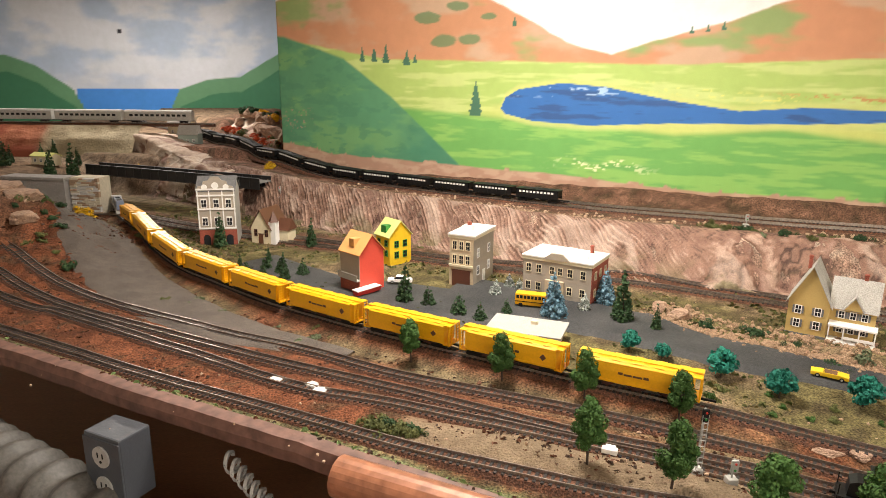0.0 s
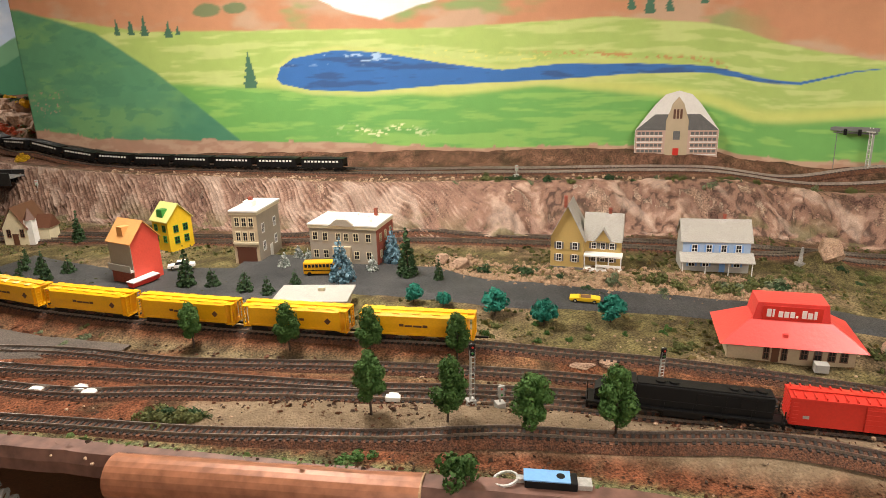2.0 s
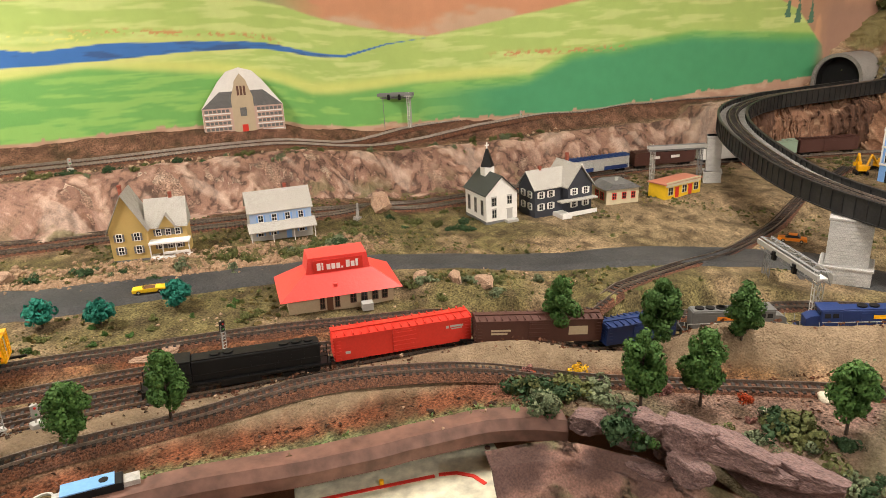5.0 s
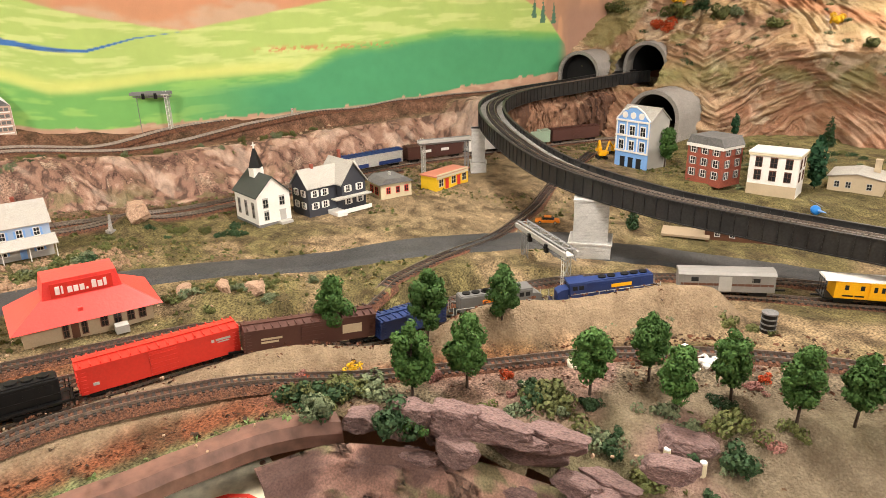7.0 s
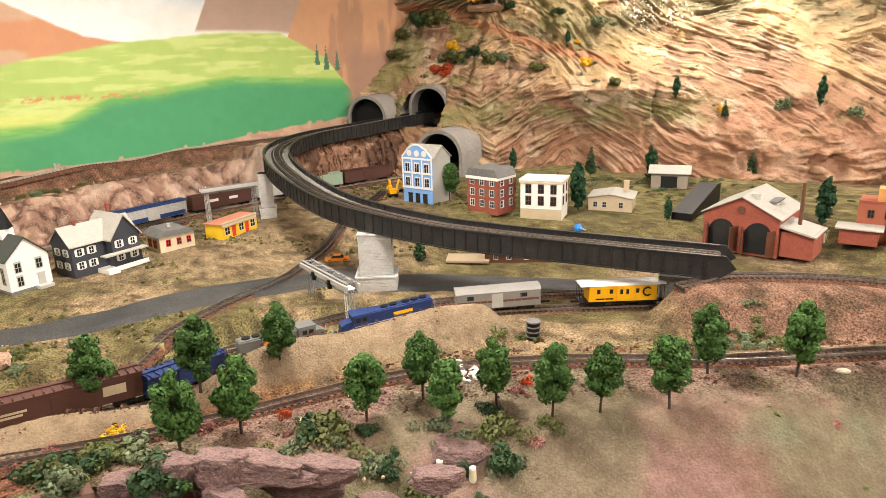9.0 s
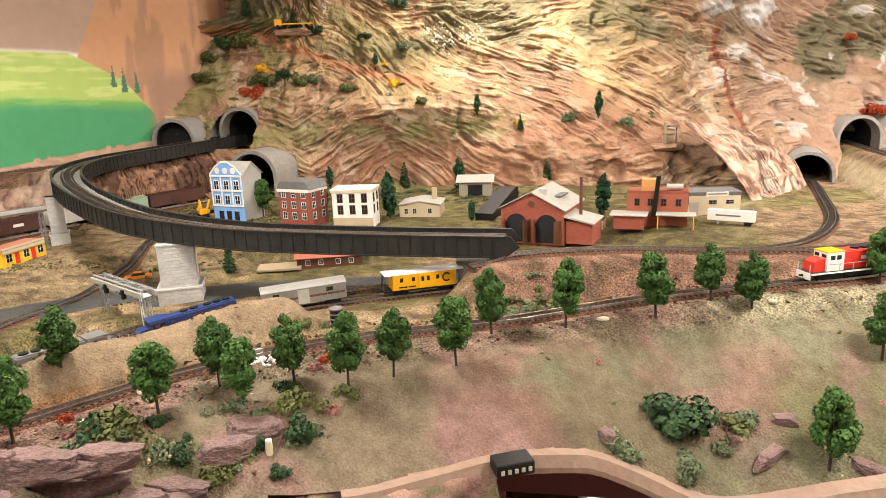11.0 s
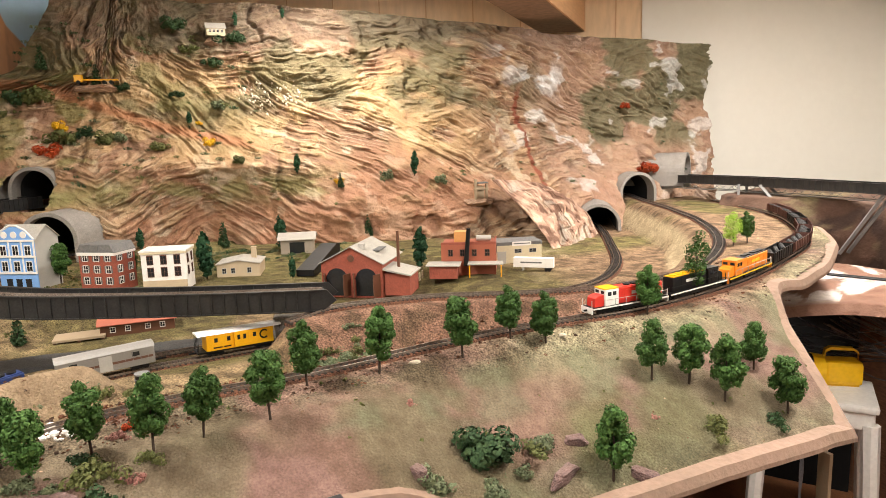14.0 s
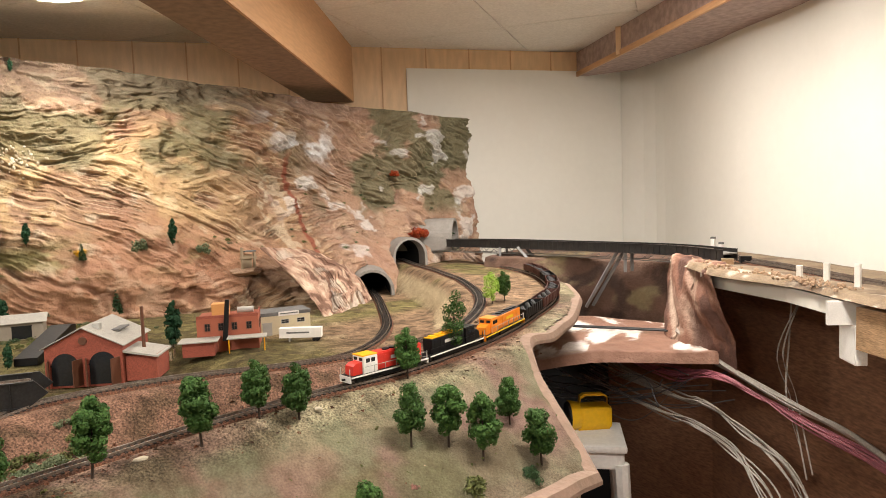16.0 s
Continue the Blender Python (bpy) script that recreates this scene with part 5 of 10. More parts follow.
ROCKS = [rock_mesh(k, M_BOULDER) for k in range(4)]
TROCKS = [rock_mesh(k + 5, M_TANBOULDER) for k in range(4)]
CROCKS = [rock_mesh(k + 9, M_CREAMROCK, 2) for k in range(2)]


def rock(meshes, x, y, sx, sy, sz, yaw=0, z=None, label="purple-brown rock slab on the slope", tip=0):
    ob = new("rock", meshes[_rot.randrange(len(meshes))])
    ob.matrix_world = pose(x, y, (ground_z(x, y) if z is None else z) + sz * 0.35, tip, 0, yaw) @ Matrix.Diagonal((sx, sy, sz, 1))
    return tagged(ob, label, "rock", "rocks")


# ---- buildings ----
class House:
    """A model building: body with roof and windows, along x (front at -y)."""

    def __init__(self, name, m, w, d, h, wall, label, category="house", base=None):
        self.t = thing(name, m, label, category)
        self.w, self.d, self.h = w, d, h
        part("body", box(-w / 2, w / 2, -d / 2, d / 2, -0.004, h), wall, self.t)
        if base:
            part("plinth", box(-w / 2 - .0008, w / 2 + .0008, -d / 2 - .0008, d / 2 + .0008, -0.004, 0.005), base, self.t)
        self.win = {}

    def gable(self, rise, mat_roof, mat_gable=None, along="x", over=0.004, thick=0.0022, w=None, d=None, h=None, cx=0, cy=0):
        w, d, h = w or self.w, d or self.d, h or self.h
        sp, ln = (d, w) if along == "x" else (w, d)
        T = pose(cx, cy, 0, 0, 0, 90 if along == "x" else 0)
        if mat_gable:
            g = prism([(-sp / 2, h - .001), (sp / 2, h - .001), (0, h + rise)], -ln / 2, ln / 2)
            bmesh.ops.transform(g, matrix=T, verts=g.verts)
            part("gable", g, mat_gable, self.t)
        k = rise / (sp / 2)
        e = sp / 2 + over
        for s in (-1, 1):
            q = prism([(0, h + rise + 0.0006), (s * e, h - over * k + 0.0006), (s * e, h - over * k + thick), (0, h + rise + thick * 1.2)], -ln / 2 - over, ln / 2 + over)
            bmesh.ops.transform(q, matrix=T, verts=q.verts)
            part("roof", q, mat_roof, self.t)
        return self

    def flat(self, mat_roof, over=0.003, thick=0.003, cornice=None):
        w, d, h = self.w, self.d, self.h
        part("roof", box(-w / 2 - over, w / 2 + over, -d / 2 - over, d / 2 + over, h, h + thick, bevel=0.0005), mat_roof, self.t)
        if cornice:
            part("cornice", box(-w / 2 - over * .7, w / 2 + over * .7, -d / 2 - over * .7, d / 2 + over * .7, h - 0.006, h), cornice, self.t)
        return self

    def _mesh(self, ww, wh, trim_mat, arch):
        key = (ww, wh, trim_mat.name, arch)
        if key not in self.win:
            f = box(-ww / 2 - .0012, ww / 2 + .0012, -0.0012, 0.0006, -wh / 2 - .0012, -wh / 2)
            for b in ((-ww / 2 - .0012, -ww / 2, -wh / 2, wh / 2), (ww / 2, ww / 2 + .0012, -wh / 2, wh / 2), (-ww / 2 - .0012, ww / 2 + .0012, wh / 2, wh / 2 + .0012 + .0012 * arch), (-ww / 2, ww / 2, -.0003, .0003), (-.0003, .0003, -wh / 2, wh / 2)):
                box(b[0], b[1], -0.0011, 0.0006, b[2], b[3], bm=f)
            self.win[key] = as_mesh("window", f, trim_mat), as_mesh("pane", box(-ww / 2, ww / 2, -0.0003, 0.0005, -wh / 2, wh / 2), M_GLASS)
        return self.win[key]

    def windows(self, side, xs, zs, ww=0.0075, wh=0.011, trim_mat=None, shutter=None, arch=0):
        trim_mat = trim_mat or M_WHITE
        a = {"front": 0, "right": 90, "back": 180, "left": 270}[side]
        off = self.d / 2 if side in ("front", "back") else self.w / 2
        f, p = self._mesh(ww, wh, trim_mat, arch)
        if shutter:
            sh = as_mesh("shutter", box(-0.0016, 0.0016, -0.0014, 0.0004, -wh / 2, wh / 2), shutter)
        for z in zs:
            for x in xs:
                m = pose(0, 0, 0, 0, 0, a) @ pose(x, -off, z)
                o = inst("window", f, self.t, m)
                inst("pane", p, o, Matrix())
                if shutter:
                    for s in (-1, 1):
                        inst("shutter", sh, o, pose(s * (ww / 2 + 0.0032), 0, 0))
        return self

    def door(self, side, x, w=0.011, h=0.024, material=None):
        a = {"front": 0, "right": 90, "back": 180, "left": 270}[side]
        off = self.d / 2 if side in ("front", "back") else self.w / 2
        b = box(-w / 2, w / 2, -0.0012, 0.0008, 0.0, h)
        box(-w / 2 - .0015, w / 2 + .0015, -0.0008, 0.0006, h, h + .0025, bm=b)
        ob = part("door", b, material or M_BROWNTRIM, self.t)
        ob.matrix_local = pose(0, 0, 0, 0, 0, a) @ pose(x, -off, 0)
        return self

    def chimney(self, x, y, z0, z1, s=0.006, material=None):
        b = box(x - s / 2, x + s / 2, y - s / 2, y + s / 2, z0, z1)
        box(x - s / 2 - .0008, x + s / 2 + .0008, y - s / 2 - .0008, y + s / 2 + .0008, z1 - .003, z1 - .001, bm=b)
        part("chimney", b, material or M_BRICK, self.t)
        return self

    def add(self, name, bm, material, label=""):
        return part(name, bm, material, self.t, label)


# ---- rolling stock ----
def along(path, s):
    a = np.r_[0, np.cumsum(np.linalg.norm(np.diff(path, axis=0), axis=1))]
    return np.array([np.interp(s, a, path[:, k]) for k in range(3)])


def arc_at(path, x, y):
    a = np.r_[0, np.cumsum(np.linalg.norm(np.diff(path, axis=0), axis=1))]
    return float(a[np.argmin(np.hypot(path[:, 0] - x, path[:, 1] - y))])


def on_track(path, s, wheelbase=0.11, flip=False):
    """The pose of a car whose middle is at length s of a track."""
    p, q = along(path, s - wheelbase / 2), along(path, s + wheelbase / 2)
    if flip:
        p, q = q, p
    d = q - p
    yaw = math.degrees(math.atan2(d[1], d[0]))
    tip = -math.degrees(math.atan2(d[2], math.hypot(d[0], d[1])))
    c = (p + q) / 2
    return pose(c[0], c[1], c[2] + 0.0088, 0, tip, yaw)


def truck_mesh(base=0.020):
    b = box(-base / 2 - .004, base / 2 + .004, -0.0125, -0.0105, 0.003, 0.008)
    box(-base / 2 - .004, base / 2 + .004, 0.0105, 0.0125, 0.003, 0.008, bm=b)
    box(-.004, .004, -0.011, 0.011, 0.005, 0.0095, bm=b)
    return as_mesh("truck", b, M_BLACK)


def wheel_mesh():
    b = bmesh.new()
    for s in (-1, 1):
        cyl((0, s * 0.0072, 0.0053), (0, s * 0.0092, 0.0053), 0.0053, n=14, bm=b)
    cyl((0, -0.009, 0.0053), (0, 0.009, 0.0053), 0.0012, n=6, bm=b)
    return as_mesh("wheelset", b, M_WHEEL)


TRUCK, TRUCK3, WHEEL = truck_mesh(), truck_mesh(0.040), wheel_mesh()


def bogies(t, x, axles=2):
    for s in (-1, 1):
        o = inst("truck", TRUCK if axles == 2 else TRUCK3, t, pose(s * x, 0, 0))
        for k in ((-0.010, 0.010) if axles == 2 else (-0.020, 0.0, 0.020)):
            inst("wheelset", WHEEL, o, pose(k, 0, 0))
    c = box(-x - 0.045, -x - 0.016, -0.0015, 0.0015, 0.0075, 0.0105)
    box(x + 0.016, x + 0.045, -0.0015, 0.0015, 0.0075, 0.0105, bm=c)
    return c


def bars(t, lines, side, material, label="faded lettering bar"):
    """Plain bars where writing stands: (x0, x1, z0, z1) on a side at y."""
    b = bmesh.new()
    for x0, x1, z0, z1 in lines:
        box(x0, x1, side - 0.0003 if side < 0 else side, side if side < 0 else side + 0.0003, z0, z1, bm=b)
    return part("lettering", b, material, t, label)


def couplers(t, bm):
    """The two couplers of a car, one at each end."""
    for s in (-1, 1):
        b = bm.copy()
        bmesh.ops.delete(b, geom=[v for v in b.verts if v.co.x * s < 0], context="VERTS")
        part("coupler", b, M_BLACK, t)
    bm.free()


# ---- trains ----
def covered_hopper(m):
    t = thing("covered_hopper_car", m, "bright yellow covered hopper freight car on the curved track", "train car", "yellow hopper train")
    L, W = 0.176, 0.0175
    o = [(-W, 0.016), (-W - .0006, 0.030), (-W, 0.0435), (-W * .72, 0.0475), (W * .72, 0.0475), (W, 0.0435), (W + .0006, 0.030), (W, 0.016), (W * .55, 0.0085), (-W * .55, 0.0085)]
    part("body", sweep([(-0.078, 0, 0), (-0.02, 0, 0), (0.02, 0, 0), (0.078, 0, 0)], o), M_YELLOW, t)
    b = bmesh.new()
    for x in (-0.045, 0, 0.045):
        b = prism([(x - .02, 0.012), (x + .02, 0.012), (x + .006, 0.0045), (x - .006, 0.0045)], -0.011, 0.011, bm=b)
    part("hopper_bay", b, M_BROWNCAR, t, "dark hopper outlets")
    part("roof_walk", box(-L / 2, L / 2, -.0045, .0045, .0482, .0492), M_YELLOW, t)
    hatch = as_mesh("hatch", box(-.0065, .0065, -.0045, .0045, .0, .0016, bevel=.0004), M_YELLOW)
    for k in range(5):
        for s in (-1, 1):
            inst("hatch", hatch, t, pose(-.062 + k * .031, s * .0098, .0466, s * -8))
    for s in (-1, 1):
        b = bmesh.new()
        for y in (-W, -W * .45, W * .45, W):
            box(s * .0865, s * .0885, y - .0008, y + .0008, .010, .046, bm=b)
        for k in range(7):
            z = .014 + k * .0052
            box(s * .0865, s * .088, -W, -W * .45, z, z + .0008, bm=b)
            box(s * .0865, s * .088, W * .45, W, z, z + .0008, bm=b)
        box(s * .076, s * .089, -W, W, .0105, .0125, bm=b)
        box(s * .076, s * .089, -W, W, .0445, .0462, bm=b)
        part("end_ladder", b, M_YELLOW, t)
        bars(t, [(-.026, -.019, .028, .032), (-.0175, -.006, .0275, .0305), (-.0045, .009, .0275, .0305), (.0105, .018, .0275, .0315)], s * (W + .0012), M_BROWNTRIM)
        d = prism([(.052, .0285), (.0575, .023), (.063, .0285), (.0575, .034)], s * (W + .0006), s * (W + .0016))
        part("emblem", d, M_BROWNTRIM, t, "plain brown diamond emblem")
        part("sill", box(-.078, .078, s * W - .0006, s * W + .0006, .0135, .0165), M_YELLOW, t)
    couplers(t, bogies(t, 0.064))
    return t


s0 = arc_at(P_YELLOW, 0.375, 0.845) - 0.094
proto = covered_hopper(on_track(P_YELLOW, s0, 0.128))
for k in range(1, 9):
    copy_thing(proto, on_track(P_YELLOW, s0 - 0.196 * k, 0.128))


def coal_hopper(m):
    t = thing("coal_hopper_car", m, "black open coal hopper car with pale lettering bars", "train car", "black coal train")
    b = box(-.062, .062, -.0165, -.0155, .012, .036)
    box(-.062, .062, .0155, .0165, .012, .036, bm=b)
    box(-.062, -.0605, -.0165, .0165, .020, .036, bm=b)
    box(.0605, .062, -.0165, .0165, .020, .036, bm=b)
    for k in range(9):
        x = -.058 + k * .0145
        for s in (-1, 1):
            box(x - .0008, x + .0008, s * .0165, s * .0178, .012, .036, bm=b)
    box(-.064, .064, -.0178, .0178, .0352, .0368, bm=b)
    part("body", b, M_BLACK, t)
    n = bmesh.new()
    bmesh.ops.create_grid(n, x_segments=26, y_segments=8, size=1)
    for v in n.verts:
        v.co = Vector((v.co.x * .060, v.co.y * .0153, .034 + .006 * (1 - v.co.y ** 2) * (1 - v.co.x ** 4) + .002 * noise.noise(Vector((v.co.x * 9, v.co.y * 3, 0)))))
    part("coal_load", n, M_COAL, t, "heaped black coal load")
    part("hopper_bay", prism([(-.05, .018), (.05, .018), (.018, .004), (.004, .012), (-.004, .012), (-.018, .004)], -.013, .013), M_BLACK, t)
    for s in (-1, 1):
        bars(t, [(-.052 + k * .0105, -.0455 + k * .0105, .0265, .0315) for k in range(10)], s * .0181, M_WHITE, "pale lettering bars")
    couplers(t, bogies(t, .045))
    return t


s0 = arc_at(P_UP, 0.345, 1.78) - 0.066
proto = coal_hopper(on_track(P_UP, s0, 0.09))
for k in range(1, 17):
    copy_thing(proto, on_track(P_UP, s0 - 0.139 * k, 0.09))


def boxcar(m, material, label, L=0.185, stripes=None, H=0.046, roof=None, group=""):
    t = thing("boxcar", m, label, "train car", group)
    x, W = L / 2, .0178
    part("body", box(-x, x, -W, W, .010, H, bevel=.0006), material, t)
    r = prism([(-W - .001, H - .001), (W + .001, H - .001), (W + .001, H + .001), (0, H + .0042), (-W - .001, H + .001)], -x - .001, x + .001)
    bmesh.ops.transform(r, matrix=pose(0, 0, 0, 0, 0, 90), verts=r.verts)
    part("roof", r, roof or material, t)
    b = bmesh.new()
    k = -x + .004
    while k < x:
        r2 = box(k, k + .0014, -W, W, H + .0012, H + .0042)
        add(b, r2)
        k += .0115
    part("roof_rib", b, roof or material, t)
    part("running_board", box(-x, x, -.0035, .0035, H + .0046, H + .0056), roof or material, t)
    for s in (-1, 1):
        d = box(-.017, .017, s * W, s * (W + .0014), .011, H - .002)
        for k in range(5):
            box(-.017, .017, s * W, s * (W + .002), .014 + k * .0065, .0148 + k * .0065, bm=d)
        part("sliding_door", d, material, t)
        e = bmesh.new()
        for k in range(7):
            box(s * x, s * (x + .0012), -W + .001, W - .001, .013 + k * .0046, .0148 + k * .0046, bm=e)
        part("ribbed_end", e, material, t)
        l = bmesh.new()
        for k in range(6):
            box(s * x - s * .006 - .003, s * x - s * .006 + .003, -W - .001, -W, .014 + k * .0052, .0147 + k * .0052, bm=l)
            box(s * x - s * .006 - .003, s * x - s * .006 + .003, W, W + .001, .014 + k * .0052, .0147 + k * .0052, bm=l)
        part("ladder", l, material, t)
        if stripes:
            bars(t, stripes[0], s * (W + .0005), stripes[1])
    couplers(t, bogies(t, x - .024))
    return t


def diesel(m, body, label, cab=None, nose=None, L=0.20, axles=3, stripe=None, roofm=None, group="", trim_mat=None, cab_roof=None):
    """A hood-unit diesel locomotive, cab towards +x."""
    t = thing("diesel_locomotive", m, label, "locomotive", group)
    x, W = L / 2, .0165
    part("frame", box(-x, x, -.0165, .0165, .0115, .0148, bevel=.0004), trim_mat or M_BLACK, t)
    part("fuel_tank", box(-.024, .024, -.0135, .0135, .0035, .0115, bevel=.0015), M_BLACK, t)
    part("long_hood", box(-x + .012, x - .058, -.0115, .0115, .0148, .043, bevel=.0016), body, t)
    part("hood_roof", box(-x + .014, x - .060, -.0102, .0102, .0430, .0446, bevel=.0005), roofm or body, t)
    c = box(x - .058, x - .028, -.0155, .0155, .0148, .044, bevel=.0014)
    part("cab", c, cab or body, t)
    part("cab_roof", box(x - .059, x - .027, -.0150, .0150, .0440, .0462, bevel=.0009), cab_roof or cab or body, t)
    n = prism([(x - .028, .0148), (x - .008, .0148), (x - .009, .030), (x - .016, .034), (x - .028, .035)], -.011, .011)
    part("nose", n, nose or cab or body, t)
    w = bmesh.new()
    for y in (-.0075, .0075):
        box(x - .0283, x - .0274, y - .0045, y + .0045, .0362, .0415, bm=w)
    for s in (-1, 1):
        box(x - .052, x - .044, s * .0154, s * .0158, .033, .040, bm=w)
        box(x - .041, x - .033, s * .0154, s * .0158, .033, .040, bm=w)
    part("cab_window", w, M_GLASS, t)
    fan = as_mesh("roof_fan", cyl((0, 0, 0), (0, 0, .0022), .0068, n=18), M_BLACK if roofm is None else roofm)
    for k in (-x + .026, -x + .042, -x + .058, x - .088, x - .104):
        inst("roof_fan", fan, t, pose(k, 0, .0446))
    g = as_mesh("hood_door", box(0, .013, -.00025, .00025, .020, .038), body)
    for k in range(5):
        for s in (-1, 1):
            inst("hood_door", g, t, pose(-x + .02 + k * .017, s * .0117, 0))
    h = bmesh.new()
    for s in (-1, 1):
        for k in range(7):
            xx = -x + .004 + k * (L - .03) / 6
            box(xx - .0004, xx + .0004, s * .0160 - .0004, s * .0160 + .0004, .0148, .0265, bm=h)
        box(-x + .004, x - .03, s * .0160 - .0004, s * .0160 + .0004, .0258, .0266, bm=h)
        for e in (-1, 1):
            box(e * x - .0006, e * x + .0006, s * .013 - .0005, s * .013 + .0005, .006, .028, bm=h)
    part("handrail", h, M_GREY if body is not M_BLACK else M_BLACK, t)
    for s in (-1, 1):
        part("pilot", box(s * x - .0012, s * x + .0012, -.015, .015, .004, .0148), cab or body, t)
        if stripe:
            part("stripe", box(-x, x, s * .0166, s * .0170, .0118, .0146), stripe, t)
            bars(t, [(-x + .05, -x + .085, .029, .035)], s * .0121, stripe)
    couplers(t, bogies(t, x - .038, axles))
    return t


# freight on the sunken line
s0 = arc_at(P_2, 0.43, 0.635) + 0.118
diesel(on_track(P_2, s0, .12, True), M_BLACK, "plain matt black diesel locomotive on the yard track", L=.232, group="freight train")
s1 = s0 + .226
boxcar(on_track(P_2, s1, .14), M_RED, "bright red boxcar with faint lettering and ribbed roof", L=.200, stripes=([(.062, .066, .034, .038), (.068, .088, .035, .038), (.070, .086, .032, .0335), (-.085, -.078, .020, .024), (-.002, .004, .024, .026)], M_GREY), group="freight train")
s2 = s1 + .216
boxcar(on_track(P_2, s2, .14), M_BROWNCAR, "dark brown boxcar with large pale lettering bars", L=.195, stripes=([(.045, .075, .022, .036), (-.075, -.045, .030, .033), (-.075, -.050, .025, .028)], M_TAN), group="freight train")
s3 = s2 + .175
boxcar(on_track(P_2, s3, .08), M_BLUE, "short blue freight car in the sunken train", L=.125, H=.038, group="freight train")
s4 = s3 + .165
diesel(on_track(P_2, s4, .1), P("dull_grey_paint", (0.13, 0.13, 0.125)), "weathered grey diesel switcher in the sunken train", L=.165, axles=2, stripe=M_ORANGE, group="freight train")
s5 = s4 + .185
diesel(on_track(P_2, s5, .1, True), M_BLUE, "dark blue diesel locomotive with yellow cab end", L=.185, axles=2, stripe=M_YELLOW, group="freight train")


def baggage_car(m):
    silver = P("weathered_silver", (0.24, 0.23, 0.215), rough=.5)
    t = thing("baggage_car", m, "silver-grey weathered baggage car in the lower train", "train car", "freight train")
    part("body", box(-.075, .075, -.017, .017, .010, .040, bevel=.0008), silver, t)
    part("roof", sweep([(-.076, 0, 0), (.076, 0, 0)], [(-.0178, .0395), (-.013, .0445), (0, .046), (.013, .0445), (.0178, .0395)]), silver, t)
    for s in (-1, 1):
        part("door", box(-.012, .008, s * .017, s * .0178, .011, .037), M_GREY, t)
        part("stripe", box(-.072, .072, s * .017, s * .0174, .021, .025), M_BROWNTRIM, t)
        for x in (-.05, .045):
            part("window", box(x - .006, x + .006, s * .017, s * .0176, .028, .035), M_GLASS, t)
        r = bmesh.new()
        for k in range(12):
            box(-.068 + k * .012, -.0675 + k * .012, s * .017, s * .0177, .011, .039, bm=r)
        part("rib", r, silver, t)
    couplers(t, bogies(t, .05))


def caboose(m):
    t = thing("caboose", m, "yellow bay-window caboose with white roof and black emblem", "train car", "freight train")
    part("body", box(-.062, .062, -.0165, .0165, .012, .042, bevel=.0006), M_YELLOW, t)
    part("frame", box(-.078, .078, -.0165, .0165, .0095, .0122), M_BLACK, t)
    part("roof", sweep([(-.078, 0, 0), (.078, 0, 0)], [(-.0185, .0418), (-.013, .0452), (0, .0464), (.013, .0452), (.0185, .0418)]), M_WHITE, t)
    for s in (-1, 1):
        part("bay_window", box(-.012, .014, s * .0165, s * .021, .014, .042), M_YELLOW, t)
        for x in (-.005, .006):
            part("pane", box(x - .0025, x + .0025, s * .021, s * .0214, .027, .036), M_GLASS, t)
        for x in (-.045, -.022, .026):
            part("pane", box(x - .003, x + .003, s * .0165, s * .0169, .027, .035), M_GLASS, t)
        e = bmesh.new()
        for k in range(22):
            a = .75 + k * (4.8 / 22)
            a2 = a + 4.8 / 22
            c0 = (.044 + .0075 * math.cos(a), .029 + .0075 * math.sin(a))
            c1 = (.044 + .0075 * math.cos(a2), .029 + .0075 * math.sin(a2))
            cyl((c0[0], s * .0168, c0[1]), (c1[0], s * .0168, c1[1]), .0016, n=5, bm=e)
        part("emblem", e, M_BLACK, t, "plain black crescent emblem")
        bars(t, [(-.05, -.034, .016, .0185), (-.032, -.018, .016, .0185)], s * .0168, M_BLACK)
        rl = bmesh.new()
        for y in (-.0145, -.005, .005, .0145):
            cyl((s * .076, y, .012), (s * .076, y, .042), .0005, n=5, bm=rl)
        cyl((s * .076, -.0145, .026), (s * .076, .0145, .026), .0005, n=5, bm=rl)
        part("end_rail", rl, M_BLACK, t)
    couplers(t, bogies(t, .045))


s6 = s5 + .20
baggage_car(on_track(P_2, s6, .1))
caboose(on_track(P_2, s6 + .222, .09))

# engines on the outer right loop
s0 = arc_at(P_1, 1.055, -0.985) + .085
diesel(on_track(P_1, s0, .11, True), M_RED, "red and white diesel locomotive with a yellow cab roof", cab=M_WHITE, nose=M_RED, L=.175, stripe=M_WHITE, cab_roof=M_YELLOW, group="engines on the loop")
diesel(on_track(P_1, s0 + .178, .10), M_BLACK, "black diesel locomotive with white stripe and yellow top", L=.17, stripe=M_WHITE, roofm=M_YELLOW, group="engines on the loop")
diesel(on_track(P_1, s0 + .360, .11, True), M_ORANGE, "orange and black diesel locomotive with yellow stripe", L=.185, stripe=M_SUN, roofm=M_BLACK, cab=M_ORANGE, group="engines on the loop")


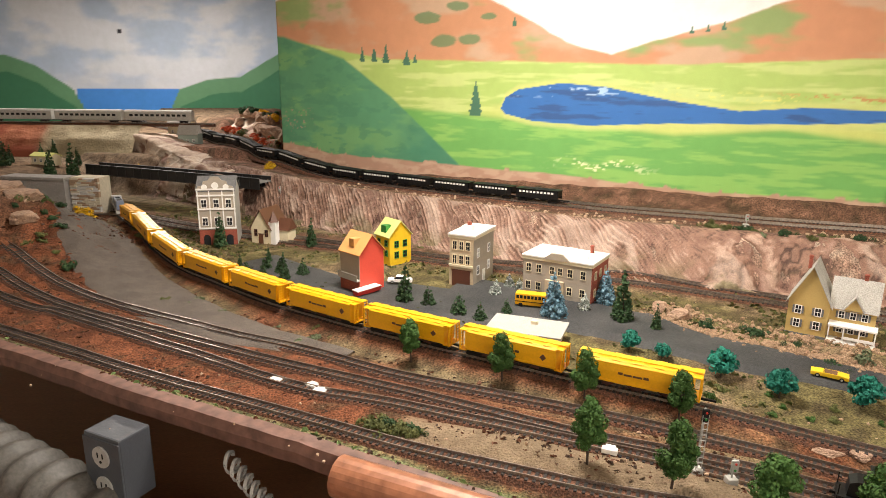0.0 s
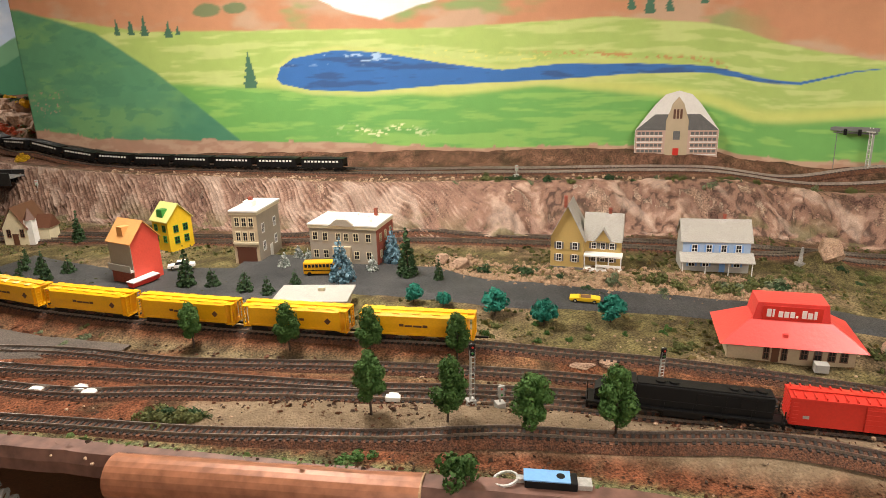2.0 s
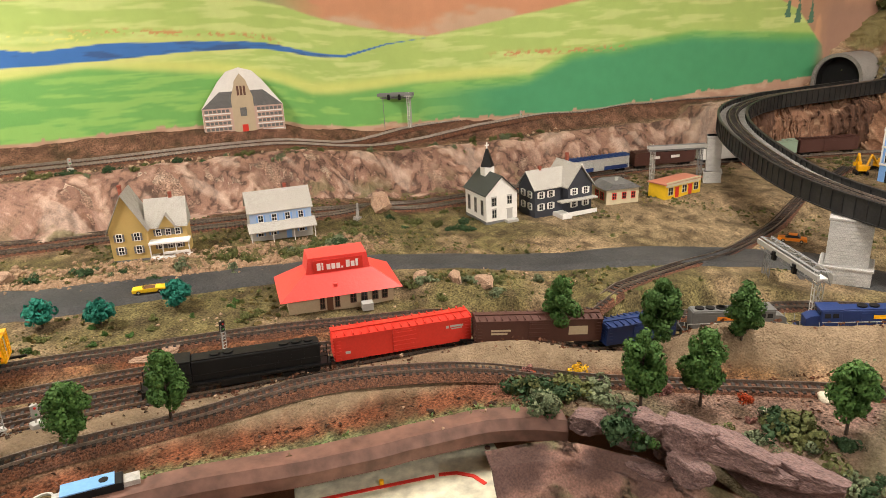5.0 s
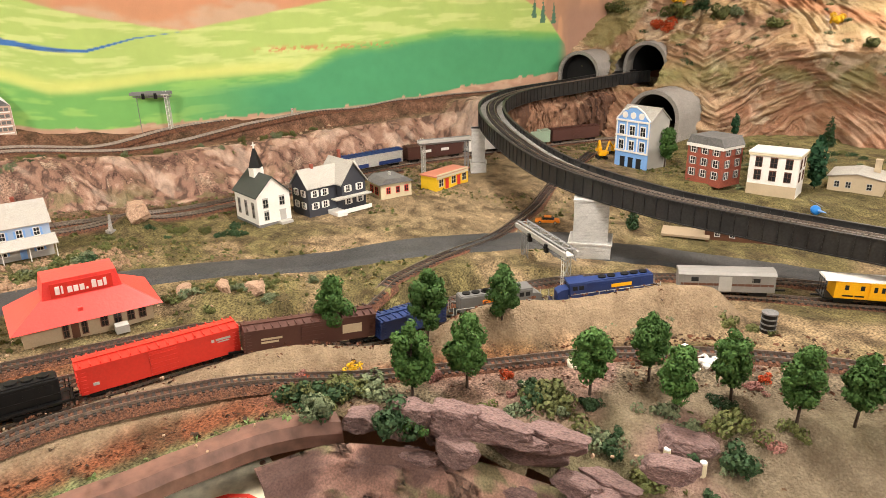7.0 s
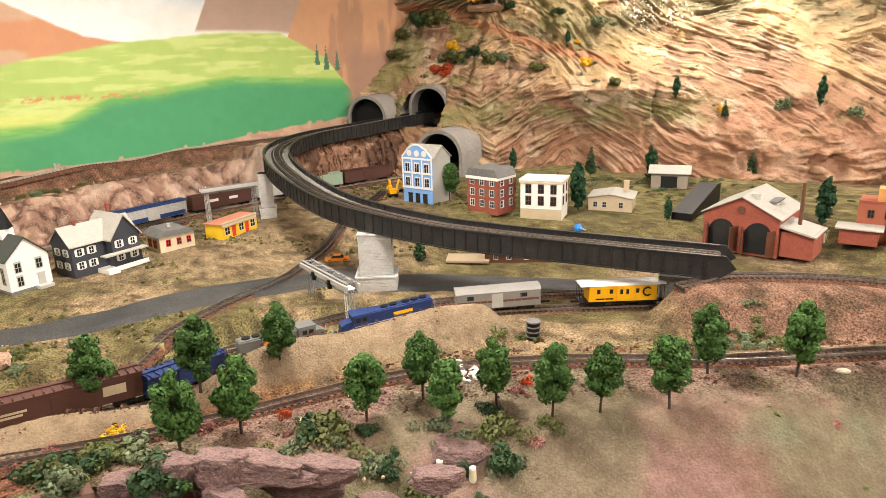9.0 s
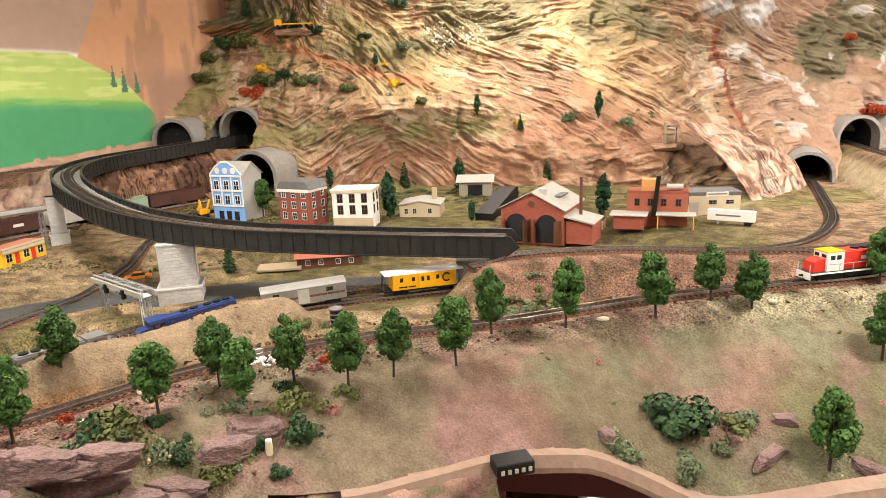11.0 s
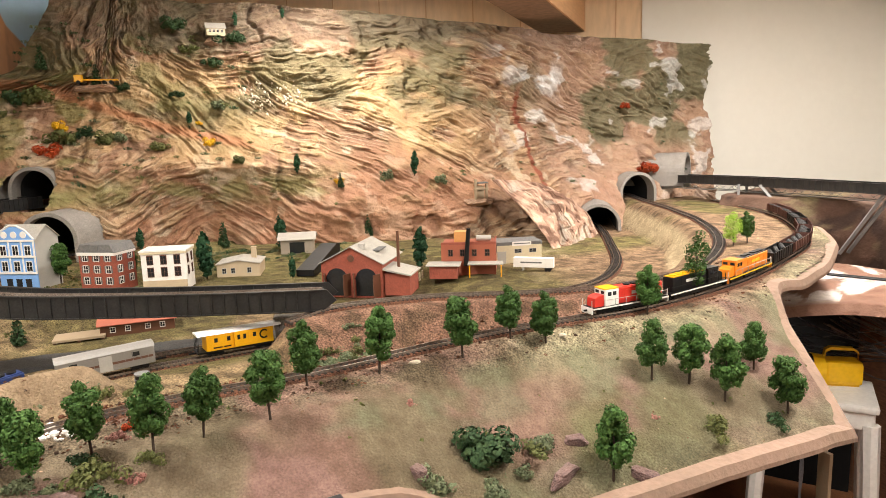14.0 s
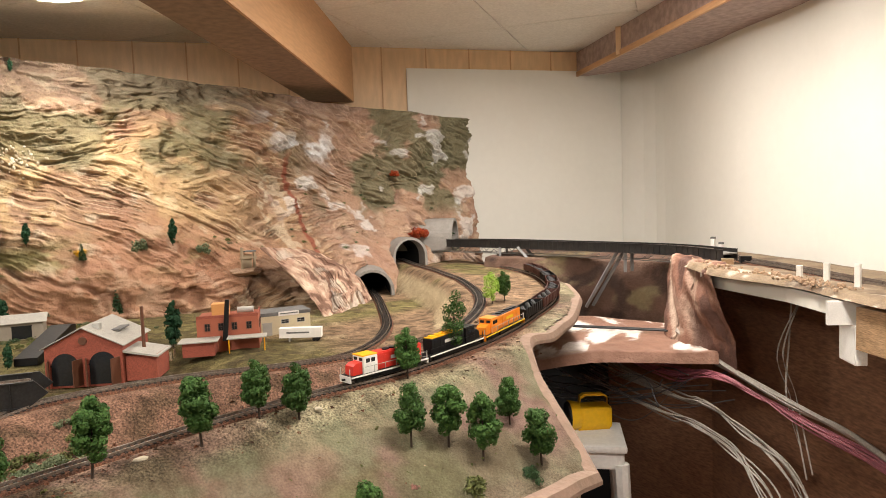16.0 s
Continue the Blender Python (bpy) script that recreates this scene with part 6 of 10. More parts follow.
def gondola(m, material, label):
    t = thing("gondola_car", m, label, "train car", "cars on the loop")
    b = box(-.064, .064, -.017, -.016, .011, .032)
    box(-.064, .064, .016, .017, .011, .032, bm=b)
    box(-.064, -.0628, -.017, .017, .011, .032, bm=b)
    box(.0628, .064, -.017, .017, .011, .032, bm=b)
    box(-.064, .064, -.017, .017, .010, .012, bm=b)
    for k in range(9):
        for s in (-1, 1):
            box(-.060 + k * .015, -.0588 + k * .015, s * .017, s * .0182, .011, .032, bm=b)
    part("body", b, material, t)
    for k in range(3):
        cyl_ = cyl((-.05 + k * .04, -.008, .022), (-.02 + k * .04, .008, .026), .006, n=9)
        part("scrap_load", cyl_, M_COAL, t)
    couplers(t, bogies(t, .045))


s7 = s0 + .360 + .168
for k in range(7):
    gondola(on_track(P_1, s7 + k * .139, .09), (M_BLACK, M_BROWNCAR, M_BROWNCAR, M_BROWNCAR, M_BLACK, M_BROWNCAR, M_BROWNCAR)[k], "black open gondola with scrap load on the curve" if k in (0, 4) else "brown open hopper car on the loop curve")

# cars in the valley
s0 = arc_at(P_B1, 1.90, 0.74)
boxcar(on_track(P_B1, s0, .14), M_SILVER, "silver and dark blue long freight car in the valley", L=.20, roof=M_BLUE, group="valley train", stripes=([(-.095, .095, .011, .022)], M_BLUE))
boxcar(on_track(P_B1, s0 + .215, .14), M_BROWNCAR, "dark brown boxcar with pale lettering bars in the valley", L=.19, group="valley train", stripes=([(-.05, .045, .026, .034)], M_WHITE))
boxcar(on_track(P_B1, s0 + .40, .10), M_WHITE, "white freight car behind the stone pier", L=.13, group="valley train")
boxcar(on_track(P_B1, s0 + .56, .10), P("pale_green_paint", (0.30, 0.40, 0.30)), "pale green boxcar below the bridge", L=.15, group="valley train")
boxcar(on_track(P_B1, s0 + .735, .12), M_BROWNCAR, "dark brown boxcar near the tunnel", L=.18, group="valley train", stripes=([(.0, .008, .025, .033)], M_WHITE))


# ---- town ----
h = House("ornate_hotel", at(-0.605, 1.815, 8), 0.097, 0.085, 0.150, M_GREY, "tall grey and white ornate hotel with a scrolled front gable", "hotel")
h.gable(0.032, M_SLATE, M_GREY, "x")
b = prism([(-.049, 0.155), (-.045, .162), (-.034, .164), (-.030, .176), (-.018, .178), (-.010, .188), (.010, .188), (.018, .178), (.030, .176), (.034, .164), (.045, .162), (.049, .155), (.049, 0), (-.049, 0)], -.0455, -.0425)
h.add("front", b, M_BUFF)
b = bmesh.new()
for x in (-.0475, -.017, .017, .0475):
    box(x - .0015, x + .0015, -.0475, -.0455, .045, .15, bm=b)
for z in (.045, .098, .135, .152):
    box(-.050, .050, -.0485, -.0455, z, z + .004, bm=b)
h.add("moulding", b, M_WHITE)
h.d = 0.092
h.windows("front", (-.032, 0, .032), (.065, .115), .013, .020, arch=2)
for x, r in ((-.028, .0075), (0, .009), (.028, .0075)):
    h.add("round_window", cyl((x, -.048, .160 + (.004 if x == 0 else 0)), (x, -.0455, .160 + (.004 if x == 0 else 0)), r, n=20), M_WHITE)
h.add("brick_base", box(-.0492, .0492, -.0468, -.042, 0, .042), M_BRICK)
for x in (-.030, 0, .030):
    h.add("arched_opening", cyl((x, -.0478, .020), (x, -.0466, .020), .009, n=16), M_GLASS)
    h.door("front", x, .018, .020, M_GLASS)

h = House("stone_chapel", at(-0.475, 1.835, -20), 0.062, 0.085, 0.045, M_CREAM, "cream stone chapel with steep brown roof", "church")
h.gable(0.048, M_BROWNTRIM, M_CREAM, "y")
h.windows("front", (-.016, .018), (.03,), .008, .018, M_BROWNTRIM)
h.door("front", 0, .014, .026)
h.add("wing", box(.03, .066, -.012, .03, 0, .036), M_CREAM)
b = prism([(-.024, .035), (.024, .035), (0, .066)], .03, .070)
bmesh.ops.transform(b, matrix=pose(0, .009, 0, 0, 0, -90) @ pose(0, 0, 0), verts=b.verts)
h.add("wing_roof", b, M_BROWNTRIM)
h.add("tower", box(.026, .046, -.042, -.022, 0, .062), M_WHITE)
h.add("tower_roof", cyl((.036, -.032, .062), (.036, -.032, .092), .016, .0005, 4), M_BROWNTRIM)

h = House("red_gable_house", at(-0.164, 1.390, -45), 0.066, 0.066, 0.090, M_PINKRED, "coral-red gabled house with a peach roof and balcony", "house")
h.gable(0.036, M_ORANGEROOF, M_PINKRED, "x")
h.add("front", box(-.0325, .0325, -.0345, -.0328, .03, .089), M_BUFF)
h.windows("front", (-.020, 0, .020), (.042, .070), .010, .016, M_CREAM)
h.add("balcony", box(-.033, .033, -.042, -.033, .030, .034), M_GREY)
h.add("rail", box(-.033, .033, -.042, -.041, .034, .044), M_GREY)
h.add("brick_base", box(-.033, .033, -.0350, -.0328, 0, .03), M_BRICK)
h.door("front", 0, .016, .024, M_BROWNTRIM)
h.add("dormer", box(-.008, .008, -.028, -.008, .100, .118), M_ORANGEROOF)

h = House("yellow_house", at(-0.110, 1.615, -50), 0.058, 0.066, 0.074, M_SUN, "bright yellow house with lime roof and green windows", "house")
h.gable(0.034, M_LIMEROOF, M_SUN, "x")
h.windows("right", (-.012, .014), (.025, .052), .011, .015, M_GREEN)
h.windows("front", (-.015, .015), (.030, .055), .010, .014, M_GREEN)
h.add("dormer", box(-.010, .010, -.030, -.012, .080, .098), M_GREEN)

h = House("fire_station", at(0.080, 1.465, -27), 0.058, 0.115, 0.116, M_BUFF, "grey-buff three-storey fire station with brown doors", "fire station")
h.flat(M_WHITE, .004, .004, M_CREAM)
h.add("front", box(-.029, .029, -.0590, -.0573, 0, .112), M_TAN)
h.d = .1185
h.windows("front", (-.016, 0, .016), (.062, .094), .009, .018, M_CREAM, arch=1)
h.door("front", 0, .044, .036, P("brown_wood_door", (0.10, 0.035, 0.02)))
h.d = .115
h.windows("right", (-.032, .028), (.035, .075), .011, .019, M_WHITE)
h.add("side_door", box(.029, .0302, -.005, .008, 0, .03), M_WHITE)
h.add("roof_hatch", box(-.012, .010, -.03, -.01, .12, .133), M_WHITE)
h.add("chimney", box(-.004, .004, -.02, -.012, .133, .140), M_BRICK)
h.add("balcony", box(-.029, .029, -.062, -.058, .045, .050), M_CREAM)

h = House("school_building", at(0.275, 1.359, -32.5), 0.152, 0.100, 0.088, M_BUFF, "buff two-storey school with white flat roof", "school")
h.flat(M_WHITE, .003, .0035, M_CREAM)
h.add("brick_side", box(.0755, .0772, -.050, .050, 0, .086), M_BRICK)
h.w = .1545
h.windows("right", (-.03, 0, .03), (.025, .062), .009, .015, M_CREAM)
h.w = .152
h.windows("front", (-.063, -.040, .030, .058), (.025, .064), .010, .016, M_CREAM)
h.windows("front", (-.010, .008), (.064,), .009, .015, M_CREAM)
h.add("pediment", prism([(-.030, .088), (.030, .088), (.012, .102), (-.012, .102)], -.054, -.048), M_BUFF)
h.add("porch", box(-.022, .018, -.058, -.050, 0, .044), M_TAN)
h.door("front", 0, .012, .03, M_GLASS)
for x, y in ((-.02, 0), (.03, .015), (.05, -.02), (0, .03)):
    h.add("roof_vent", box(x - .006, x + .006, y - .004, y + .004, .0915, .097), M_WHITE)
h.chimney(.045, .035, .09, .108)

h = House("grey_flat_shop", at(0.160, 1.105, -21), 0.120, 0.068, 0.024, M_TAN, "low shop with a wide pale grey flat roof", "shop")
h.flat(M_GREYROOF, .008, .003)
h.add("roof_unit", box(.005, .016, .008, .018, .027, .033), M_CREAM)
h.windows("front", (-.04, -.015, .01, .035), (.012,), .014, .012)

H0 = at(0.690, 1.150, -36)
h = House("yellow_farmhouse", H0, 0.066, 0.078, 0.068, M_MUSTARD, "mustard-yellow farmhouse with grey roof and white porch", "house", M_SLATE)
h.gable(0.064, M_GREYROOF, M_MUSTARD, "y", over=.005)
h.windows("front", (-.016, .016), (.024, .050), .009, .014, M_WHITE, M_SLATE)
h.windows("left", (-.018, .018), (.024, .050), .009, .014, M_WHITE, M_SLATE)
h.add("wing", box(.033, .105, -.022, .030, -.004, .060), M_MUSTARD)
b = prism([(-.031, .059), (.031, .059), (0, .112)], .030, .108)
bmesh.ops.transform(b, matrix=pose(0, .004, 0, 0, 0, -90), verts=b.verts)
h.add("wing_roof", b, M_GREYROOF)
h.add("dormer", prism([(.055, .060), (.085, .060), (.070, .084)], -.028, .0), M_MUSTARD)
h.add("dormer_roof", prism([(.052, .060), (.070, .0865), (.088, .060), (.086, .0585), (.070, .084), (.054, .0585)], -.031, .0), M_GREYROOF)
h.add("porch_roof", box(.035, .110, -.050, -.020, .033, .036), M_WHITE)
h.add("porch_floor", box(.035, .110, -.050, -.020, 0, .006), M_WHITE)
for x in (.037, .060, .084, .108):
    h.add("porch_post", cyl((x, -.048, .006), (x, -.048, .033), .0012, n=6), M_WHITE)
h.add("porch_rail", box(.060, .109, -.0485, -.0475, .012, .017), M_WHITE)
h.d = .044
h.windows("front", (.052, .070, .088), (.022, .049), .008, .012, M_WHITE, M_SLATE)
h.chimney(-.012, .02, .115, .140)
h.chimney(.080, .006, .105, .122)

h = House("blue_white_house", at(0.946, 1.028, -28.5), 0.130, 0.066, 0.066, M_GREY, "white house with pale blue shutters and grey roof", "house")
h.gable(0.034, M_GREYROOF, M_GREY, "x", over=.004)
h.add("front_siding", box(-.0645, .0645, -.0348, -.0330, .034, .066), M_PALEBLUE)
h.d = .0695
h.windows("front", (-.042, -.014, .014, .042), (.050,), .009, .014, M_WHITE, M_SKYBLUE)
h.d = .066
h.windows("front", (-.045, -.018, .042), (.018,), .010, .013, M_WHITE, M_SKYBLUE)
h.door("front", .014, .011, .024, M_SKYBLUE)
b = prism([(-.034, .042), (-.058, .028), (-.058, .0262), (-.034, .0395)], -.071, .071)
bmesh.ops.transform(b, matrix=pose(0, 0, 0, 0, 0, 90), verts=b.verts)
for v in b.verts:
    v.co.y = -abs(v.co.y)
h.add("porch_roof", b, M_GREYROOF)
for x in (-.066, -.022, .022, .066):
    h.add("porch_post", cyl((x, -.055, 0), (x, -.055, .028), .001, n=6), M_WHITE)
h.chimney(.02, .012, .092, .110)

h = House("white_church", at(1.417, 0.765, -27), 0.080, 0.105, 0.068, M_WHITE, "white clapboard church with a dark green roof and black spire", "church", M_SLATE)
h.gable(0.038, P("dark_green_roof", (0.045, 0.052, 0.045), rough=.8), M_WHITE, "y", over=.004)
h.windows("front", (-.020, .020), (.050,), .011, .018, M_GREY, arch=2)
h.windows("front", (-.020,), (.022,), .010, .018, M_GREY, arch=2)
h.door("front", .020, .014, .028, M_GREY)
h.windows("left", (-.033, 0, .033), (.035,), .010, .034, M_GREY)
h.add("steps", box(.006, .034, -.070, -.053, 0, .006), M_GREY)
h.add("steeple", box(-.012, .012, .002, .026, .07, .118), M_WHITE)
h.add("spire", cyl((0, .014, .118), (0, .014, .160), .018, .003, 4), M_BLACK)
h.add("cross", box(-.0012, .0012, .013, .015, .160, .174), M_WHITE)
h.add("cross_arm", box(-.005, .005, .013, .015, .166, .1685), M_WHITE)

H0 = at(1.535, 0.665, -27)
h = House("charcoal_farmhouse", H0, 0.150, 0.070, 0.068, M_DARKSIDE, "charcoal house with white windows and pale grey roofs", "house")
h.gable(0.034, M_GREYROOF, M_DARKSIDE, "x", over=.004)
h.add("wing", box(.000, .066, -.058, -.030, -.004, .070), M_DARKSIDE)
b = prism([(-.0, .068), (.066, .068), (.033, .112)], -.058, .036)
h.add("wing_gable", b, M_DARKSIDE)
for s in (-1, 1):
    h.add("roof", prism([(.033, .1135), (.033 + s * .038, .064), (.033 + s * .038, .067), (.033, .1165)], -.063, .040), M_GREYROOF)
h.windows("front", (-.058, -.032), (.024, .052), .010, .014, M_WHITE, M_WHITE)
h.d = .117
h.windows("front", (.016, .048), (.026, .055), .010, .014, M_WHITE, M_WHITE)
h.d = .070
h.windows("left", (-.015, .015), (.024, .052), .010, .014, M_WHITE, M_WHITE)
h.add("porch_roof", box(-.028, .072, -.075, -.055, .036, .039), M_GREYROOF)
h.add("porch", box(-.026, .000, -.076, -.035, -.004, .008), M_WHITE)
h.add("porch_rail", box(-.026, .070, -.0745, -.0735, .002, .012), M_WHITE)
h.chimney(-.04, 0, .09, .112)
h.chimney(.055, .028, .09, .128)

h = House("small_shop", at(1.688, 0.578, -38), 0.085, 0.070, 0.038, M_CREAM, "small cream shop with red shutters and a grey hipped roof", "shop")
b = prism([(-.048, .037), (.048, .037), (.026, .050), (-.026, .050)], -.040, .040)
h.add("roof", b, M_SLATE)
h.windows("front", (-.022, .004, .028), (.020,), .009, .014, M_RED)
h.windows("left", (-.015, .012), (.018,), .016, .018, M_RED)
h.add("vent", cyl((0, 0, .05), (0, 0, .058), .004, n=10), M_GREY)

h = House("yellow_station", at(1.815, 0.478, -20), 0.130, 0.052, 0.036, M_SUN, "long yellow shop with a coral roof and red doors", "shop")
h.flat(P("coral_pink_roof", (0.55, 0.20, 0.13)), .003, .003)
h.add("parapet", box(-.062, .062, -.029, -.026, .030, .042), M_CREAM)
h.windows("front", (-.045, .005, .048), (.018,), .016, .018, M_CREAM)
h.door("front", -.022, .012, .024, M_RED)
h.door("front", .026, .012, .024, M_RED)

h = House("diner", at(0.790, 0.676, -34, 0, 1.12), 0.170, 0.085, 0.030, M_TAN, "tan diner with a bright coral-red hipped roof", "restaurant")
b = bmesh.new()
lo = [b.verts.new(v) for v in ((-.098, -.054, .028), (.098, -.054, .028), (.098, .054, .028), (-.098, .054, .028))]
hi = [b.verts.new(v) for v in ((-.050, -.018, .060), (.050, -.018, .060), (.050, .018, .060), (-.050, .018, .060))]
for k in range(4):
    b.faces.new((lo[k], lo[(k + 1) % 4], hi[(k + 1) % 4], hi[k]))
b.faces.new(hi)
b.faces.new(lo[::-1])
bmesh.ops.recalc_face_normals(b, faces=b.faces[:])
h.add("roof", b, M_PIZZAROOF)
h.add("roof_sign", prism([(-.053, .050), (.053, .050), (.047, .084), (-.047, .084)], -.022, .022), M_PIZZAROOF)
h.add("sign_panel", box(-.040, .040, -.0232, -.0222, .058, .079), M_RED)
b = bmesh.new()
for k, (w_, z_) in enumerate(((.006, .012), (.0025, .012), (.006, .009), (.006, .009), (.006, .009), (.003, .003), (.006, .012), (.006, .009), (.004, .012))):
    x = -.034 + k * .0078
    box(x, x + w_, -.0240, -.0230, .0625, .0625 + z_, bm=b)
h.add("sign_lettering", b, M_WHITE, "white lettering drawn as plain bars")
h.windows("front", (.018, .036, .054, .070), (.016,), .008, .016, M_BROWNTRIM)
h.door("front", -.020, .010, .024, M_BROWNTRIM)
h.windows("front", (-.032, -.008), (.014,), .006, .020, M_BROWNTRIM)
h.windows("right", (-.02, .005, .028), (.016,), .010, .016, M_BROWNTRIM)
h.add("roof_vent", box(-.012, -.006, -.042, -.036, .036, .044), M_PIZZAROOF)
h.add("mail_box", box(.028, .046, -.066, -.052, 0, .012), M_GREY)

h = House("blue_gable_house", at(2.178, 0.012, -123), 0.112, 0.085, 0.132, M_GREY, "sky-blue and white ornate townhouse with a scrolled gable", "townhouse")
h.gable(0.034, M_GREYROOF, M_GREY, "x")
h.add("front", prism([(-.056, 0), (-.056, .135), (-.050, .140), (-.040, .143), (-.034, .158), (-.020, .160), (-.010, .170), (.010, .170), (.020, .160), (.034, .158), (.040, .143), (.050, .140), (.056, .135), (.056, 0)], -.0455, -.0425), M_SKYBLUE)
b = bmesh.new()
for x in (-.0545, -.019, .019, .0545):
    box(x - .002, x + .002, -.047, -.0455, .045, .132, bm=b)
for z in (.042, .086, .128):
    box(-.057, .057, -.048, -.0455, z, z + .005, bm=b)
for x0, z0, x1, z1 in ((-.056, .135, -.034, .158), (-.034, .158, -.010, .170), (-.010, .170, .010, .170), (.010, .170, .034, .158), (.034, .158, .056, .135)):
    cyl((x0, -.0455, z0), (x1, -.0455, z1), .0026, n=6, bm=b)
h.add("moulding", b, M_WHITE)
h.d = .0915
h.windows("front", (-.036, 0, .036), (.062, .104), .016, .024, M_WHITE, arch=2)
for x in (-.028, 0, .028):
    h.add("round_window", cyl((x, -.047, .146), (x, -.0455, .146), .009, n=20), M_WHITE)
    h.door("front", x, .016, .026, M_GLASS)

h = House("brick_rowhouse", at(2.045, -0.180, -127), 0.105, 0.080, 0.098, M_BRICK, "red brick rowhouse with grey shutters and slate mansard roof", "townhouse")
h.add("mansard", prism([(-.056, .098), (.056, .098), (.044, .120), (-.044, .120)], -.042, .042), M_SLATE)
h.add("cornice", box(-.0545, .0545, -.044, .042, .091, .099), M_WHITE)
h.windows("front", (-.034, 0, .034), (.025, .055, .085), .013, .018, M_WHITE, M_SLATE)
h.windows("right", (-.02, .02), (.025, .055, .085), .012, .018, M_WHITE, M_SLATE)
h.add("dormer", box(-.010, .010, -.044, -.02, .100, .118), M_SLATE)

h = House("white_block", at(2.012, -0.325, -107), 0.112, 0.080, 0.104, M_WHITE, "white three-storey block with brown window trim", "apartment block")
h.flat(M_WHITE, .004, .004, M_CREAM)
h.windows("front", (-.034, 0, .034), (.050, .082), .014, .022, M_BROWNTRIM, arch=1)
h.windows("right", (-.02, .02), (.050, .082), .012, .022, M_BROWNTRIM)
h.add("shopfront", box(-.056, .056, -.0412, -.039, 0, .028), M_TAN)
h.windows("front", (-.030, 0, .030), (.016,), .020, .018, M_TAN)

h = House("tan_depot", at(2.112, -0.525, -107), 0.120, 0.105, 0.036, M_TAN, "low tan depot with a grey lean-to roof", "depot")
h.gable(0.010, M_GREYROOF, M_TAN, "y", over=.004)
h.windows("front", (-.04, -.015, .03), (.018,), .010, .014, M_GREY)
h.chimney(.035, .02, .03, .075, .014, M_TAN)
h = House("platform_shed", at(2.405, -0.755, -107), 0.110, 0.080, 0.050, M_BUFF, "open weathered shed with a pale curved roof", "shed")
h.gable(0.016, M_GREYROOF, M_BUFF, "x", over=.010)
h.door("front", 0, .05, .036, M_GLASS)
part("coal_ramp", prism([(-.13, .0), (.13, .0), (.13, .055), (.10, .058), (-.13, .018)], -.026, .026), M_BLACK, tagged(new("coal_ramp"), "long black sloping coal ramp beside the engine shed", "ramp")).parent.matrix_world = at(2.06, -0.745, -32)

h = House("engine_shed", at(1.806, -0.800, -126, 0, 1.28), 0.128, 0.135, 0.066, M_BRICK, "red brick engine shed with two arched doors and pale roof", "engine shed")
h.gable(0.032, M_GREYROOF, M_BRICK, "y", over=.005)
for x in (-.031, .031):
    h.add("arched_opening", cyl((x, -.0690, .034), (x, -.0674, .034), .022, n=24), M_GLASS)
    h.door("front", x, .044, .034, M_GLASS)
    for s in (-1, 1):
        d_ = box(-.011, .011, -.001, .001, 0, .046)
        o = h.add("door_leaf", d_, M_BROWNTRIM)
        o.matrix_local = pose(x + s * .024, -.077, 0, 0, 0, s * 70)
h.add("rose_window", cyl((0, -.069, .076), (0, -.0674, .076), .007, n=16), M_BROWNTRIM)
h.add("skylight", box(.022, .045, -.02, .03, .083, .0855), M_SLATE).rotation_euler = (0, 0.0, 0)
h.add("roof_vent", box(.008, .020, -.045, -.033, .085, .102), M_GREY)
h.add("annex", box(.066, .118, -.060, .010, 0, .044), M_BRICK)
h.add("annex_roof", prism([(.062, .052), (.122, .040), (.122, .043), (.062, .056)], -.066, .016), M_GREYROOF)
h.add("chimney_pipe", cyl((.085, -.02, .04), (.085, -.02, .125), .0035, .003, 8), M_BROWNTRIM)
h.w = .236
h.windows("right", (.02, .045), (.022,), .008, .014, M_CREAM)

h = House("brick_factory", at(1.772, -1.106, -120) @ Matrix.Diagonal((1.36, 1.15, .86, 1)), 0.110, 0.095, 0.096, P("warm_red_brick", (0.34, 0.10, 0.055), rough=.8), "red brick factory with tall stack and roof tank", "factory")
h.add("parapet", box(-.055, .055, -.0478, -.0445, .096, .104), M_BRICK)
h.add("parapet", box(.052, .0553, -.047, .0475, .096, .104), M_BRICK)
h.windows("front", (-.036, -.012, .012, .038), (.070,), .008, .020, M_BROWNTRIM)
h.windows("right", (-.03, -.005, .02), (.070,), .008, .020, M_BROWNTRIM)
h.add("roof_tower", box(-.030, .000, -.02, .015, .096, .132), M_ORANGEROOF)
h.add("chimney_pipe", cyl((-.005, -.056, .03), (.002, -.056, .150), .005, .004, 10), M_BLACK)
h.add("tank", cyl((.015, .0, .108), (.045, .0, .108), .009, n=14), M_GREY)
h.add("front_shed", box(-.075, -.020, -.098, -.048, 0, .040), M_BRICK)
h.add("shed_roof", box(-.082, -.014, -.104, -.046, .040, .043), M_GREYROOF)
h.add("loading_roof", box(.000, .070, -.090, -.048, .040, .043), M_GREYROOF)
for x in (.004, .066):
    h.add("post", cyl((x, -.088, 0), (x, -.088, .04), .0012, n=6), M_YELLOW)
h = House("warehouse", at(1.838, -1.290, -105), 0.145, 0.085, 0.060, M_CREAM, "cream warehouse with a flat dark roof and sign bar", "warehouse")
h.flat(M_SLATE, .002, .004, M_SLATE)
h.add("sign_board", box(-.018, .040, -.0450, -.0430, .052, .064), M_WHITE)
bars(h.t, [(-.014, .036, .057, .060)], -.0455, M_SLATE)
h.door("front", -.05, .026, .034, M_GREY)
h.windows("front", (.0, .045), (.036,), .020, .010, M_GREY)


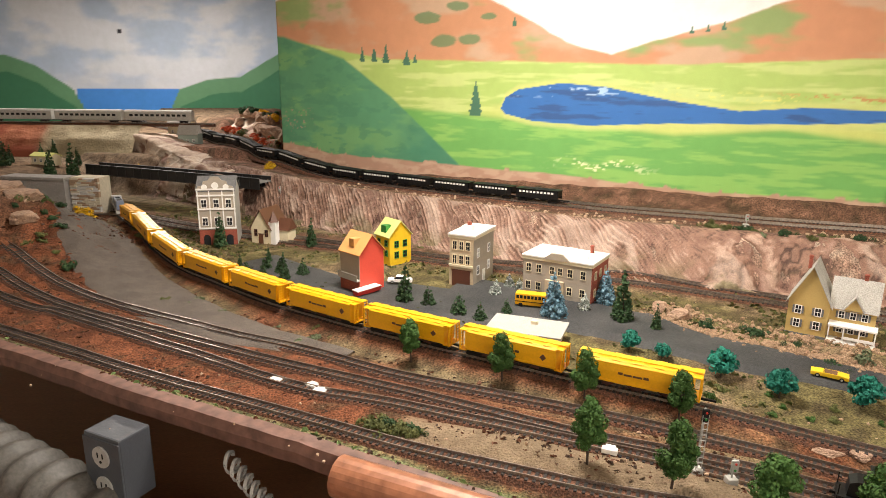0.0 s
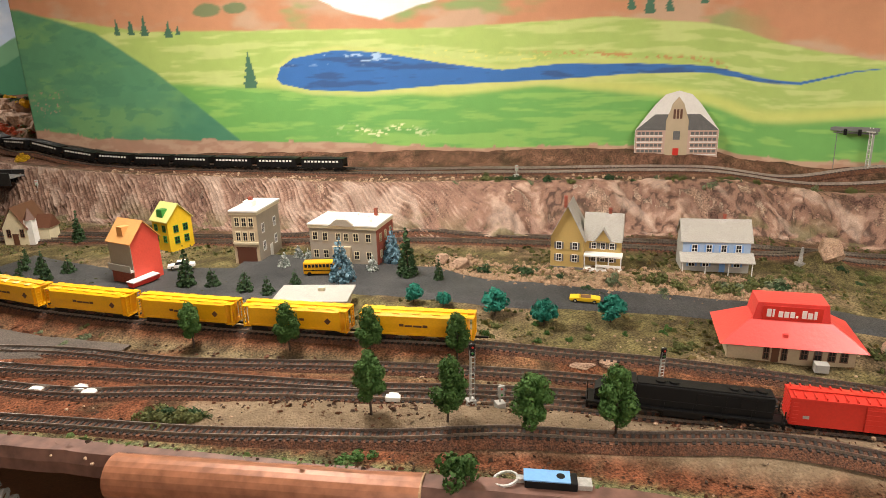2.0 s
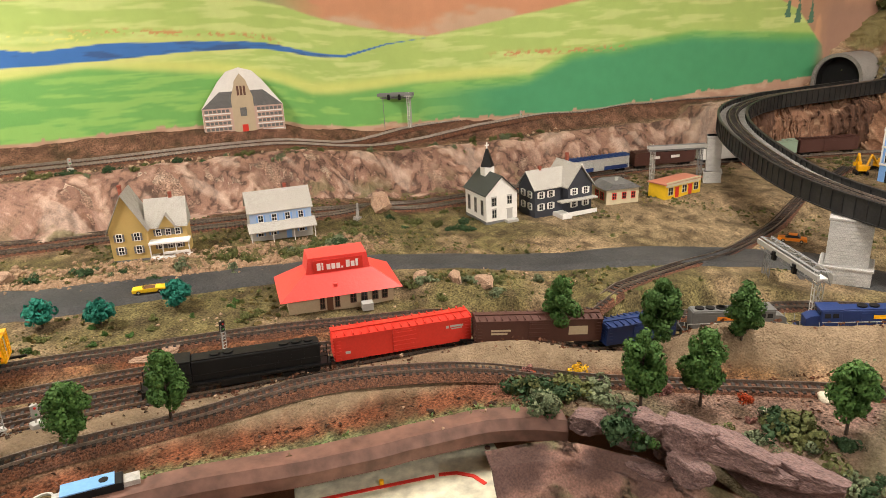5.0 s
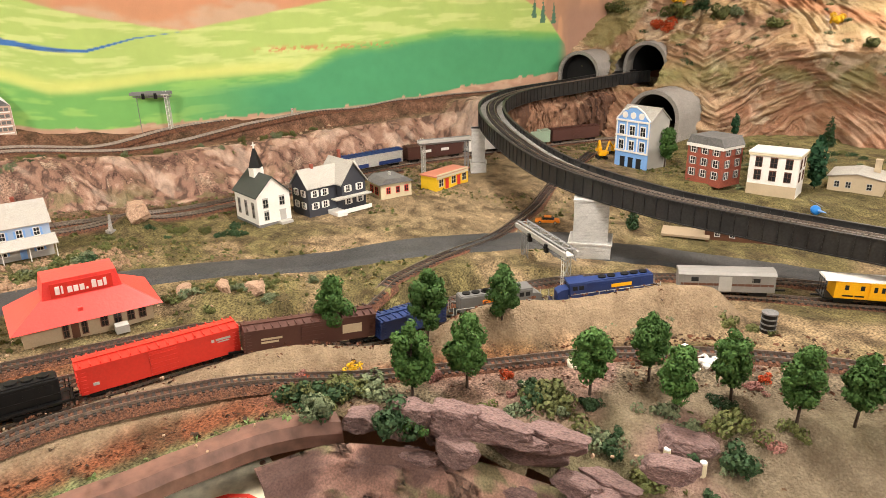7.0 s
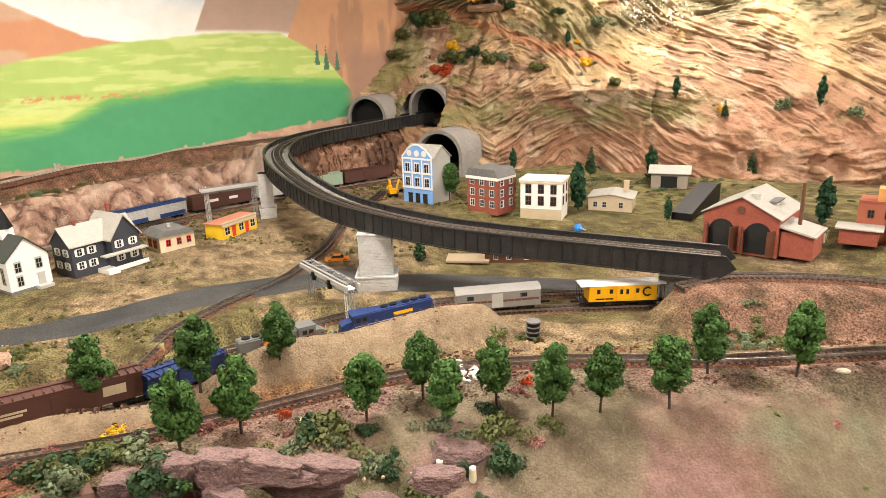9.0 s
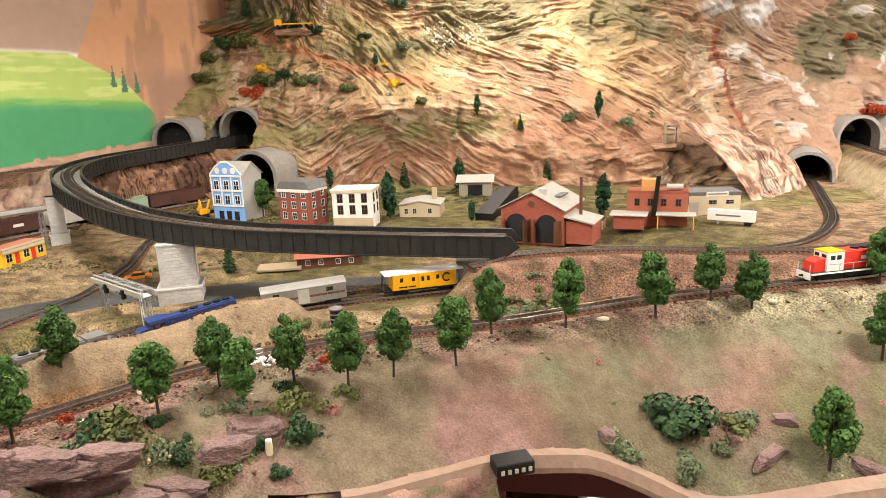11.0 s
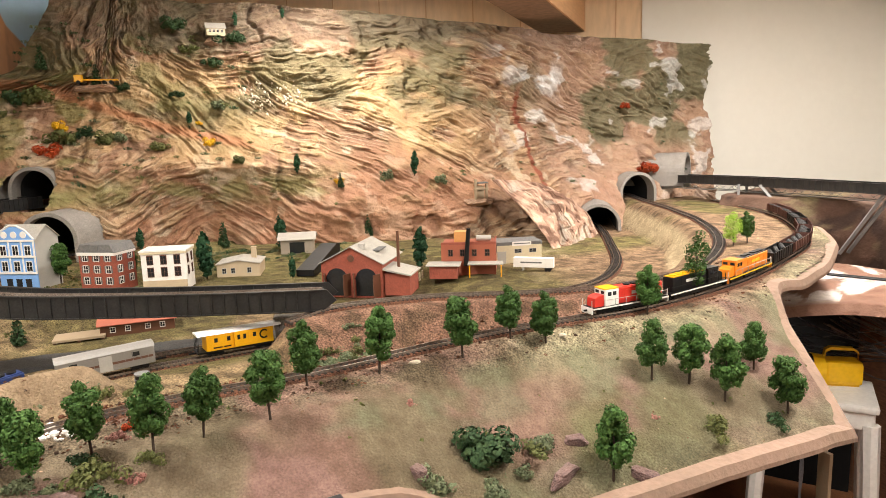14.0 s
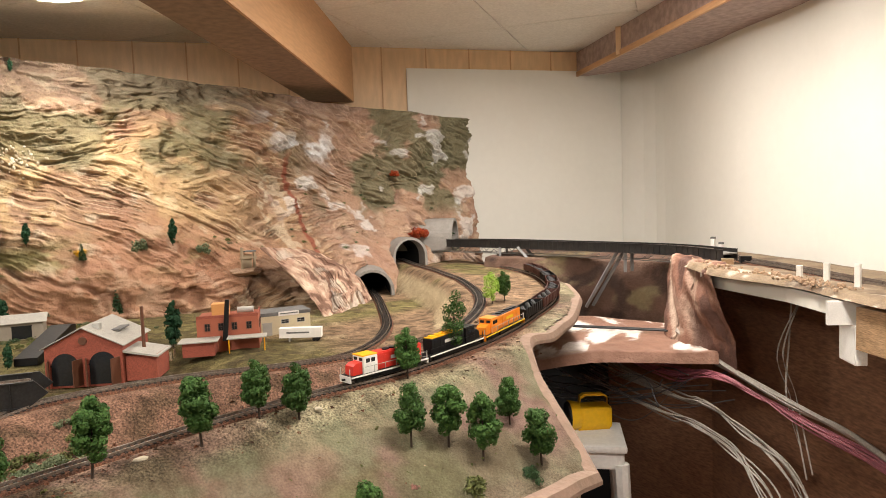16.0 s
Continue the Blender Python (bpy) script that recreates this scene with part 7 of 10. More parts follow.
def trailer():
    t = thing("semi_trailer", at(1.676, -1.258, -133, .0, .80), "white box semi-trailer with faint lettering parked at the warehouse", "trailer")
    part("body", box(-.070, .070, -.014, .014, .013, .046, bevel=.0008), M_WHITE, t)
    for s in (-1, 1):
        bars(t, [(-.045, .03, .028, .033)], s * .0142, M_SLATE)
        for x in (.045, .056):
            part("wheel", cyl((x, s * .009, .006), (x, s * .0135, .006), .006, n=14), M_BLACK, t)
    part("landing_leg", box(-.04, -.036, -.01, .01, 0, .013), M_GREY, t)


trailer()


def car(x, y, yaw, body, label, kind="sedan", s=1.0, name="car"):
    t = thing(name, at(x, y, yaw, .0065, s), label, "car", "vehicles")
    b = sweep([(0, -.0095, 0), (0, .0095, 0)], [(a, z) for a, z in ((-.027, .0035), (-.0275, .0085), (-.012, .0098), (.015, .0100), (.026, .0088), (.0272, .0035))])
    part("body", b, body, t)
    if kind == "sedan":
        part("cabin", prism([(-.014, .0095), (-.008, .0155), (.008, .0155), (.015, .0095)], -.0082, .0082), M_GLASS, t)
        part("roof", box(-.0082, .0082, -.0080, .0080, .0154, .0162), body, t)
    else:
        part("cabin", box(-.008, .010, -.0075, .0075, .0090, .0102), M_BROWNTRIM, t)
        part("windscreen", box(-.0095, -.0088, -.008, .008, .0095, .0140), M_GLASS, t)
    for a in (-.017, .017):
        for q in (-1, 1):
            w_ = part("wheel", cyl((a, q * .0075, .0036), (a, q * .0098, .0036), .0036, n=12), M_BLACK, t)
            part("hubcap", cyl((a, q * .0098, .0036), (a, q * .0101, .0036), .0018, n=8), M_GREY, w_)
    return t


car(0.605, 0.938, -36, M_SUN, "bright yellow convertible car on the grey road", "open")
car(-0.083, 1.415, -3, M_WHITE, "white police car parked on the street")
car(1.640, 0.165, -80, M_ORANGE, "orange car parked beside the stone pier")
t = thing("school_bus", at(0.193, 1.268, -18, .006), "yellow school bus with dark windows parked by the school", "bus", "vehicles")
part("body", box(-.034, .030, -.012, .012, .004, .028, bevel=.0018), M_YELLOW, t)
part("bonnet", box(.030, .040, -.010, .010, .004, .015, bevel=.0012), M_YELLOW, t)
for s in (-1, 1):
    for k in range(8):
        part("pane", box(-.031 + k * .0074, -.0255 + k * .0074, s * .012, s * .0123, .018, .0245), M_GLASS, t)
    part("stripe", box(-.033, .030, s * .012, s * .0124, .011, .0125), M_BLACK, t)
    for a in (-.022, .028):
        part("wheel", cyl((a, s * .009, .004), (a, s * .0122, .004), .0045, n=12), M_BLACK, t)
t = thing("motor_boat", at(-0.150, 1.343, 42, .004), "small white and red boat on the street edge", "boat")
part("hull", sweep([(-.030, 0, 0), (-.01, 0, 0), (.015, 0, 0), (.032, 0, .002)], [(-.010, .012), (-.006, .003), (.006, .003), (.010, .012)]), M_RED, t)
part("deck", prism([(-.031, .0122), (.033, .0150), (.030, .0165), (-.031, .0142)], -.0105, .0105), M_WHITE, t)

# depot front, a flat painted cut-out
t = thing("cutout_station", pose(1.236, 1.560, ground_z(1.236, 1.560) - .004, 0, 0, -28.7), "flat painted cut-out of a grand station leaning on the backdrop", "cut-out")
part("card", prism([(-.112, 0), (.112, 0), (.112, .078), (.060, .150), (.035, .176), (0, .186), (-.035, .176), (-.060, .150), (-.112, .078)], .001, .004), M_WHITE, t)
part("roof_paint", prism([(-.111, .078), (.111, .078), (.060, .122), (-.060, .122)], -.0005, .001), M_SLATE, t)
part("wall_paint", prism([(-.111, 0), (.111, 0), (.111, .078), (-.111, .078)], -.0008, .001), P("pinkish_brick_paint", (0.52, 0.36, 0.29)), t)
part("tower_paint", prism([(-.030, 0), (.030, 0), (.030, .105), (.018, .140), (.016, .150), (0, .170), (-.016, .150), (-.018, .140), (-.030, .105)], -.0020, -.0005), M_TAN, t)
part("door_paint", box(-.008, .008, -.0026, -.0018, .006, .028), M_RED, t)
part("arch_window", box(-.009, .009, -.0026, -.0018, .052, .076), M_SLATE, t)
for k in range(3):
    part("belfry_window", box(-.012 + k * .009, -.006 + k * .009, -.0026, -.0018, .110, .136), M_BROWNTRIM, t)
sw = as_mesh("painted_window", box(-.0045, .0045, -.0016, -.0006, -.004, .004), M_SLATE)
sb = as_mesh("painted_band", box(-.036, .036, -.0014, -.0006, -.0015, .0015), M_WHITE)
for s in (-1, 1):
    for r_ in range(4):
        inst("painted_band", sb, t, pose(s * .072, 0, .010 + r_ * .0175))
        for k in range(6):
            inst("painted_window", sw, t, pose(s * (.043 + k * .0116), 0, .020 + r_ * .0165))

# ---- trees ----
for x, y, s in ((-0.045, 1.032, 1.03), (0.101, 0.956, 1.05), (0.217, 0.894, 1.06), (0.332, 0.830, .99), (0.180, 0.715, 1.16), (0.261, 0.657, 1.13), (0.343, 0.595, 1.20), (0.431, 0.560, 1.20)):
    tree("leafy", x, y, s)
for x, y, s in ((0.940, 0.308, 1.45), (0.975, 0.183, 1.50), (1.046, 0.099, 1.29), (0.844, 0.150, 1.41), (0.896, 0.099, 1.35), (0.936, -0.042, 1.28), (0.981, -0.106, 1.22), (0.930, -0.141, 1.24), (0.969, -0.199, 1.21), (0.944, -0.266, 1.27), (0.955, -0.324, 1.19), (0.960, -0.407, 1.29), (1.034, -0.473, 1.30)):
    tree("leafy", x, y, s)
for x, y, s in ((1.022, -0.579, 1.36), (1.022, -0.718, 1.42), (1.035, -0.812, 1.20), (1.010, -0.864, 1.24), (0.910, -0.999, 1.28), (0.889, -1.058, 1.42), (0.852, -1.098, 1.40), (0.895, -1.210, 1.15), (0.815, -1.197, 1.40), (0.797, -0.834, 1.38), (1.025, -1.090, 1.20)):
    tree("leafy", x, y, s)
tree("tall", 1.062, -1.236, 1.25)
tree("lime", 1.335, -1.640, 1.0)
tree("leafy", 1.345, -1.70, 1.1)
for x, y, s in ((0.330, 1.057, .72), (0.374, 1.022, .58), (0.443, 0.953, 1.0), (0.499, 0.885, .95), (0.606, 0.858, 1.0)):
    tree("teal", x, y, s)
for x, y, s in ((-0.348, 1.445, .95), (-0.068, 1.300, 1.25), (0.355, 1.190, 1.50), (-0.344, 1.757, 1.15), (-0.585, 1.740, 1.35), (0.405, 1.145, .75), (-0.42, 1.60, .6), (-0.48, 1.55, .55), (-1.30, 2.60, 1.2), (-1.42, 2.64, 1.0), (-1.55, 2.62, 1.1), (-1.66, 2.60, 1.0)):
    tree("pine", x, y, s)
for x, y, s in ((-0.017, 1.277, 1.0), (0.042, 1.228, 1.1), (0.082, 1.197, .9), (0.136, 1.229, .8), (-0.315, 1.491, 1.0), (-0.413, 1.537, .9), (-0.37, 1.50, .9), (-0.45, 1.50, .8), (-0.40, 1.46, .8)):
    tree("green_snow", x, y, s)
for x, y, s in ((0.124, 1.343, 1.0), (0.160, 1.398, .9), (0.294, 1.246, 1.0), (0.250, 1.290, .9), (0.18, 1.37, .8)):
    tree("snowy", x, y, s)
tree("tinsel", 0.228, 1.214, 1.2)
tree("tinsel", 0.348, 1.298, 1.0)
for x, y, s in ((2.080, -0.425, 2.2), (2.50, -0.715, 2.0), (1.888, -1.000, 2.0), (2.70, -0.255, 1.3), (1.949, -0.639, 1.0)):
    tree("cypress", x, y, s)
for x, y, s in ((2.165, -0.055, 1.55), (2.060, -0.222, 1.70)):
    tree("leafy", x, y, s)
for x, y, s in ((2.66, -0.535, 1.55), (2.50, -1.045, 1.4), (1.706, -0.014, 1.1)):
    tree("pine", x, y, s)


# ---- bushes and stones ----
rr = random.Random(11)


def scatter(n, pts, spread, kinds, smin, smax):
    for k in range(n):
        i = rr.randrange(len(pts) - 1)
        u = rr.random()
        x = pts[i][0] * (1 - u) + pts[i + 1][0] * u + rr.gauss(0, spread)
        y = pts[i][1] * (1 - u) + pts[i + 1][1] * u + rr.gauss(0, spread)
        bush(rr.choice(kinds), x, y, rr.uniform(smin, smax))


scatter(46, SHELF[6:12], .012, ["olive", "olive", "dark", "sage"], .6, 1.4)
scatter(26, [(0.50, 1.15), (0.66, 1.02), (0.85, 0.92), (1.02, 0.88)], .022, ["olive", "dark", "olive", "sage"], .8, 1.7)
scatter(14, [(0.90, 0.57), (1.02, 0.50), (1.10, 0.45)], .03, ["olive", "sage"], .7, 1.3)
scatter(14, [(1.10, 0.95), (1.30, 0.85), (1.35, 0.70)], .03, ["olive", "dark"], .7, 1.4)
scatter(16, [(0.40, 0.88), (0.62, 0.80), (0.70, 0.74)], .022, ["olive", "green"], .4, .9)
scatter(16, [(1.25, -0.52), (1.20, -0.60), (1.16, -0.52)], .03, ["olive", "sage", "sage"], .7, 1.5)
scatter(18, [(0.90, 0.05), (0.88, -0.10), (0.92, -0.22)], .03, ["olive", "sage", "dark"], .7, 1.4)
scatter(9, [(1.12, 0.02), (1.16, -0.12), (1.18, -0.22)], .03, ["olive", "sage"], .7, 1.3)
scatter(8, [(-0.90, 1.90), (-0.75, 1.75), (-0.60, 1.62)], .03, ["olive", "dark"], .8, 1.6)
scatter(10, [(-0.66, 1.40), (-0.30, 1.20), (-0.15, 1.08)], .02, ["olive", "sage"], .4, 1.0)
scatter(14, [(-1.1, 1.7), (-1.0, 1.55), (-0.85, 1.5)], .05, ["olive", "dark"], .8, 1.6)
scatter(24, [(2.1, -0.2), (2.4, -0.5), (2.3, -1.0), (2.1, -1.3)], .07, ["olive", "sage"], .4, .9)
for x, y, k in ((-0.092, 0.826, 1.3), (-0.075, 0.816, 1.5), (-0.055, 0.808, 1.4), (-0.036, 0.800, 1.2)):
    bush("olive", x, y, k)
    bush("dark", x + .006, y + .004, k * .7)
bush("green", 0.241, 0.548, 1.8), bush("green", 0.144, 0.643, 1.3)
bush("gold", -1.18, 2.17, 2.2), bush("green", -1.18, 1.98, 3.2)
for x, y in ((1.02, -0.24), (0.94, 0.06), (0.80, 0.28)):
    bush("rust", x, y, .8)

for x, y, sx, sy, sz, yw in ((0.802, 0.092, .034, .024, .026, 95), (0.822, 0.006, .060, .026, .020, 85), (0.792, 0.050, .050, .024, .014, 95), (0.790, 0.010, .040, .022, .012, 85), (0.765, 0.178, .030, .022, .018, 110), (0.775, 0.135, .026, .020, .022, 80), (0.822, -0.085, .040, .02, .016, 70), (0.805, -0.050, .030, .02, .014, 80), (0.891, -0.149, .036, .026, .018, 80), (0.80, -0.14, .03, .02, .014, 100)):
    rock(ROCKS, x, y, sx, sy, sz, yw)
for x, y, sx, sy, sz, yw in ((0.838, -0.563, .016, .013, .016, 15), (0.825, -0.774, .042, .013, .013, 115), (0.792, -0.878, .028, .016, .012, 20), (0.862, -0.815, .024, .014, .012, 70)):
    rock(ROCKS, x, y, sx, sy, sz, yw, label="pinkish brown rock lying on the grassy slope")
for x, y, kd, s_ in ((.762, .265, "dark", 2.0), (.775, .250, "olive", 2.0), (.785, .237, "dark", 2.2), (.80, .225, "olive", 1.8), (.838, .205, "sage", 2.2), (.828, .222, "olive", 2.0), (.745, .230, "dark", 2.0), (.730, .216, "sage", 1.6), (.755, .128, "dark", 2.2), (.762, .115, "green", 1.2), (.83, .073, "dark", 1.6), (.845, .06, "olive", 1.4), (.909, .0, "olive", 2.4), (.905, .015, "dark", 1.8), (.873, -.074, "dark", 1.5), (.865, -.06, "sage", 1.5), (.928, -.198, "olive", 2.2), (.871, -.156, "dark", 1.5), (.89, -.211, "dark", 1.8), (.84, -.122, "olive", 1.5), (.877, -.68, "dark", 3.0), (.88, -.665, "dark", 3.2), (.872, -.695, "sage", 2.2), (.825, -.58, "sage", 1.8), (.835, -.575, "sage", 1.5), (.825, -.663, "sage", 1.8), (.81, -.65, "sage", 1.3), (.866, -.75, "olive", 1.8), (.87, -.765, "sage", 1.8), (.85, -.72, "sage", 1.2), (.823, -1.046, "olive", 1.8), (.81, -1.159, "dark", 1.4)):
    bush(kd, x, y, s_)
rf_ = random.Random(12)
for x, y, sx, sy, sz in ((.772, .118, .030, .022, .022), (.783, .078, .034, .024, .026), (.792, .030, .050, .022, .022), (.800, -.030, .042, .022, .018), (.806, -.085, .034, .022, .016)):
    rock(ROCKS, x, y, sx, sy, sz, rf_.uniform(75, 105), label="purple-brown boulder at the front edge of the table")
    rock(ROCKS, x - .020, y - .012, sx * .9, sy * .8, sz * .7, rf_.uniform(70, 110), ground_z(x + .01, y) - .022, label="purple-brown boulder at the front edge of the table")
PEGS = [(.872, -.136), (.866, -.173)]
for x, y, sx, sy, sz, yw in ((0.965, 0.545, .030, .012, .016, 60), (0.93, 0.60, .028, .016, .016, 30), (1.00, 0.50, .03, .018, .014, 80), (0.49, 0.745, .030, .014, .006, -20), (0.52, 0.73, .02, .012, .006, 30), (1.20, 0.95, .05, .03, .03, 40), (0.47, 1.20, .028, .02, .016, 0), (0.44, 1.23, .02, .016, .018, 50)):
    rock(TROCKS, x, y, sx, sy, sz, yw, label="layered tan rock outcrop beside the road")
for x, y, sx, sy, sz, yw in ((0.998, -0.010, .016, .009, .006, 20), (0.985, -0.03, .014, .008, .006, 60), (0.93, 0.04, .006, .006, .006, 0), (1.03, -0.64, .014, .006, .005, 90), (1.015, -0.90, .008, .007, .006, 0)):
    rock(CROCKS, x, y, sx, sy, sz, yw, label="pale cream stone beside the track")


M_BANKROCK = mat("weathered_bank_rock", (0.34, 0.225, 0.135), 0.9, color2=(0.17, 0.10, 0.06), scale=60, amount=0.85, bump=0.6, bump_scale=200)


def rubble(name, pts, n, spread, size, material, label):
    """Loose stones strewn along a line, one heap of many."""
    r = np.random.RandomState(7)
    base = bmesh.new()
    bmesh.ops.create_icosphere(base, subdivisions=1, radius=1)
    bv = np.array([v.co[:] for v in base.verts])
    bf = np.array([[v.index for v in f.verts] for f in base.faces])
    base.free()
    p = np.array(pts)
    i = r.randint(0, len(p) - 1, n)
    u = r.rand(n)[:, None]
    c = p[i] * (1 - u) + p[i + 1] * u + r.normal(size=(n, 2)) * spread
    V, F = [], []
    for k in range(n):
        s = size * (0.4 + r.rand() ** 2 * 1.2)
        q = bv * (s * (0.6 + 0.6 * r.rand(3))) * (0.8 + 0.4 * r.rand(len(bv), 1))
        V.append(q + np.array([c[k, 0], c[k, 1], ground_z(c[k, 0], c[k, 1]) + s * 0.2]))
        F.append(bf + k * len(bv))
    me = bpy.data.meshes.new(name)
    me.from_pydata(np.concatenate(V).tolist(), [], np.concatenate(F).tolist())
    me.materials.append(material)
    return tagged(new(name, me), label, "stones", kind="stuff")


rubble("rubble", [(0.42, 1.22), (0.55, 1.06), (0.70, 0.97), (0.85, 0.885), (1.0, 0.82)], 1700, .017, .0050, M_BANKROCK, "bank of loose tan stones beside the road")
rubble("rubble", [(0.47, 1.26), (0.60, 1.13), (0.75, 1.03), (0.90, 0.95), (1.05, 0.87)], 900, .022, .0042, M_BANKROCK, "broken tan rock spread below the farmhouse")
rubble("yard_stones", [(-0.5, 1.0), (0.0, 0.80), (0.4, 0.60), (0.8, 0.35)], 160, .07, .0020, M_TANROCK, "scattered pale pebbles on the yard ground")
rubble("meadow_stones", [(0.3, 0.87), (0.6, 0.75), (1.2, 0.42)], 110, .03, .0022, M_TANROCK, "scattered pale pebbles on the grass")
rubble("slope_stones", [(0.90, 0.05), (0.90, -0.2), (0.95, -0.45), (0.85, -0.8), (0.85, -1.1)], 60, .05, .0022, M_TANROCK, "small loose stones on the front slope")
rubble("white_stones", [(1.06, -0.12), (1.04, -0.19)], 90, .012, .0045, M_WHITE, "heap of white quartz stones on the sand hill")
rubble("shelf_stones", [(-0.3, 2.12), (0.3, 1.70), (1.0, 1.42), (2.0, 0.86)], 500, .02, .004, M_TANROCK, "loose stones along the rock ledge")


# ---- bridges, piers and signals ----
M_DUST = mat("dusty_grey_deck", (0.26, 0.25, 0.235), 0.85, color2=(0.09, 0.085, 0.08), scale=60, amount=0.7, bump=0.3)
M_TRUSSGREY = P("grey_lattice_plastic", (0.20, 0.20, 0.20), rough=0.6)
M_MASONRY = mat("pale_grey_masonry", (0.50, 0.49, 0.47), 0.85, color2=(0.36, 0.35, 0.33), scale=80, amount=0.6, bump=0.3, random_amount=0.10)


def offset_line(p, o):
    d = np.gradient(p[:, :2], axis=0)
    d /= np.linalg.norm(d, axis=1)[:, None]
    q = p.copy()
    q[:, 0] += d[:, 1] * o
    q[:, 1] -= d[:, 0] * o
    return q


def girder_bridge(name, line, label, half, up, down, rib=0.022, step=0.011):
    """Two plate girders with ribs and a deck between them."""
    p = smooth_path(line, step)
    t = thing(name, Matrix(), label, "bridge")
    part("deck", sweep(p, [(-half, -0.004), (-half, 0.0), (half, 0.0), (half, -0.004)]), M_DUST, t)
    k = max(1, int(rib / step))
    for s in (-1, 1):
        g = offset_line(p, s * half)
        web = 0.0012
        o = [(-.0032, up), (.0032, up), (.0032, up - .0022), (web, up - .0022), (web, -down + .0022), (.0032, -down + .0022), (.0032, -down), (-.0032, -down), (-.0032, -down + .0022), (-web, -down + .0022), (-web, up - .0022), (-.0032, up - .0022)]
        ob = part("girder", sweep(g, o), M_BLACKSTEEL, t)
        r = bmesh.new()
        for i in range(k, len(g) - k, k):
            d = g[i + 1] - g[i - 1]
            d = d / np.linalg.norm(d)
            n = np.array((d[1], -d[0], 0)) * 0.0030
            c = g[i]
            v = [r.verts.new(c + n * a + d * b_ * .0006 + np.array((0, 0, z_))) for z_ in (-down + .002, up - .002) for a, b_ in ((-1, -1), (1, -1), (1, 1), (-1, 1))]
            for f in ((0, 1, 5, 4), (1, 2, 6, 5), (2, 3, 7, 6), (3, 0, 4, 7)):
                r.faces.new([v[q] for q in f])
        rb = part("rib", r, M_BLACKSTEEL, ob)
        rb["kind"] = "stuff"
    return p, t


BRIDGE = [(1.335, -0.575, 1.076), (1.39, -0.40, 1.080), (1.43, -0.22, 1.09), (1.482, -0.06, 1.10), (1.588, 0.13, 1.12), (1.77, 0.28, 1.14), (1.96, 0.39, 1.16), (2.13, 0.43, 1.175), (2.34, 0.40, 1.18), (2.54, 0.29, 1.185), (2.78, 0.16, 1.19), (2.90, 0.08, 1.19)]
P_BR, t_br = girder_bridge("girder_bridge", BRIDGE, "curved black plate girder railway bridge on stone piers", .034, .013, .028)
for s in (-1, 1):
    g = offset_line(P_BR[:3], s * .034)[0]
    b = prism([(0, .013), (-.010, .013), (-.028, -.008), (0, -.028)], -.0014, .0014)
    d = P_BR[1] - P_BR[0]
    bmesh.ops.transform(b, matrix=pose(*g, 0, 0, math.degrees(math.atan2(d[1], d[0]))), verts=b.verts)
    part("end_plate", b, M_BLACKSTEEL, t_br)
track("bridge_track", [tuple(q) for q in P_BR[::12]], ballast=False, label="model railway track laid on the girder bridge")


def stone_pier(x, y, z0, zp, z1, w, d, yaw, label):
    """A shaft of laid blocks on a wider plinth."""
    t = thing("bridge_pier", pose(x, y, z0, 0, 0, yaw), label, "bridge pier", "bridge piers")
    for nm, za, zb, ww, dd in (("plinth", 0, zp - z0, w * 1.22, d * 1.5), ("shaft", zp - z0, z1 - z0, w, d)):
        o = part(nm, box(-ww / 2, ww / 2, -dd / 2, dd / 2, za - .01 * (nm == "plinth"), zb), M_MASONRY, t)
        part("coping", box(-ww / 2 - .002, ww / 2 + .002, -dd / 2 - .002, dd / 2 + .002, zb - .004, zb, bevel=.0006), M_MASONRY, o)
        rows = int((zb - za - .005) / .0066)
        n = max(3, int(ww / .011))
        bw = ww / n
        full = as_mesh("block", box(-bw / 2 + .0005, bw / 2 - .0005, -.0012, .0008, .0005, .0061), M_MASONRY)
        half = as_mesh("block", box(-bw / 4 + .0005, bw / 4 - .0005, -.0012, .0008, .0005, .0061), M_MASONRY)
        for r_ in range(rows):
            for k in range(n if r_ % 2 == 0 else n - 1):
                inst("block", full, o, pose(-ww / 2 + bw * (k + .5 + .5 * (r_ % 2)), -dd / 2, za + r_ * .0066))
            if r_ % 2:
                inst("block", half, o, pose(-ww / 2 + bw * .25, -dd / 2, za + r_ * .0066))
                inst("block", half, o, pose(ww / 2 - bw * .25, -dd / 2, za + r_ * .0066))
    return t


stone_pier(1.515, 0.050, 0.946, 0.994, 1.080, .068, .046, -84, "pale stone-block bridge pier with a wider plinth")
stone_pier(1.985, 0.44, 1.0, 1.03, 1.124, .036, .032, -70, "small tapered grey stone pier under the bridge")


def lattice(p, q, w, bays, r=.0009, bm=None, side=None):
    """A square trussed bar from p to q."""
    b = bm or bmesh.new()
    p, q = Vector(p), Vector(q)
    d = (q - p).normalized()
    a = d.cross(Vector((0, 0, 1)))
    a = (a if a.length > .1 else Vector((1, 0, 0))).normalized()
    if side:
        a = Vector(side).normalized()
    c = d.cross(a).normalized()
    cor = [(a * i + c * j) * (w / 2) for i, j in ((-1, -1), (1, -1), (1, 1), (-1, 1))]
    for o in cor:
        cyl(p + o, q + o, r, n=4, bm=b)
    for k in range(bays):
        u, v = p.lerp(q, k / bays), p.lerp(q, (k + 1) / bays)
        for i in range(4):
            o1, o2 = cor[i], cor[(i + 1) % 4]
            cyl(u + (o1 if k % 2 else o2), v + (o2 if k % 2 else o1), r * .7, n=4, bm=b)
    return b


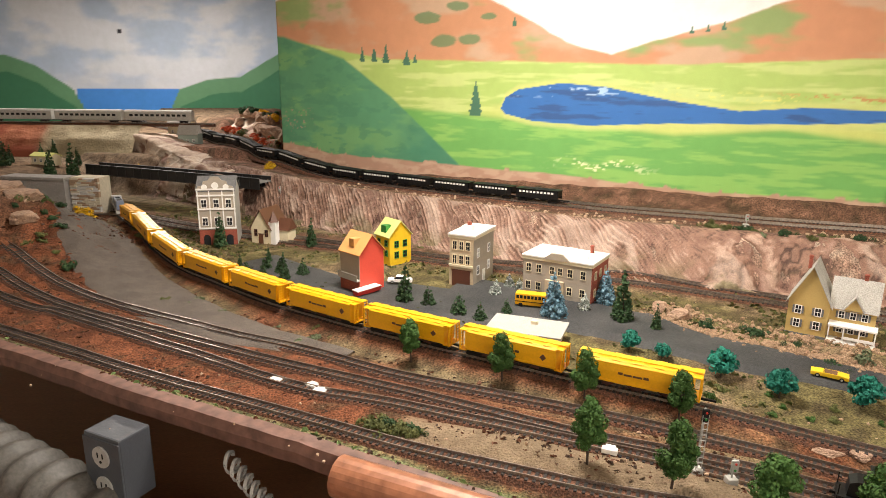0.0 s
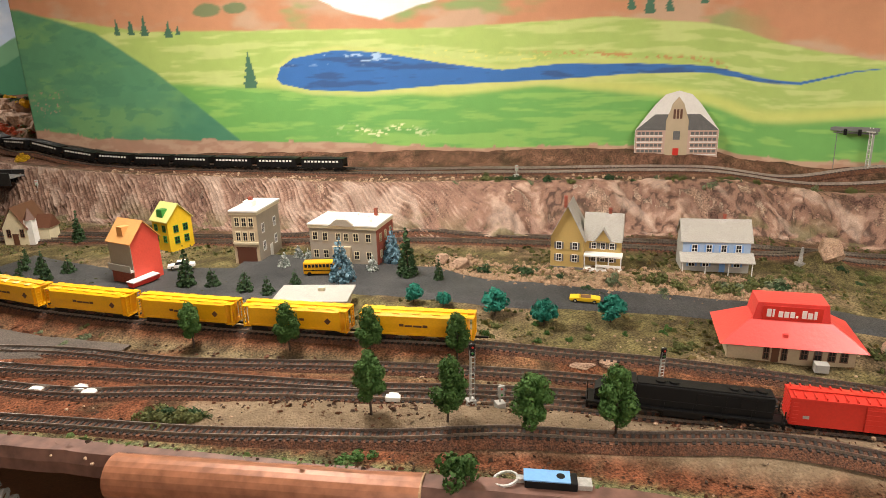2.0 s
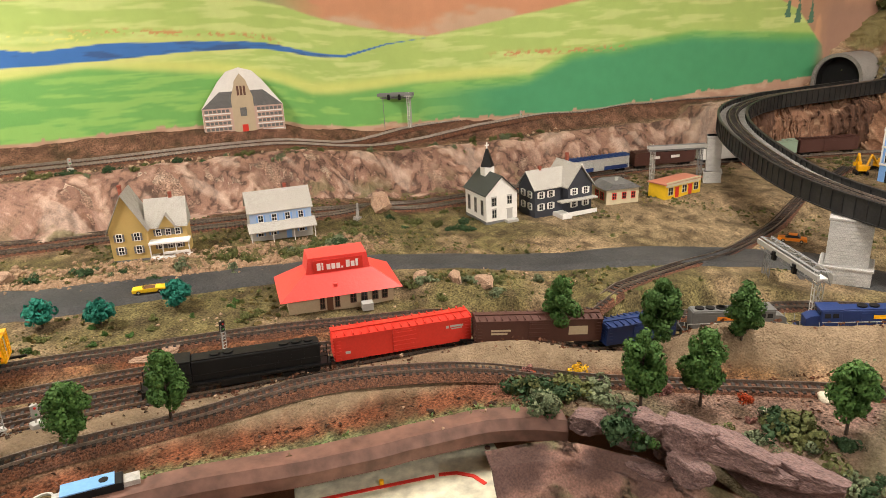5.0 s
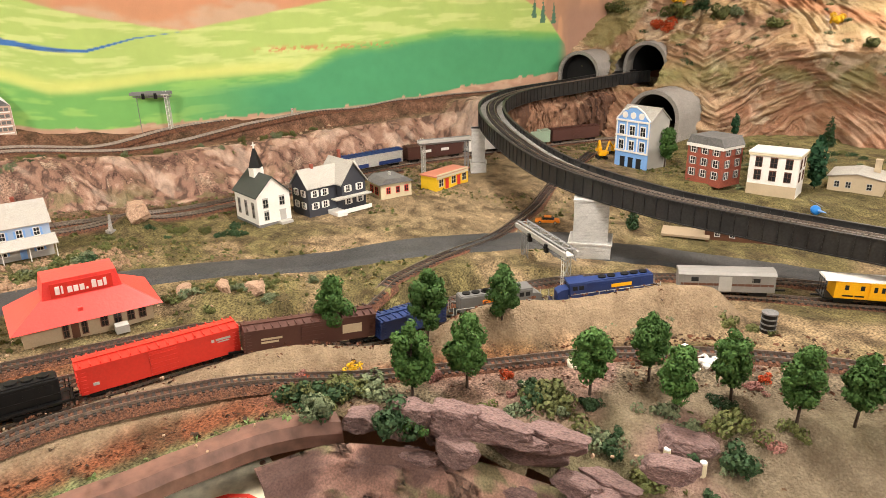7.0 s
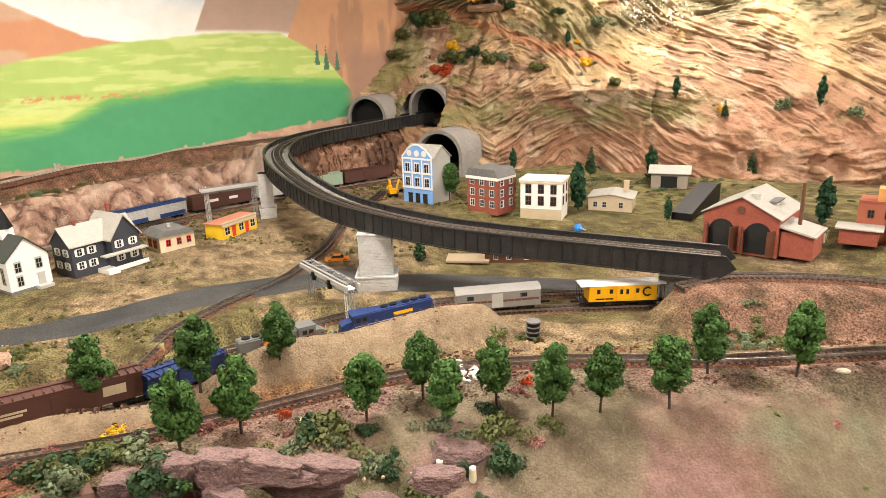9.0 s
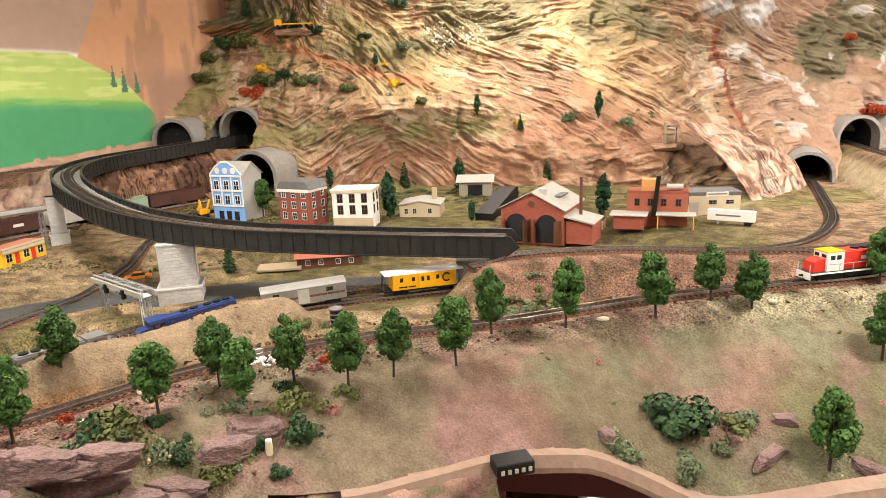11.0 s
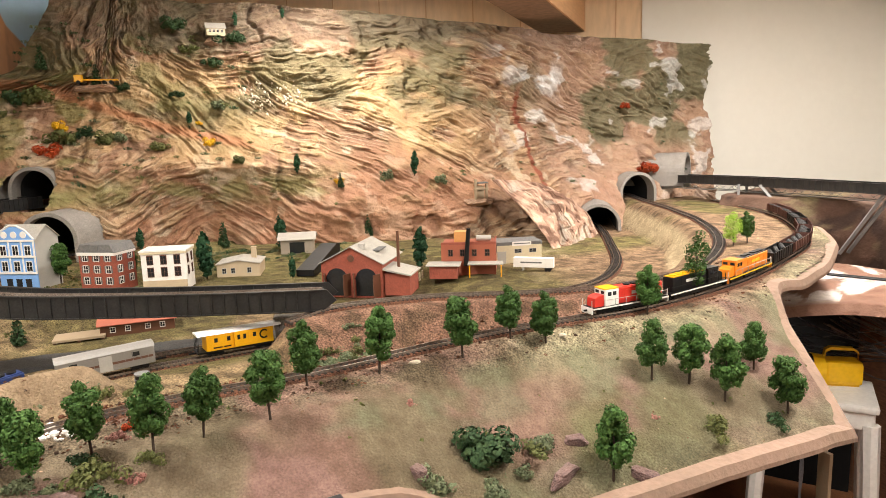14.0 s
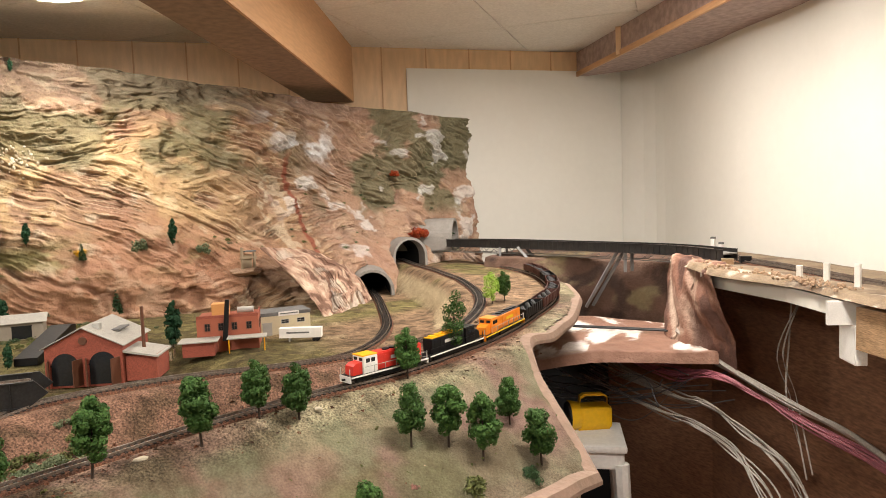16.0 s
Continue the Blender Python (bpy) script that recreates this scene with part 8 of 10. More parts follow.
def ladder(x, y, z0, z1, w=.007, bm=None, rungs=9):
    b = bm or bmesh.new()
    for s in (-1, 1):
        cyl((x + s * w / 2, y, z0), (x + s * w / 2, y, z1), .0007, n=4, bm=b)
    for k in range(rungs):
        z = z0 + (z1 - z0) * (k + .5) / rungs
        cyl((x - w / 2, y, z), (x + w / 2, y, z), .0006, n=4, bm=b)
    return b


def gantry(p, q, h, label, beam=.014, dark=False):
    """A signal gantry between two feet, with lattice legs, a ladder and signal heads."""
    p, q = Vector(p), Vector(q)
    d = q - p
    L = math.hypot(d.x, d.y)
    t = thing("signal_gantry", pose(*p, 0, 0, math.degrees(math.atan2(d.y, d.x))), label, "signal gantry", "signal gantries")
    zq = d.z
    part("leg", lattice((0, 0, -.004), (0, 0, h), .009, 7, side=(1, 0, 0)), M_TRUSSGREY, t)
    part("leg", lattice((L, 0, zq - .004), (L, 0, h), .009, 7, side=(1, 0, 0)), M_GREY, t)
    part("beam", lattice((-.012, 0, h), (L + .012, 0, h), beam, 9, r=.0014), M_TRUSSGREY, t)
    for s in (-1, 1):
        part("side_girder", box(-.014, L + .014, s * beam * .62 - .0022, s * beam * .62 + .0022, h - .002, h + .007, bevel=.0006), M_TRUSSGREY if dark else M_GREY, t)
    part("walkway", box(-.010, L + .010, -beam * .6, -beam * .35, h + beam * .5, h + beam * .5 + .0015), M_TRUSSGREY, t)
    part("ladder", ladder(L, -.009, zq, h + .01), M_WHITE, t)
    part("platform", box(L - .010, L + .010, -.014, .006, h - .002, h), M_WHITE, t)
    for k in (.3, .7):
        hd_ = part("signal_head", box(L * k - .004, L * k + .004, -beam * .9, -beam * .6, h - .012, h + .004, bevel=.0008), M_BLACK, t)
        part("lamp_hood", cyl((L * k, -beam * .9, h - .001), (L * k, -beam * .9 - .003, h - .001), .0016, n=8), M_BLACK, hd_)
    return t


gantry((1.41, 0.16, .957), (1.29, 0.055, .945), .083, "grey lattice signal gantry with a white ladder over the sunken tracks", beam=.020)
gantry((1.662, 1.328, ground_z(1.662, 1.328)), (1.695, 1.250, ground_z(1.695, 1.250)), .105, "dark lattice signal gantry on the upper ledge", dark=True)
gantry((1.955, 0.465, 1.0), (1.87, 0.56, 1.0), .098, "dark lattice signal gantry across the valley tracks", beam=.012)


def signal_post(x, y, h, label="grey ladder signal post beside the yard tracks", lad=True, s=1.0, z=None):
    t = thing("signal_post", at(x, y) if z is None else pose(x, y, z), label, "signal", "signal posts")
    part("base", box(-.006, .006, -.006, .006, -.002, .006, bevel=.001), M_GREY, t)
    part("mast", cyl((0, 0, 0), (0, 0, h), .0012, n=8), M_GREY, t)
    if lad:
        part("ladder", ladder(0, -.004, .004, h * .92, rungs=10), M_GREY, t)
    hd_ = part("signal_head", box(-.0042, .0042, -.0045, -.001, h - .016, h, bevel=.001), M_BLACK if lad else M_GREY, t)
    for z_ in (h - .012, h - .004):
        part("lens", cyl((0, -.0045, z_), (0, -.0055, z_), .0014, n=8), M_RED if z_ > h - .01 else M_GREEN, hd_)
    return t


signal_post(.303, .694, .085)
signal_post(.331, .666, .030, "short grey signal post beside the yard tracks", False)
signal_post(.560, .665, .060)
signal_post(-.517, 2.165, .040, "slim white signal post on the ledge", False)
for x, y in ((1.95, 1.02), (0.75, 1.56)):
    signal_post(x, y, .03, "short pale post on the backdrop ledge", False)

# wing wall behind the caboose
b = prism([(-.012, -.02), (.012, -.02), (.010, .062), (-.010, .062)], -.045, .045)
t = thing("wing_wall", pose(1.372, -.535, .965, 0, 0, -18), "pale concrete wing wall at the bridge end", "retaining wall")
part("wall", b, M_CONCRETE, t)
part("coping", box(-.012, .012, -.047, .047, .060, .065, bevel=.001), M_CONCRETE, t)


# ---- right end: low shelf, bench, truss bridge, stool ----
M_BROWNROCK = mat("streaked_brown_rock", (1, 1, 1), 0.8, color2=(0.5, 0.45, 0.42), scale=18, amount=0.7, bump=0.7, bump_scale=110, fine=420, attr=True, spec=0.35, speck=0.7)
M_BOARD = mat("reddish_brown_board", (0.26, 0.135, 0.078), 0.5, color2=(0.13, 0.06, 0.035), scale=5, amount=0.6, stretch=(1, 1, 4))
M_PLASTIC = mat("white_moulded_plastic", (0.78, 0.77, 0.74), 0.35, scale=10, amount=0.1)
M_CABLEW = mat("white_cable", (0.34, 0.31, 0.27), 0.5, scale=20, amount=0.3)
M_CABLEP = mat("dusty_pink_cable", (0.42, 0.13, 0.17), 0.5, scale=20, amount=0.3)
M_CABLEG = mat("grey_cable", (0.10, 0.10, 0.11), 0.5, scale=20, amount=0.3)


def sheet(name, lines, n, m, colour, material, label, category, rough_by=0.03, seed=0.0, kind="structure"):
    """A skin drawn through rows of points, roughened and coloured."""
    rows = [smooth_path(l, .01) for l in lines]
    rows = [r[np.linspace(0, len(r) - 1, n).round().astype(int)] for r in rows]
    u = np.linspace(0, len(rows) - 1, m)
    G = np.stack([np.stack([np.interp(u, np.arange(len(rows)), [r[j][k] for r in rows]) for j in range(n)], 1) for k in range(3)], -1)
    U, V = np.meshgrid(np.linspace(0, 1, n), np.linspace(0, 1, m))
    f = fbm(G[..., 0] * 14 + seed, G[..., 1] * 14 + G[..., 2] * 15, 5)
    nr = np.cross(np.gradient(G, axis=0), np.gradient(G, axis=1))
    nr /= np.linalg.norm(nr, axis=2)[..., None] + 1e-9
    G = G + nr * ((f - .47) * rough_by * np.minimum(1, 6 * np.minimum(np.minimum(U, 1 - U) + .05, np.minimum(V, 1 - V) + .05)))[..., None]
    ob = grid_mesh(name, G, colour(U, V, f, G), material)
    return tagged(ob, label, category, kind=kind)


def col_shelf(U, V, f, G):
    C = np.zeros(U.shape + (3,)) + np.array((0.24, 0.13, 0.09))
    C = blend(C, (0.78, 0.74, 0.70), sstep(.50, .58, fbm(U * 7, V * 5 + 3)) * sstep(.30, .45, V) * .9)
    return C


sheet("valley_shelf", [[(1.30, -1.72, .868), (1.22, -1.93, .868), (1.05, -2.06, .868), (0.95, -2.13, .868)], [(1.31, -1.73, .895), (1.23, -1.95, .895), (1.05, -2.08, .895), (0.96, -2.15, .90)], [(1.45, -1.95, .90), (1.40, -2.15, .90), (1.22, -2.28, .90), (1.05, -2.3, .91)], [(1.75, -2.27, .90), (1.62, -2.37, .90), (1.45, -2.42, .90), (1.26, -2.44, .90)]], 70, 50, col_shelf, M_BROWNROCK, "low brown rock shelf with white snow patches", "rock shelf", .02)


def col_wall(U, V, f, G):
    C = np.zeros(U.shape + (3,)) + np.array((0.15, 0.09, 0.065))
    C = blend(C, (0.27, 0.24, 0.13), sstep(.48, .6, fbm(U * 5 + 9, V * 4)) * .7)
    C = blend(C, (0.08, 0.05, 0.04), sstep(.5, .62, f))
    return C


sheet("valley_wall", [[(2.05, -2.33, .86), (1.75, -2.42, .86), (1.5, -2.50, .86), (1.24, -2.46, .86)], [(2.05, -2.33, 1.0), (1.72, -2.42, 1.0), (1.5, -2.49, 1.0), (1.24, -2.45, 1.0)], [(2.05, -2.36, 1.105), (1.72, -2.44, 1.105), (1.5, -2.52, 1.10), (1.24, -2.47, 1.11)], [(2.2, -2.9, 1.12), (1.85, -3.2, 1.11), (1.5, -3.1, 1.10), (1.3, -2.9, 1.11)]], 80, 40, col_wall, M_BROWNROCK, "dark brown stained plaster wall of the small valley", "rock wall", .03, 3.0)


def col_nose(U, V, f, G):
    C = np.zeros(U.shape + (3,)) + np.array((0.25, 0.125, 0.085))
    st = fbm(U * 9 + V * 3, V * 3 + U * 2, 4)
    C = blend(C, (0.44, 0.29, 0.22), sstep(.52, .60, st) * sstep(.15, .4, V))
    C = blend(C, (0.12, 0.06, 0.045), sstep(.45, .38, st))
    C = blend(C, (0.55, 0.42, 0.33), sstep(.55, .62, f) * sstep(.8, .4, U))
    return C


sheet("rock_nose", [[(1.28, -2.44, .87), (1.20, -2.27, .87), (1.08, -2.18, .865), (0.90, -2.13, .855)], [(1.27, -2.43, .95), (1.20, -2.30, .95), (1.07, -2.19, .95), (0.90, -2.12, .935)], [(1.26, -2.42, 1.06), (1.19, -2.32, 1.06), (1.07, -2.20, 1.05), (0.93, -2.10, 1.03)], [(1.25, -2.42, 1.135), (1.17, -2.33, 1.135), (1.07, -2.22, 1.13), (0.955, -2.10, 1.115)], [(1.22, -2.5, 1.135), (1.12, -2.40, 1.135), (1.05, -2.32, 1.135), (0.93, -2.2, 1.13)]], 60, 60, col_nose, M_BROWNROCK, "streaked reddish-brown rock slope below the bench", "rock slope", .045, 7.0)


def col_bench(U, V, f, G):
    C = np.zeros(U.shape + (3,)) + np.array((0.27, 0.20, 0.13))
    C = blend(C, (0.66, 0.60, 0.50), sstep(.50, .58, fbm(G[..., 0] * 16, G[..., 1] * 16)) * sstep(.62, .4, V) * sstep(1.0, .85, U))
    C = blend(C, (0.17, 0.12, 0.08), sstep(.52, .6, f))
    return C


sheet("bench_top", [[(1.24, -2.40, 1.120), (.95, -2.09, 1.118), (.70, -1.96, 1.118), (.55, -1.82, 1.118), (.30, -1.62, 1.118)], [(1.23, -2.41, 1.136), (.95, -2.11, 1.132), (.70, -1.98, 1.130), (.55, -1.84, 1.130), (.30, -1.64, 1.130)], [(1.30, -2.75, 1.125), (1.05, -2.5, 1.12), (.80, -2.28, 1.118), (.62, -2.1, 1.118), (.30, -1.95, 1.118)], [(1.50, -3.24, 1.09), (1.25, -3.08, 1.09), (.98, -2.92, 1.085), (.63, -2.62, 1.085), (.20, -2.36, 1.085)]], 110, 40, col_bench, M_BROWNROCK, "unfinished bench top strewn with plaster crumbs and earth", "bench", .012, 2.0)
# carrying timbers and brackets of the bench
tb = thing("timber_bench", pose(0, 0, 1.112), "white-painted timber frame under the bench edge", "bench frame")
part("edge_rail", sweep([(1.02, -2.19, 0), (.72, -2.01, 0), (.56, -1.865, 0)], [(-.012, -.035), (-.012, 0), (.012, 0), (.012, -.035)]), M_WHITEWALL, tb)
part("end_board", box(-.05, .05, -.006, .006, -.045, .003), M_WHITE, tb).matrix_local = pose(.545, -1.85, 0, 0, 0, 40)
part("bracket", box(-.012, .012, -.035, .035, -.125, -.045, bevel=.003), M_WHITE, tb).matrix_local = pose(.55, -1.865, 0, 0, 0, 40)
part("raw_timber", sweep([(.53, -1.83, -.02), (.30, -1.65, -.02)], [(-.02, -.07), (-.02, .015), (.006, .015), (.006, -.07)]), M_PLYWOOD, tb)
for o in (0.30, 0.36):
    track("bench_track", [(1.30 - .0, -2.46 - o * .9, 1.128), (1.05, -2.21 - o * .85, 1.122), (.80, -2.02 - o * .85, 1.118), (.56, -1.83 - o * .85, 1.112), (.30, -1.65 - o * .85, 1.108)], bed=.02, label="weathered track along the unfinished bench")
for x, y, h in ((1.12, -2.46, .075), (1.08, -2.43, .060), (.66, -2.06, .045), (.585, -2.02, .05), (.74, -2.12, .03)):
    t = thing("white_post", pose(x, y, 1.12), "slim white plastic post standing on the bench", "post", "bench posts")
    part("post", box(-.006, .006, -.006, .006, -.004, h, bevel=.001), M_WHITE, t)
    part("cap", box(-.0065, .0065, -.0065, .0065, h - .004, h + .002, bevel=.001), M_SLATE if h > .055 else M_WHITE, t)
t = thing("crate", pose(1.015, -2.33, 1.122, 0, 0, 30), "small open wooden crate on the bench", "crate")
part("box", box(-.016, .016, -.012, .012, -.002, .016, bevel=.001), M_PLYWOOD, t)
part("lid", box(-.017, .017, -.013, .013, .016, .0185), M_LIGHTWOOD, t)
t = thing("control_box", pose(1.00, -2.42, 1.120, 0, 0, 35), "small black electric box on the bench", "control box")
part("case", box(-.016, .016, -.010, .010, -.002, .022, bevel=.001), M_BLACK, t)
part("ridge", box(-.014, .014, -.011, -.010, .004, .016), M_SLATE, t)
t = thing("round_bush", pose(1.20, -2.56, 1.125), "round dry brown bush at the bridge end", "bush")
inst("clump", BUSHES["olive", 0], t, Matrix.Scale(2.6, 4))
rubble_pts = np.array([(1.18, -2.42), (.95, -2.16), (.72, -2.02), (.58, -1.88)])
rb_ = rubble("plaster_crumbs", [tuple(q) for q in rubble_pts], 260, .022, .0045, M_TANROCK, "loose pale plaster crumbs on the bench edge")
_v = np.zeros(len(rb_.data.vertices) * 3, np.float32)
rb_.data.vertices.foreach_get("co", _v)
_v = _v.reshape(-1, 3)
_h = np.array([ground_z(a, b_) for a, b_ in _v[:, :2]])
_v[:, 2] = 1.132 + np.clip(_v[:, 2] - _h, -.003, .012)
rb_.data.vertices.foreach_set("co", _v.ravel())

# truss bridge to the bench
TB = [(2.34, -2.44, 1.160), (2.0, -2.45, 1.162), (1.6, -2.44, 1.162), (1.25, -2.43, 1.160), (1.02, -2.36, 1.155)]
P_TB, t_tb = girder_bridge("truss_bridge", TB, "black deck bridge with grey diagonal braces crossing the valley", .030, .012, .022, rib=.03, step=.012)
low = bmesh.new()
for s in (-1, 1):
    g = offset_line(P_TB, s * .024)
    for i in range(0, len(g) - 6, 6):
        a, c = Vector(g[i]), Vector(g[i + 6])
        cyl(a + Vector((0, 0, -.045)), c + Vector((0, 0, -.045)), .0016, n=4, bm=low)
        cyl(a + Vector((0, 0, -.022)), (a + c) / 2 + Vector((0, 0, -.045)), .0011, n=4, bm=low)
        cyl((a + c) / 2 + Vector((0, 0, -.045)), c + Vector((0, 0, -.022)), .0011, n=4, bm=low)
part("lower_lattice", low, M_TRUSSGREY, t_tb)
for x, dx, zb in ((2.02, 0, 1.07), (1.92, .13, 1.03), (1.42, 0, 1.07), (1.45, -.14, .93)):
    for s in (-1, 1):
        part("brace", cyl((x, -2.44 + s * .022, 1.145), (x - dx, -2.44 + s * .022, zb), .007, n=4), M_TRUSSGREY, t_tb)
P_3B = track("deck_track", [tuple(q) for q in P_TB[::8]], ballast=False, label="model railway track on the black deck bridge")
b = bmesh.new()
for o in (-.009, .009):
    p0, p1 = Vector((1.46, -2.16, .912)), Vector((1.16, -2.27, .915))
    n_ = Vector((-(p1 - p0).y, (p1 - p0).x, 0)).normalized() * o
    cyl(p0 + n_, p1 + n_, .003, n=6, bm=b)
ob = part("loose_rail", b, M_BLACK)
tagged(ob, "pair of loose black rails lying in the snow", "rails")

# white plastic stool with a lantern
st = thing("plastic_stool", pose(1.345, -1.995, 0, 0, 0, 38), "white moulded plastic stool beside the table end", "stool")
part("seat", box(-.15, .15, -.11, .11, .595, .618, bevel=.008), M_PLASTIC, st)
part("apron", box(-.142, .142, -.102, .102, .545, .598, bevel=.006), M_PLASTIC, st)
for sx in (-1, 1):
    for sy in (-1, 1):
        part("leg", cyl((sx * .155, sy * .115, 0), (sx * .132, sy * .090, .56), .020, .024, 8), M_PLASTIC, st)
M_LANTERN = mat("glossy_yellow_plastic", (0.80, 0.46, 0.01), 0.3, scale=10, amount=0.1)
ln_ = thing("lantern", pose(1.335, -2.075, .618, 0, 0, 52), "yellow plastic hand lantern standing on the stool", "lantern")
part("body", box(-.058, .045, -.036, .036, .004, .072, bevel=.012), M_LANTERN, ln_)
part("head", cyl((.040, 0, .040), (.072, 0, .040), .042, .047, 24), M_LANTERN, ln_)
part("lens_rim", cyl((.072, 0, .040), (.078, 0, .040), .045, .043, 24), M_BLACK, ln_)
part("foot", box(-.05, .05, -.03, .03, 0, .006, bevel=.002), M_LANTERN, ln_)
hp_ = sweep([(-.052, 0, .068), (-.050, 0, .094), (-.036, 0, .104), (.022, 0, .106), (.036, 0, .098), (.040, 0, .076)], [(-.009, -.004), (-.009, .004), (.009, .004), (.009, -.004)], up=(.3, 0, 1))
part("handle", hp_, M_LANTERN, ln_)

# below the bench: board, cables
wall("under_board", [(1.62, -2.62), (1.15, -2.54), (.30, -2.02)], 0.0, 1.085, M_BOARD, "reddish-brown board closing the space under the bench", .02)
# black sheet added to keep the space under the table dark
wall("under_back", [(3.0, -2.5), (2.2, -2.2), (1.62, -2.60)], 0.0, 1.0, M_SHADEBLACK, "added black sheet standing for the shade at the back under the table", .02)


def cables(pts, n, spread, r, material, label, seed):
    rr_ = np.random.RandomState(seed)
    t = thing("cable_bundle", Matrix(), label, "cables", "cable bundles")
    for k in range(n):
        o = rr_.normal(size=(len(pts), 3)) * spread * (np.abs(np.linspace(-1, 1, len(pts))) + .35)[:, None]
        q = smooth_path(np.array(pts) + o, .02)
        a = [(math.cos(u) * r, math.sin(u) * r) for u in np.linspace(0, 6.283, 6)[:-1]]
        part("cable", sweep(q, a), material, t)


cables([(1.55, -2.35, .84), (1.15, -2.22, .80), (.97, -2.13, .835), (.85, -2.14, .80), (.74, -2.13, .755), (.56, -2.12, .69), (.40, -2.02, .66)], 13, .010, .0028, M_CABLEP, "bundle of dusty pink cables sagging under the bench", 1)
cables([(1.50, -2.30, .78), (1.10, -2.16, .745), (.985, -2.10, .76), (.88, -2.12, .70), (.76, -2.10, .63), (.70, -2.08, .52), (.66, -2.06, .40)], 8, .012, .0028, M_CABLEW, "bundle of white cables sagging under the bench", 2)
cables([(1.50, -2.28, .72), (1.15, -2.14, .70), (1.0, -2.07, .71), (.90, -2.10, .65), (.80, -2.08, .56), (.72, -2.06, .42)], 6, .011, .0028, M_CABLEW, "second bundle of white cables under the bench", 3)
cables([(1.12, -2.22, .90), (.93, -2.14, .875), (.76, -2.12, .80), (.60, -2.12, .735), (.40, -2.0, .70)], 2, .012, .008, M_CABLEW, "thick pale hose hanging under the bench", 4)
cables([(1.75, -2.0, .80), (1.45, -2.12, .70), (1.2, -2.2, .73), (1.0, -2.15, .78)], 14, .05, .0020, M_CABLEG, "tangle of thin grey cables in the dark under the table", 5)
cables([(1.25, -1.75, .84), (1.22, -1.78, .60), (1.22, -1.78, .1)], 1, .002, .006, M_CABLEG, "thin dark support rod under the ledge", 6)
cables([(.78, -2.20, 1.08), (.79, -2.14, .93), (.76, -2.15, .80), (.72, -2.12, .62)], 3, .012, .0025, M_CABLEW, "loose pale cables hanging from the bench", 8)

# beam, soffit and ceiling joints
bm_ = thing("ceiling_beam", pose(2.96, -2.365, 1.87, 0, 0, 134.4), "boxed orange-brown ceiling beam with shade coloured into its underside", "beam", kind="structure")
part("box", box(-.35, 2.7, -.205, -.003, .012, .279), M_BEAM, bm_)
part("side_board", box(0.0, 2.7, -.003, .006, .0, .279), M_BEAM, bm_)
part("end_board", box(-.35, -.004, -.003, .004, .0, .279), M_BEAM, bm_)
# underside shade comes from its darker colour
part("underside", box(-.35, 2.7, -.205, -.004, .0, .011), M_BEAMSHADE, bm_)
SOF_F = [(2.43, -3.52), (1.68, -3.058), (1.20, -2.756), (.4, -2.25), (-.6, -1.62)]
SOF_B = [(2.10, -3.62), (1.39, -3.30), (1.02, -3.06), (.3, -2.60), (-.7, -2.0)]
sf = thing("soffit", pose(0, 0, 2.02), "mauve-brown boxed soffit along the white wall", "soffit", kind="structure")
b = bmesh.new()
lo = [b.verts.new((x, y, 0)) for x, y in SOF_F + SOF_B[::-1]]
hi = [b.verts.new((x, y, .129)) for x, y in SOF_F + SOF_B[::-1]]
b.faces.new(lo)
for i in range(len(lo)):
    b.faces.new((lo[i], lo[(i + 1) % len(lo)], hi[(i + 1) % len(lo)], hi[i]))
bmesh.ops.recalc_face_normals(b, faces=b.faces[:])
part("box", b, mat("mauve_soffit_paint", (0.40, 0.30, 0.27), 0.6, color2=(0.32, 0.23, 0.2), scale=4, amount=0.4), sf)
part("edge_strip", sweep([(x, y, 0) for x, y in SOF_F], [(-.004, -.006), (-.004, .02), (.008, .02), (.008, -.006)]), M_BEAM, sf)
part("lath", box(-.012, .012, -.006, .006, 0, .129), M_PANEL, sf).matrix_local = pose(1.93, -3.20, 0, 0, 0, 32)


# ---- front edge: pipe rail, outlet, hoses, panel, drive ----
pr = thing("pipe_rail", Matrix(), "copper-brown round pipe along the table edge", "pipe")
pp = smooth_path([(-.125, .735, .966), (.04, .655, .966), (.205, .572, .966)], .02)
ringo = [(math.cos(a) * .027, math.sin(a) * .027) for a in np.linspace(0, 6.2832, 25)[:-1]]
part("pipe", sweep(pp, ringo), M_RUSTPIPE, pr, smooth=False)
part("end_cap", cyl(pp[-1], pp[-1] + (pp[-1] - pp[-2]) * .1, .0275, n=24), M_PLYWOOD, pr)
M_OUTLET = P("grey_metal_box", (0.07, 0.075, 0.085), rough=0.4)
ob_ = thing("outlet_box", pose(-.475, .842, .915, 0, 0, -26), "grey metal outlet box with two pale receptacles under the edge", "outlet box")
part("case", box(-.036, .036, -.004, .05, -.058, .046, bevel=.003), M_OUTLET, ob_)
part("lid", box(-.037, .037, -.006, -.003, -.06, .04, bevel=.001), M_OUTLET, ob_)
for z in (-.034, .014):
    rc = part("receptacle", cyl((0, -.0055, z), (0, -.0085, z), .0165, n=20), M_GREY, ob_)
    for x in (-.005, .005):
        part("slot", box(x - .001, x + .001, -.0092, -.0084, z - .001, z + .007), M_BLACK, rc)
    part("ground_hole", cyl((0, -.0084, z - .007), (0, -.0092, z - .007), .0022, n=8), M_BLACK, rc)
part("conduit", cyl((.02, .02, -.058), (.05, -.03, -.062), .006, n=10), M_OUTLET, ob_)
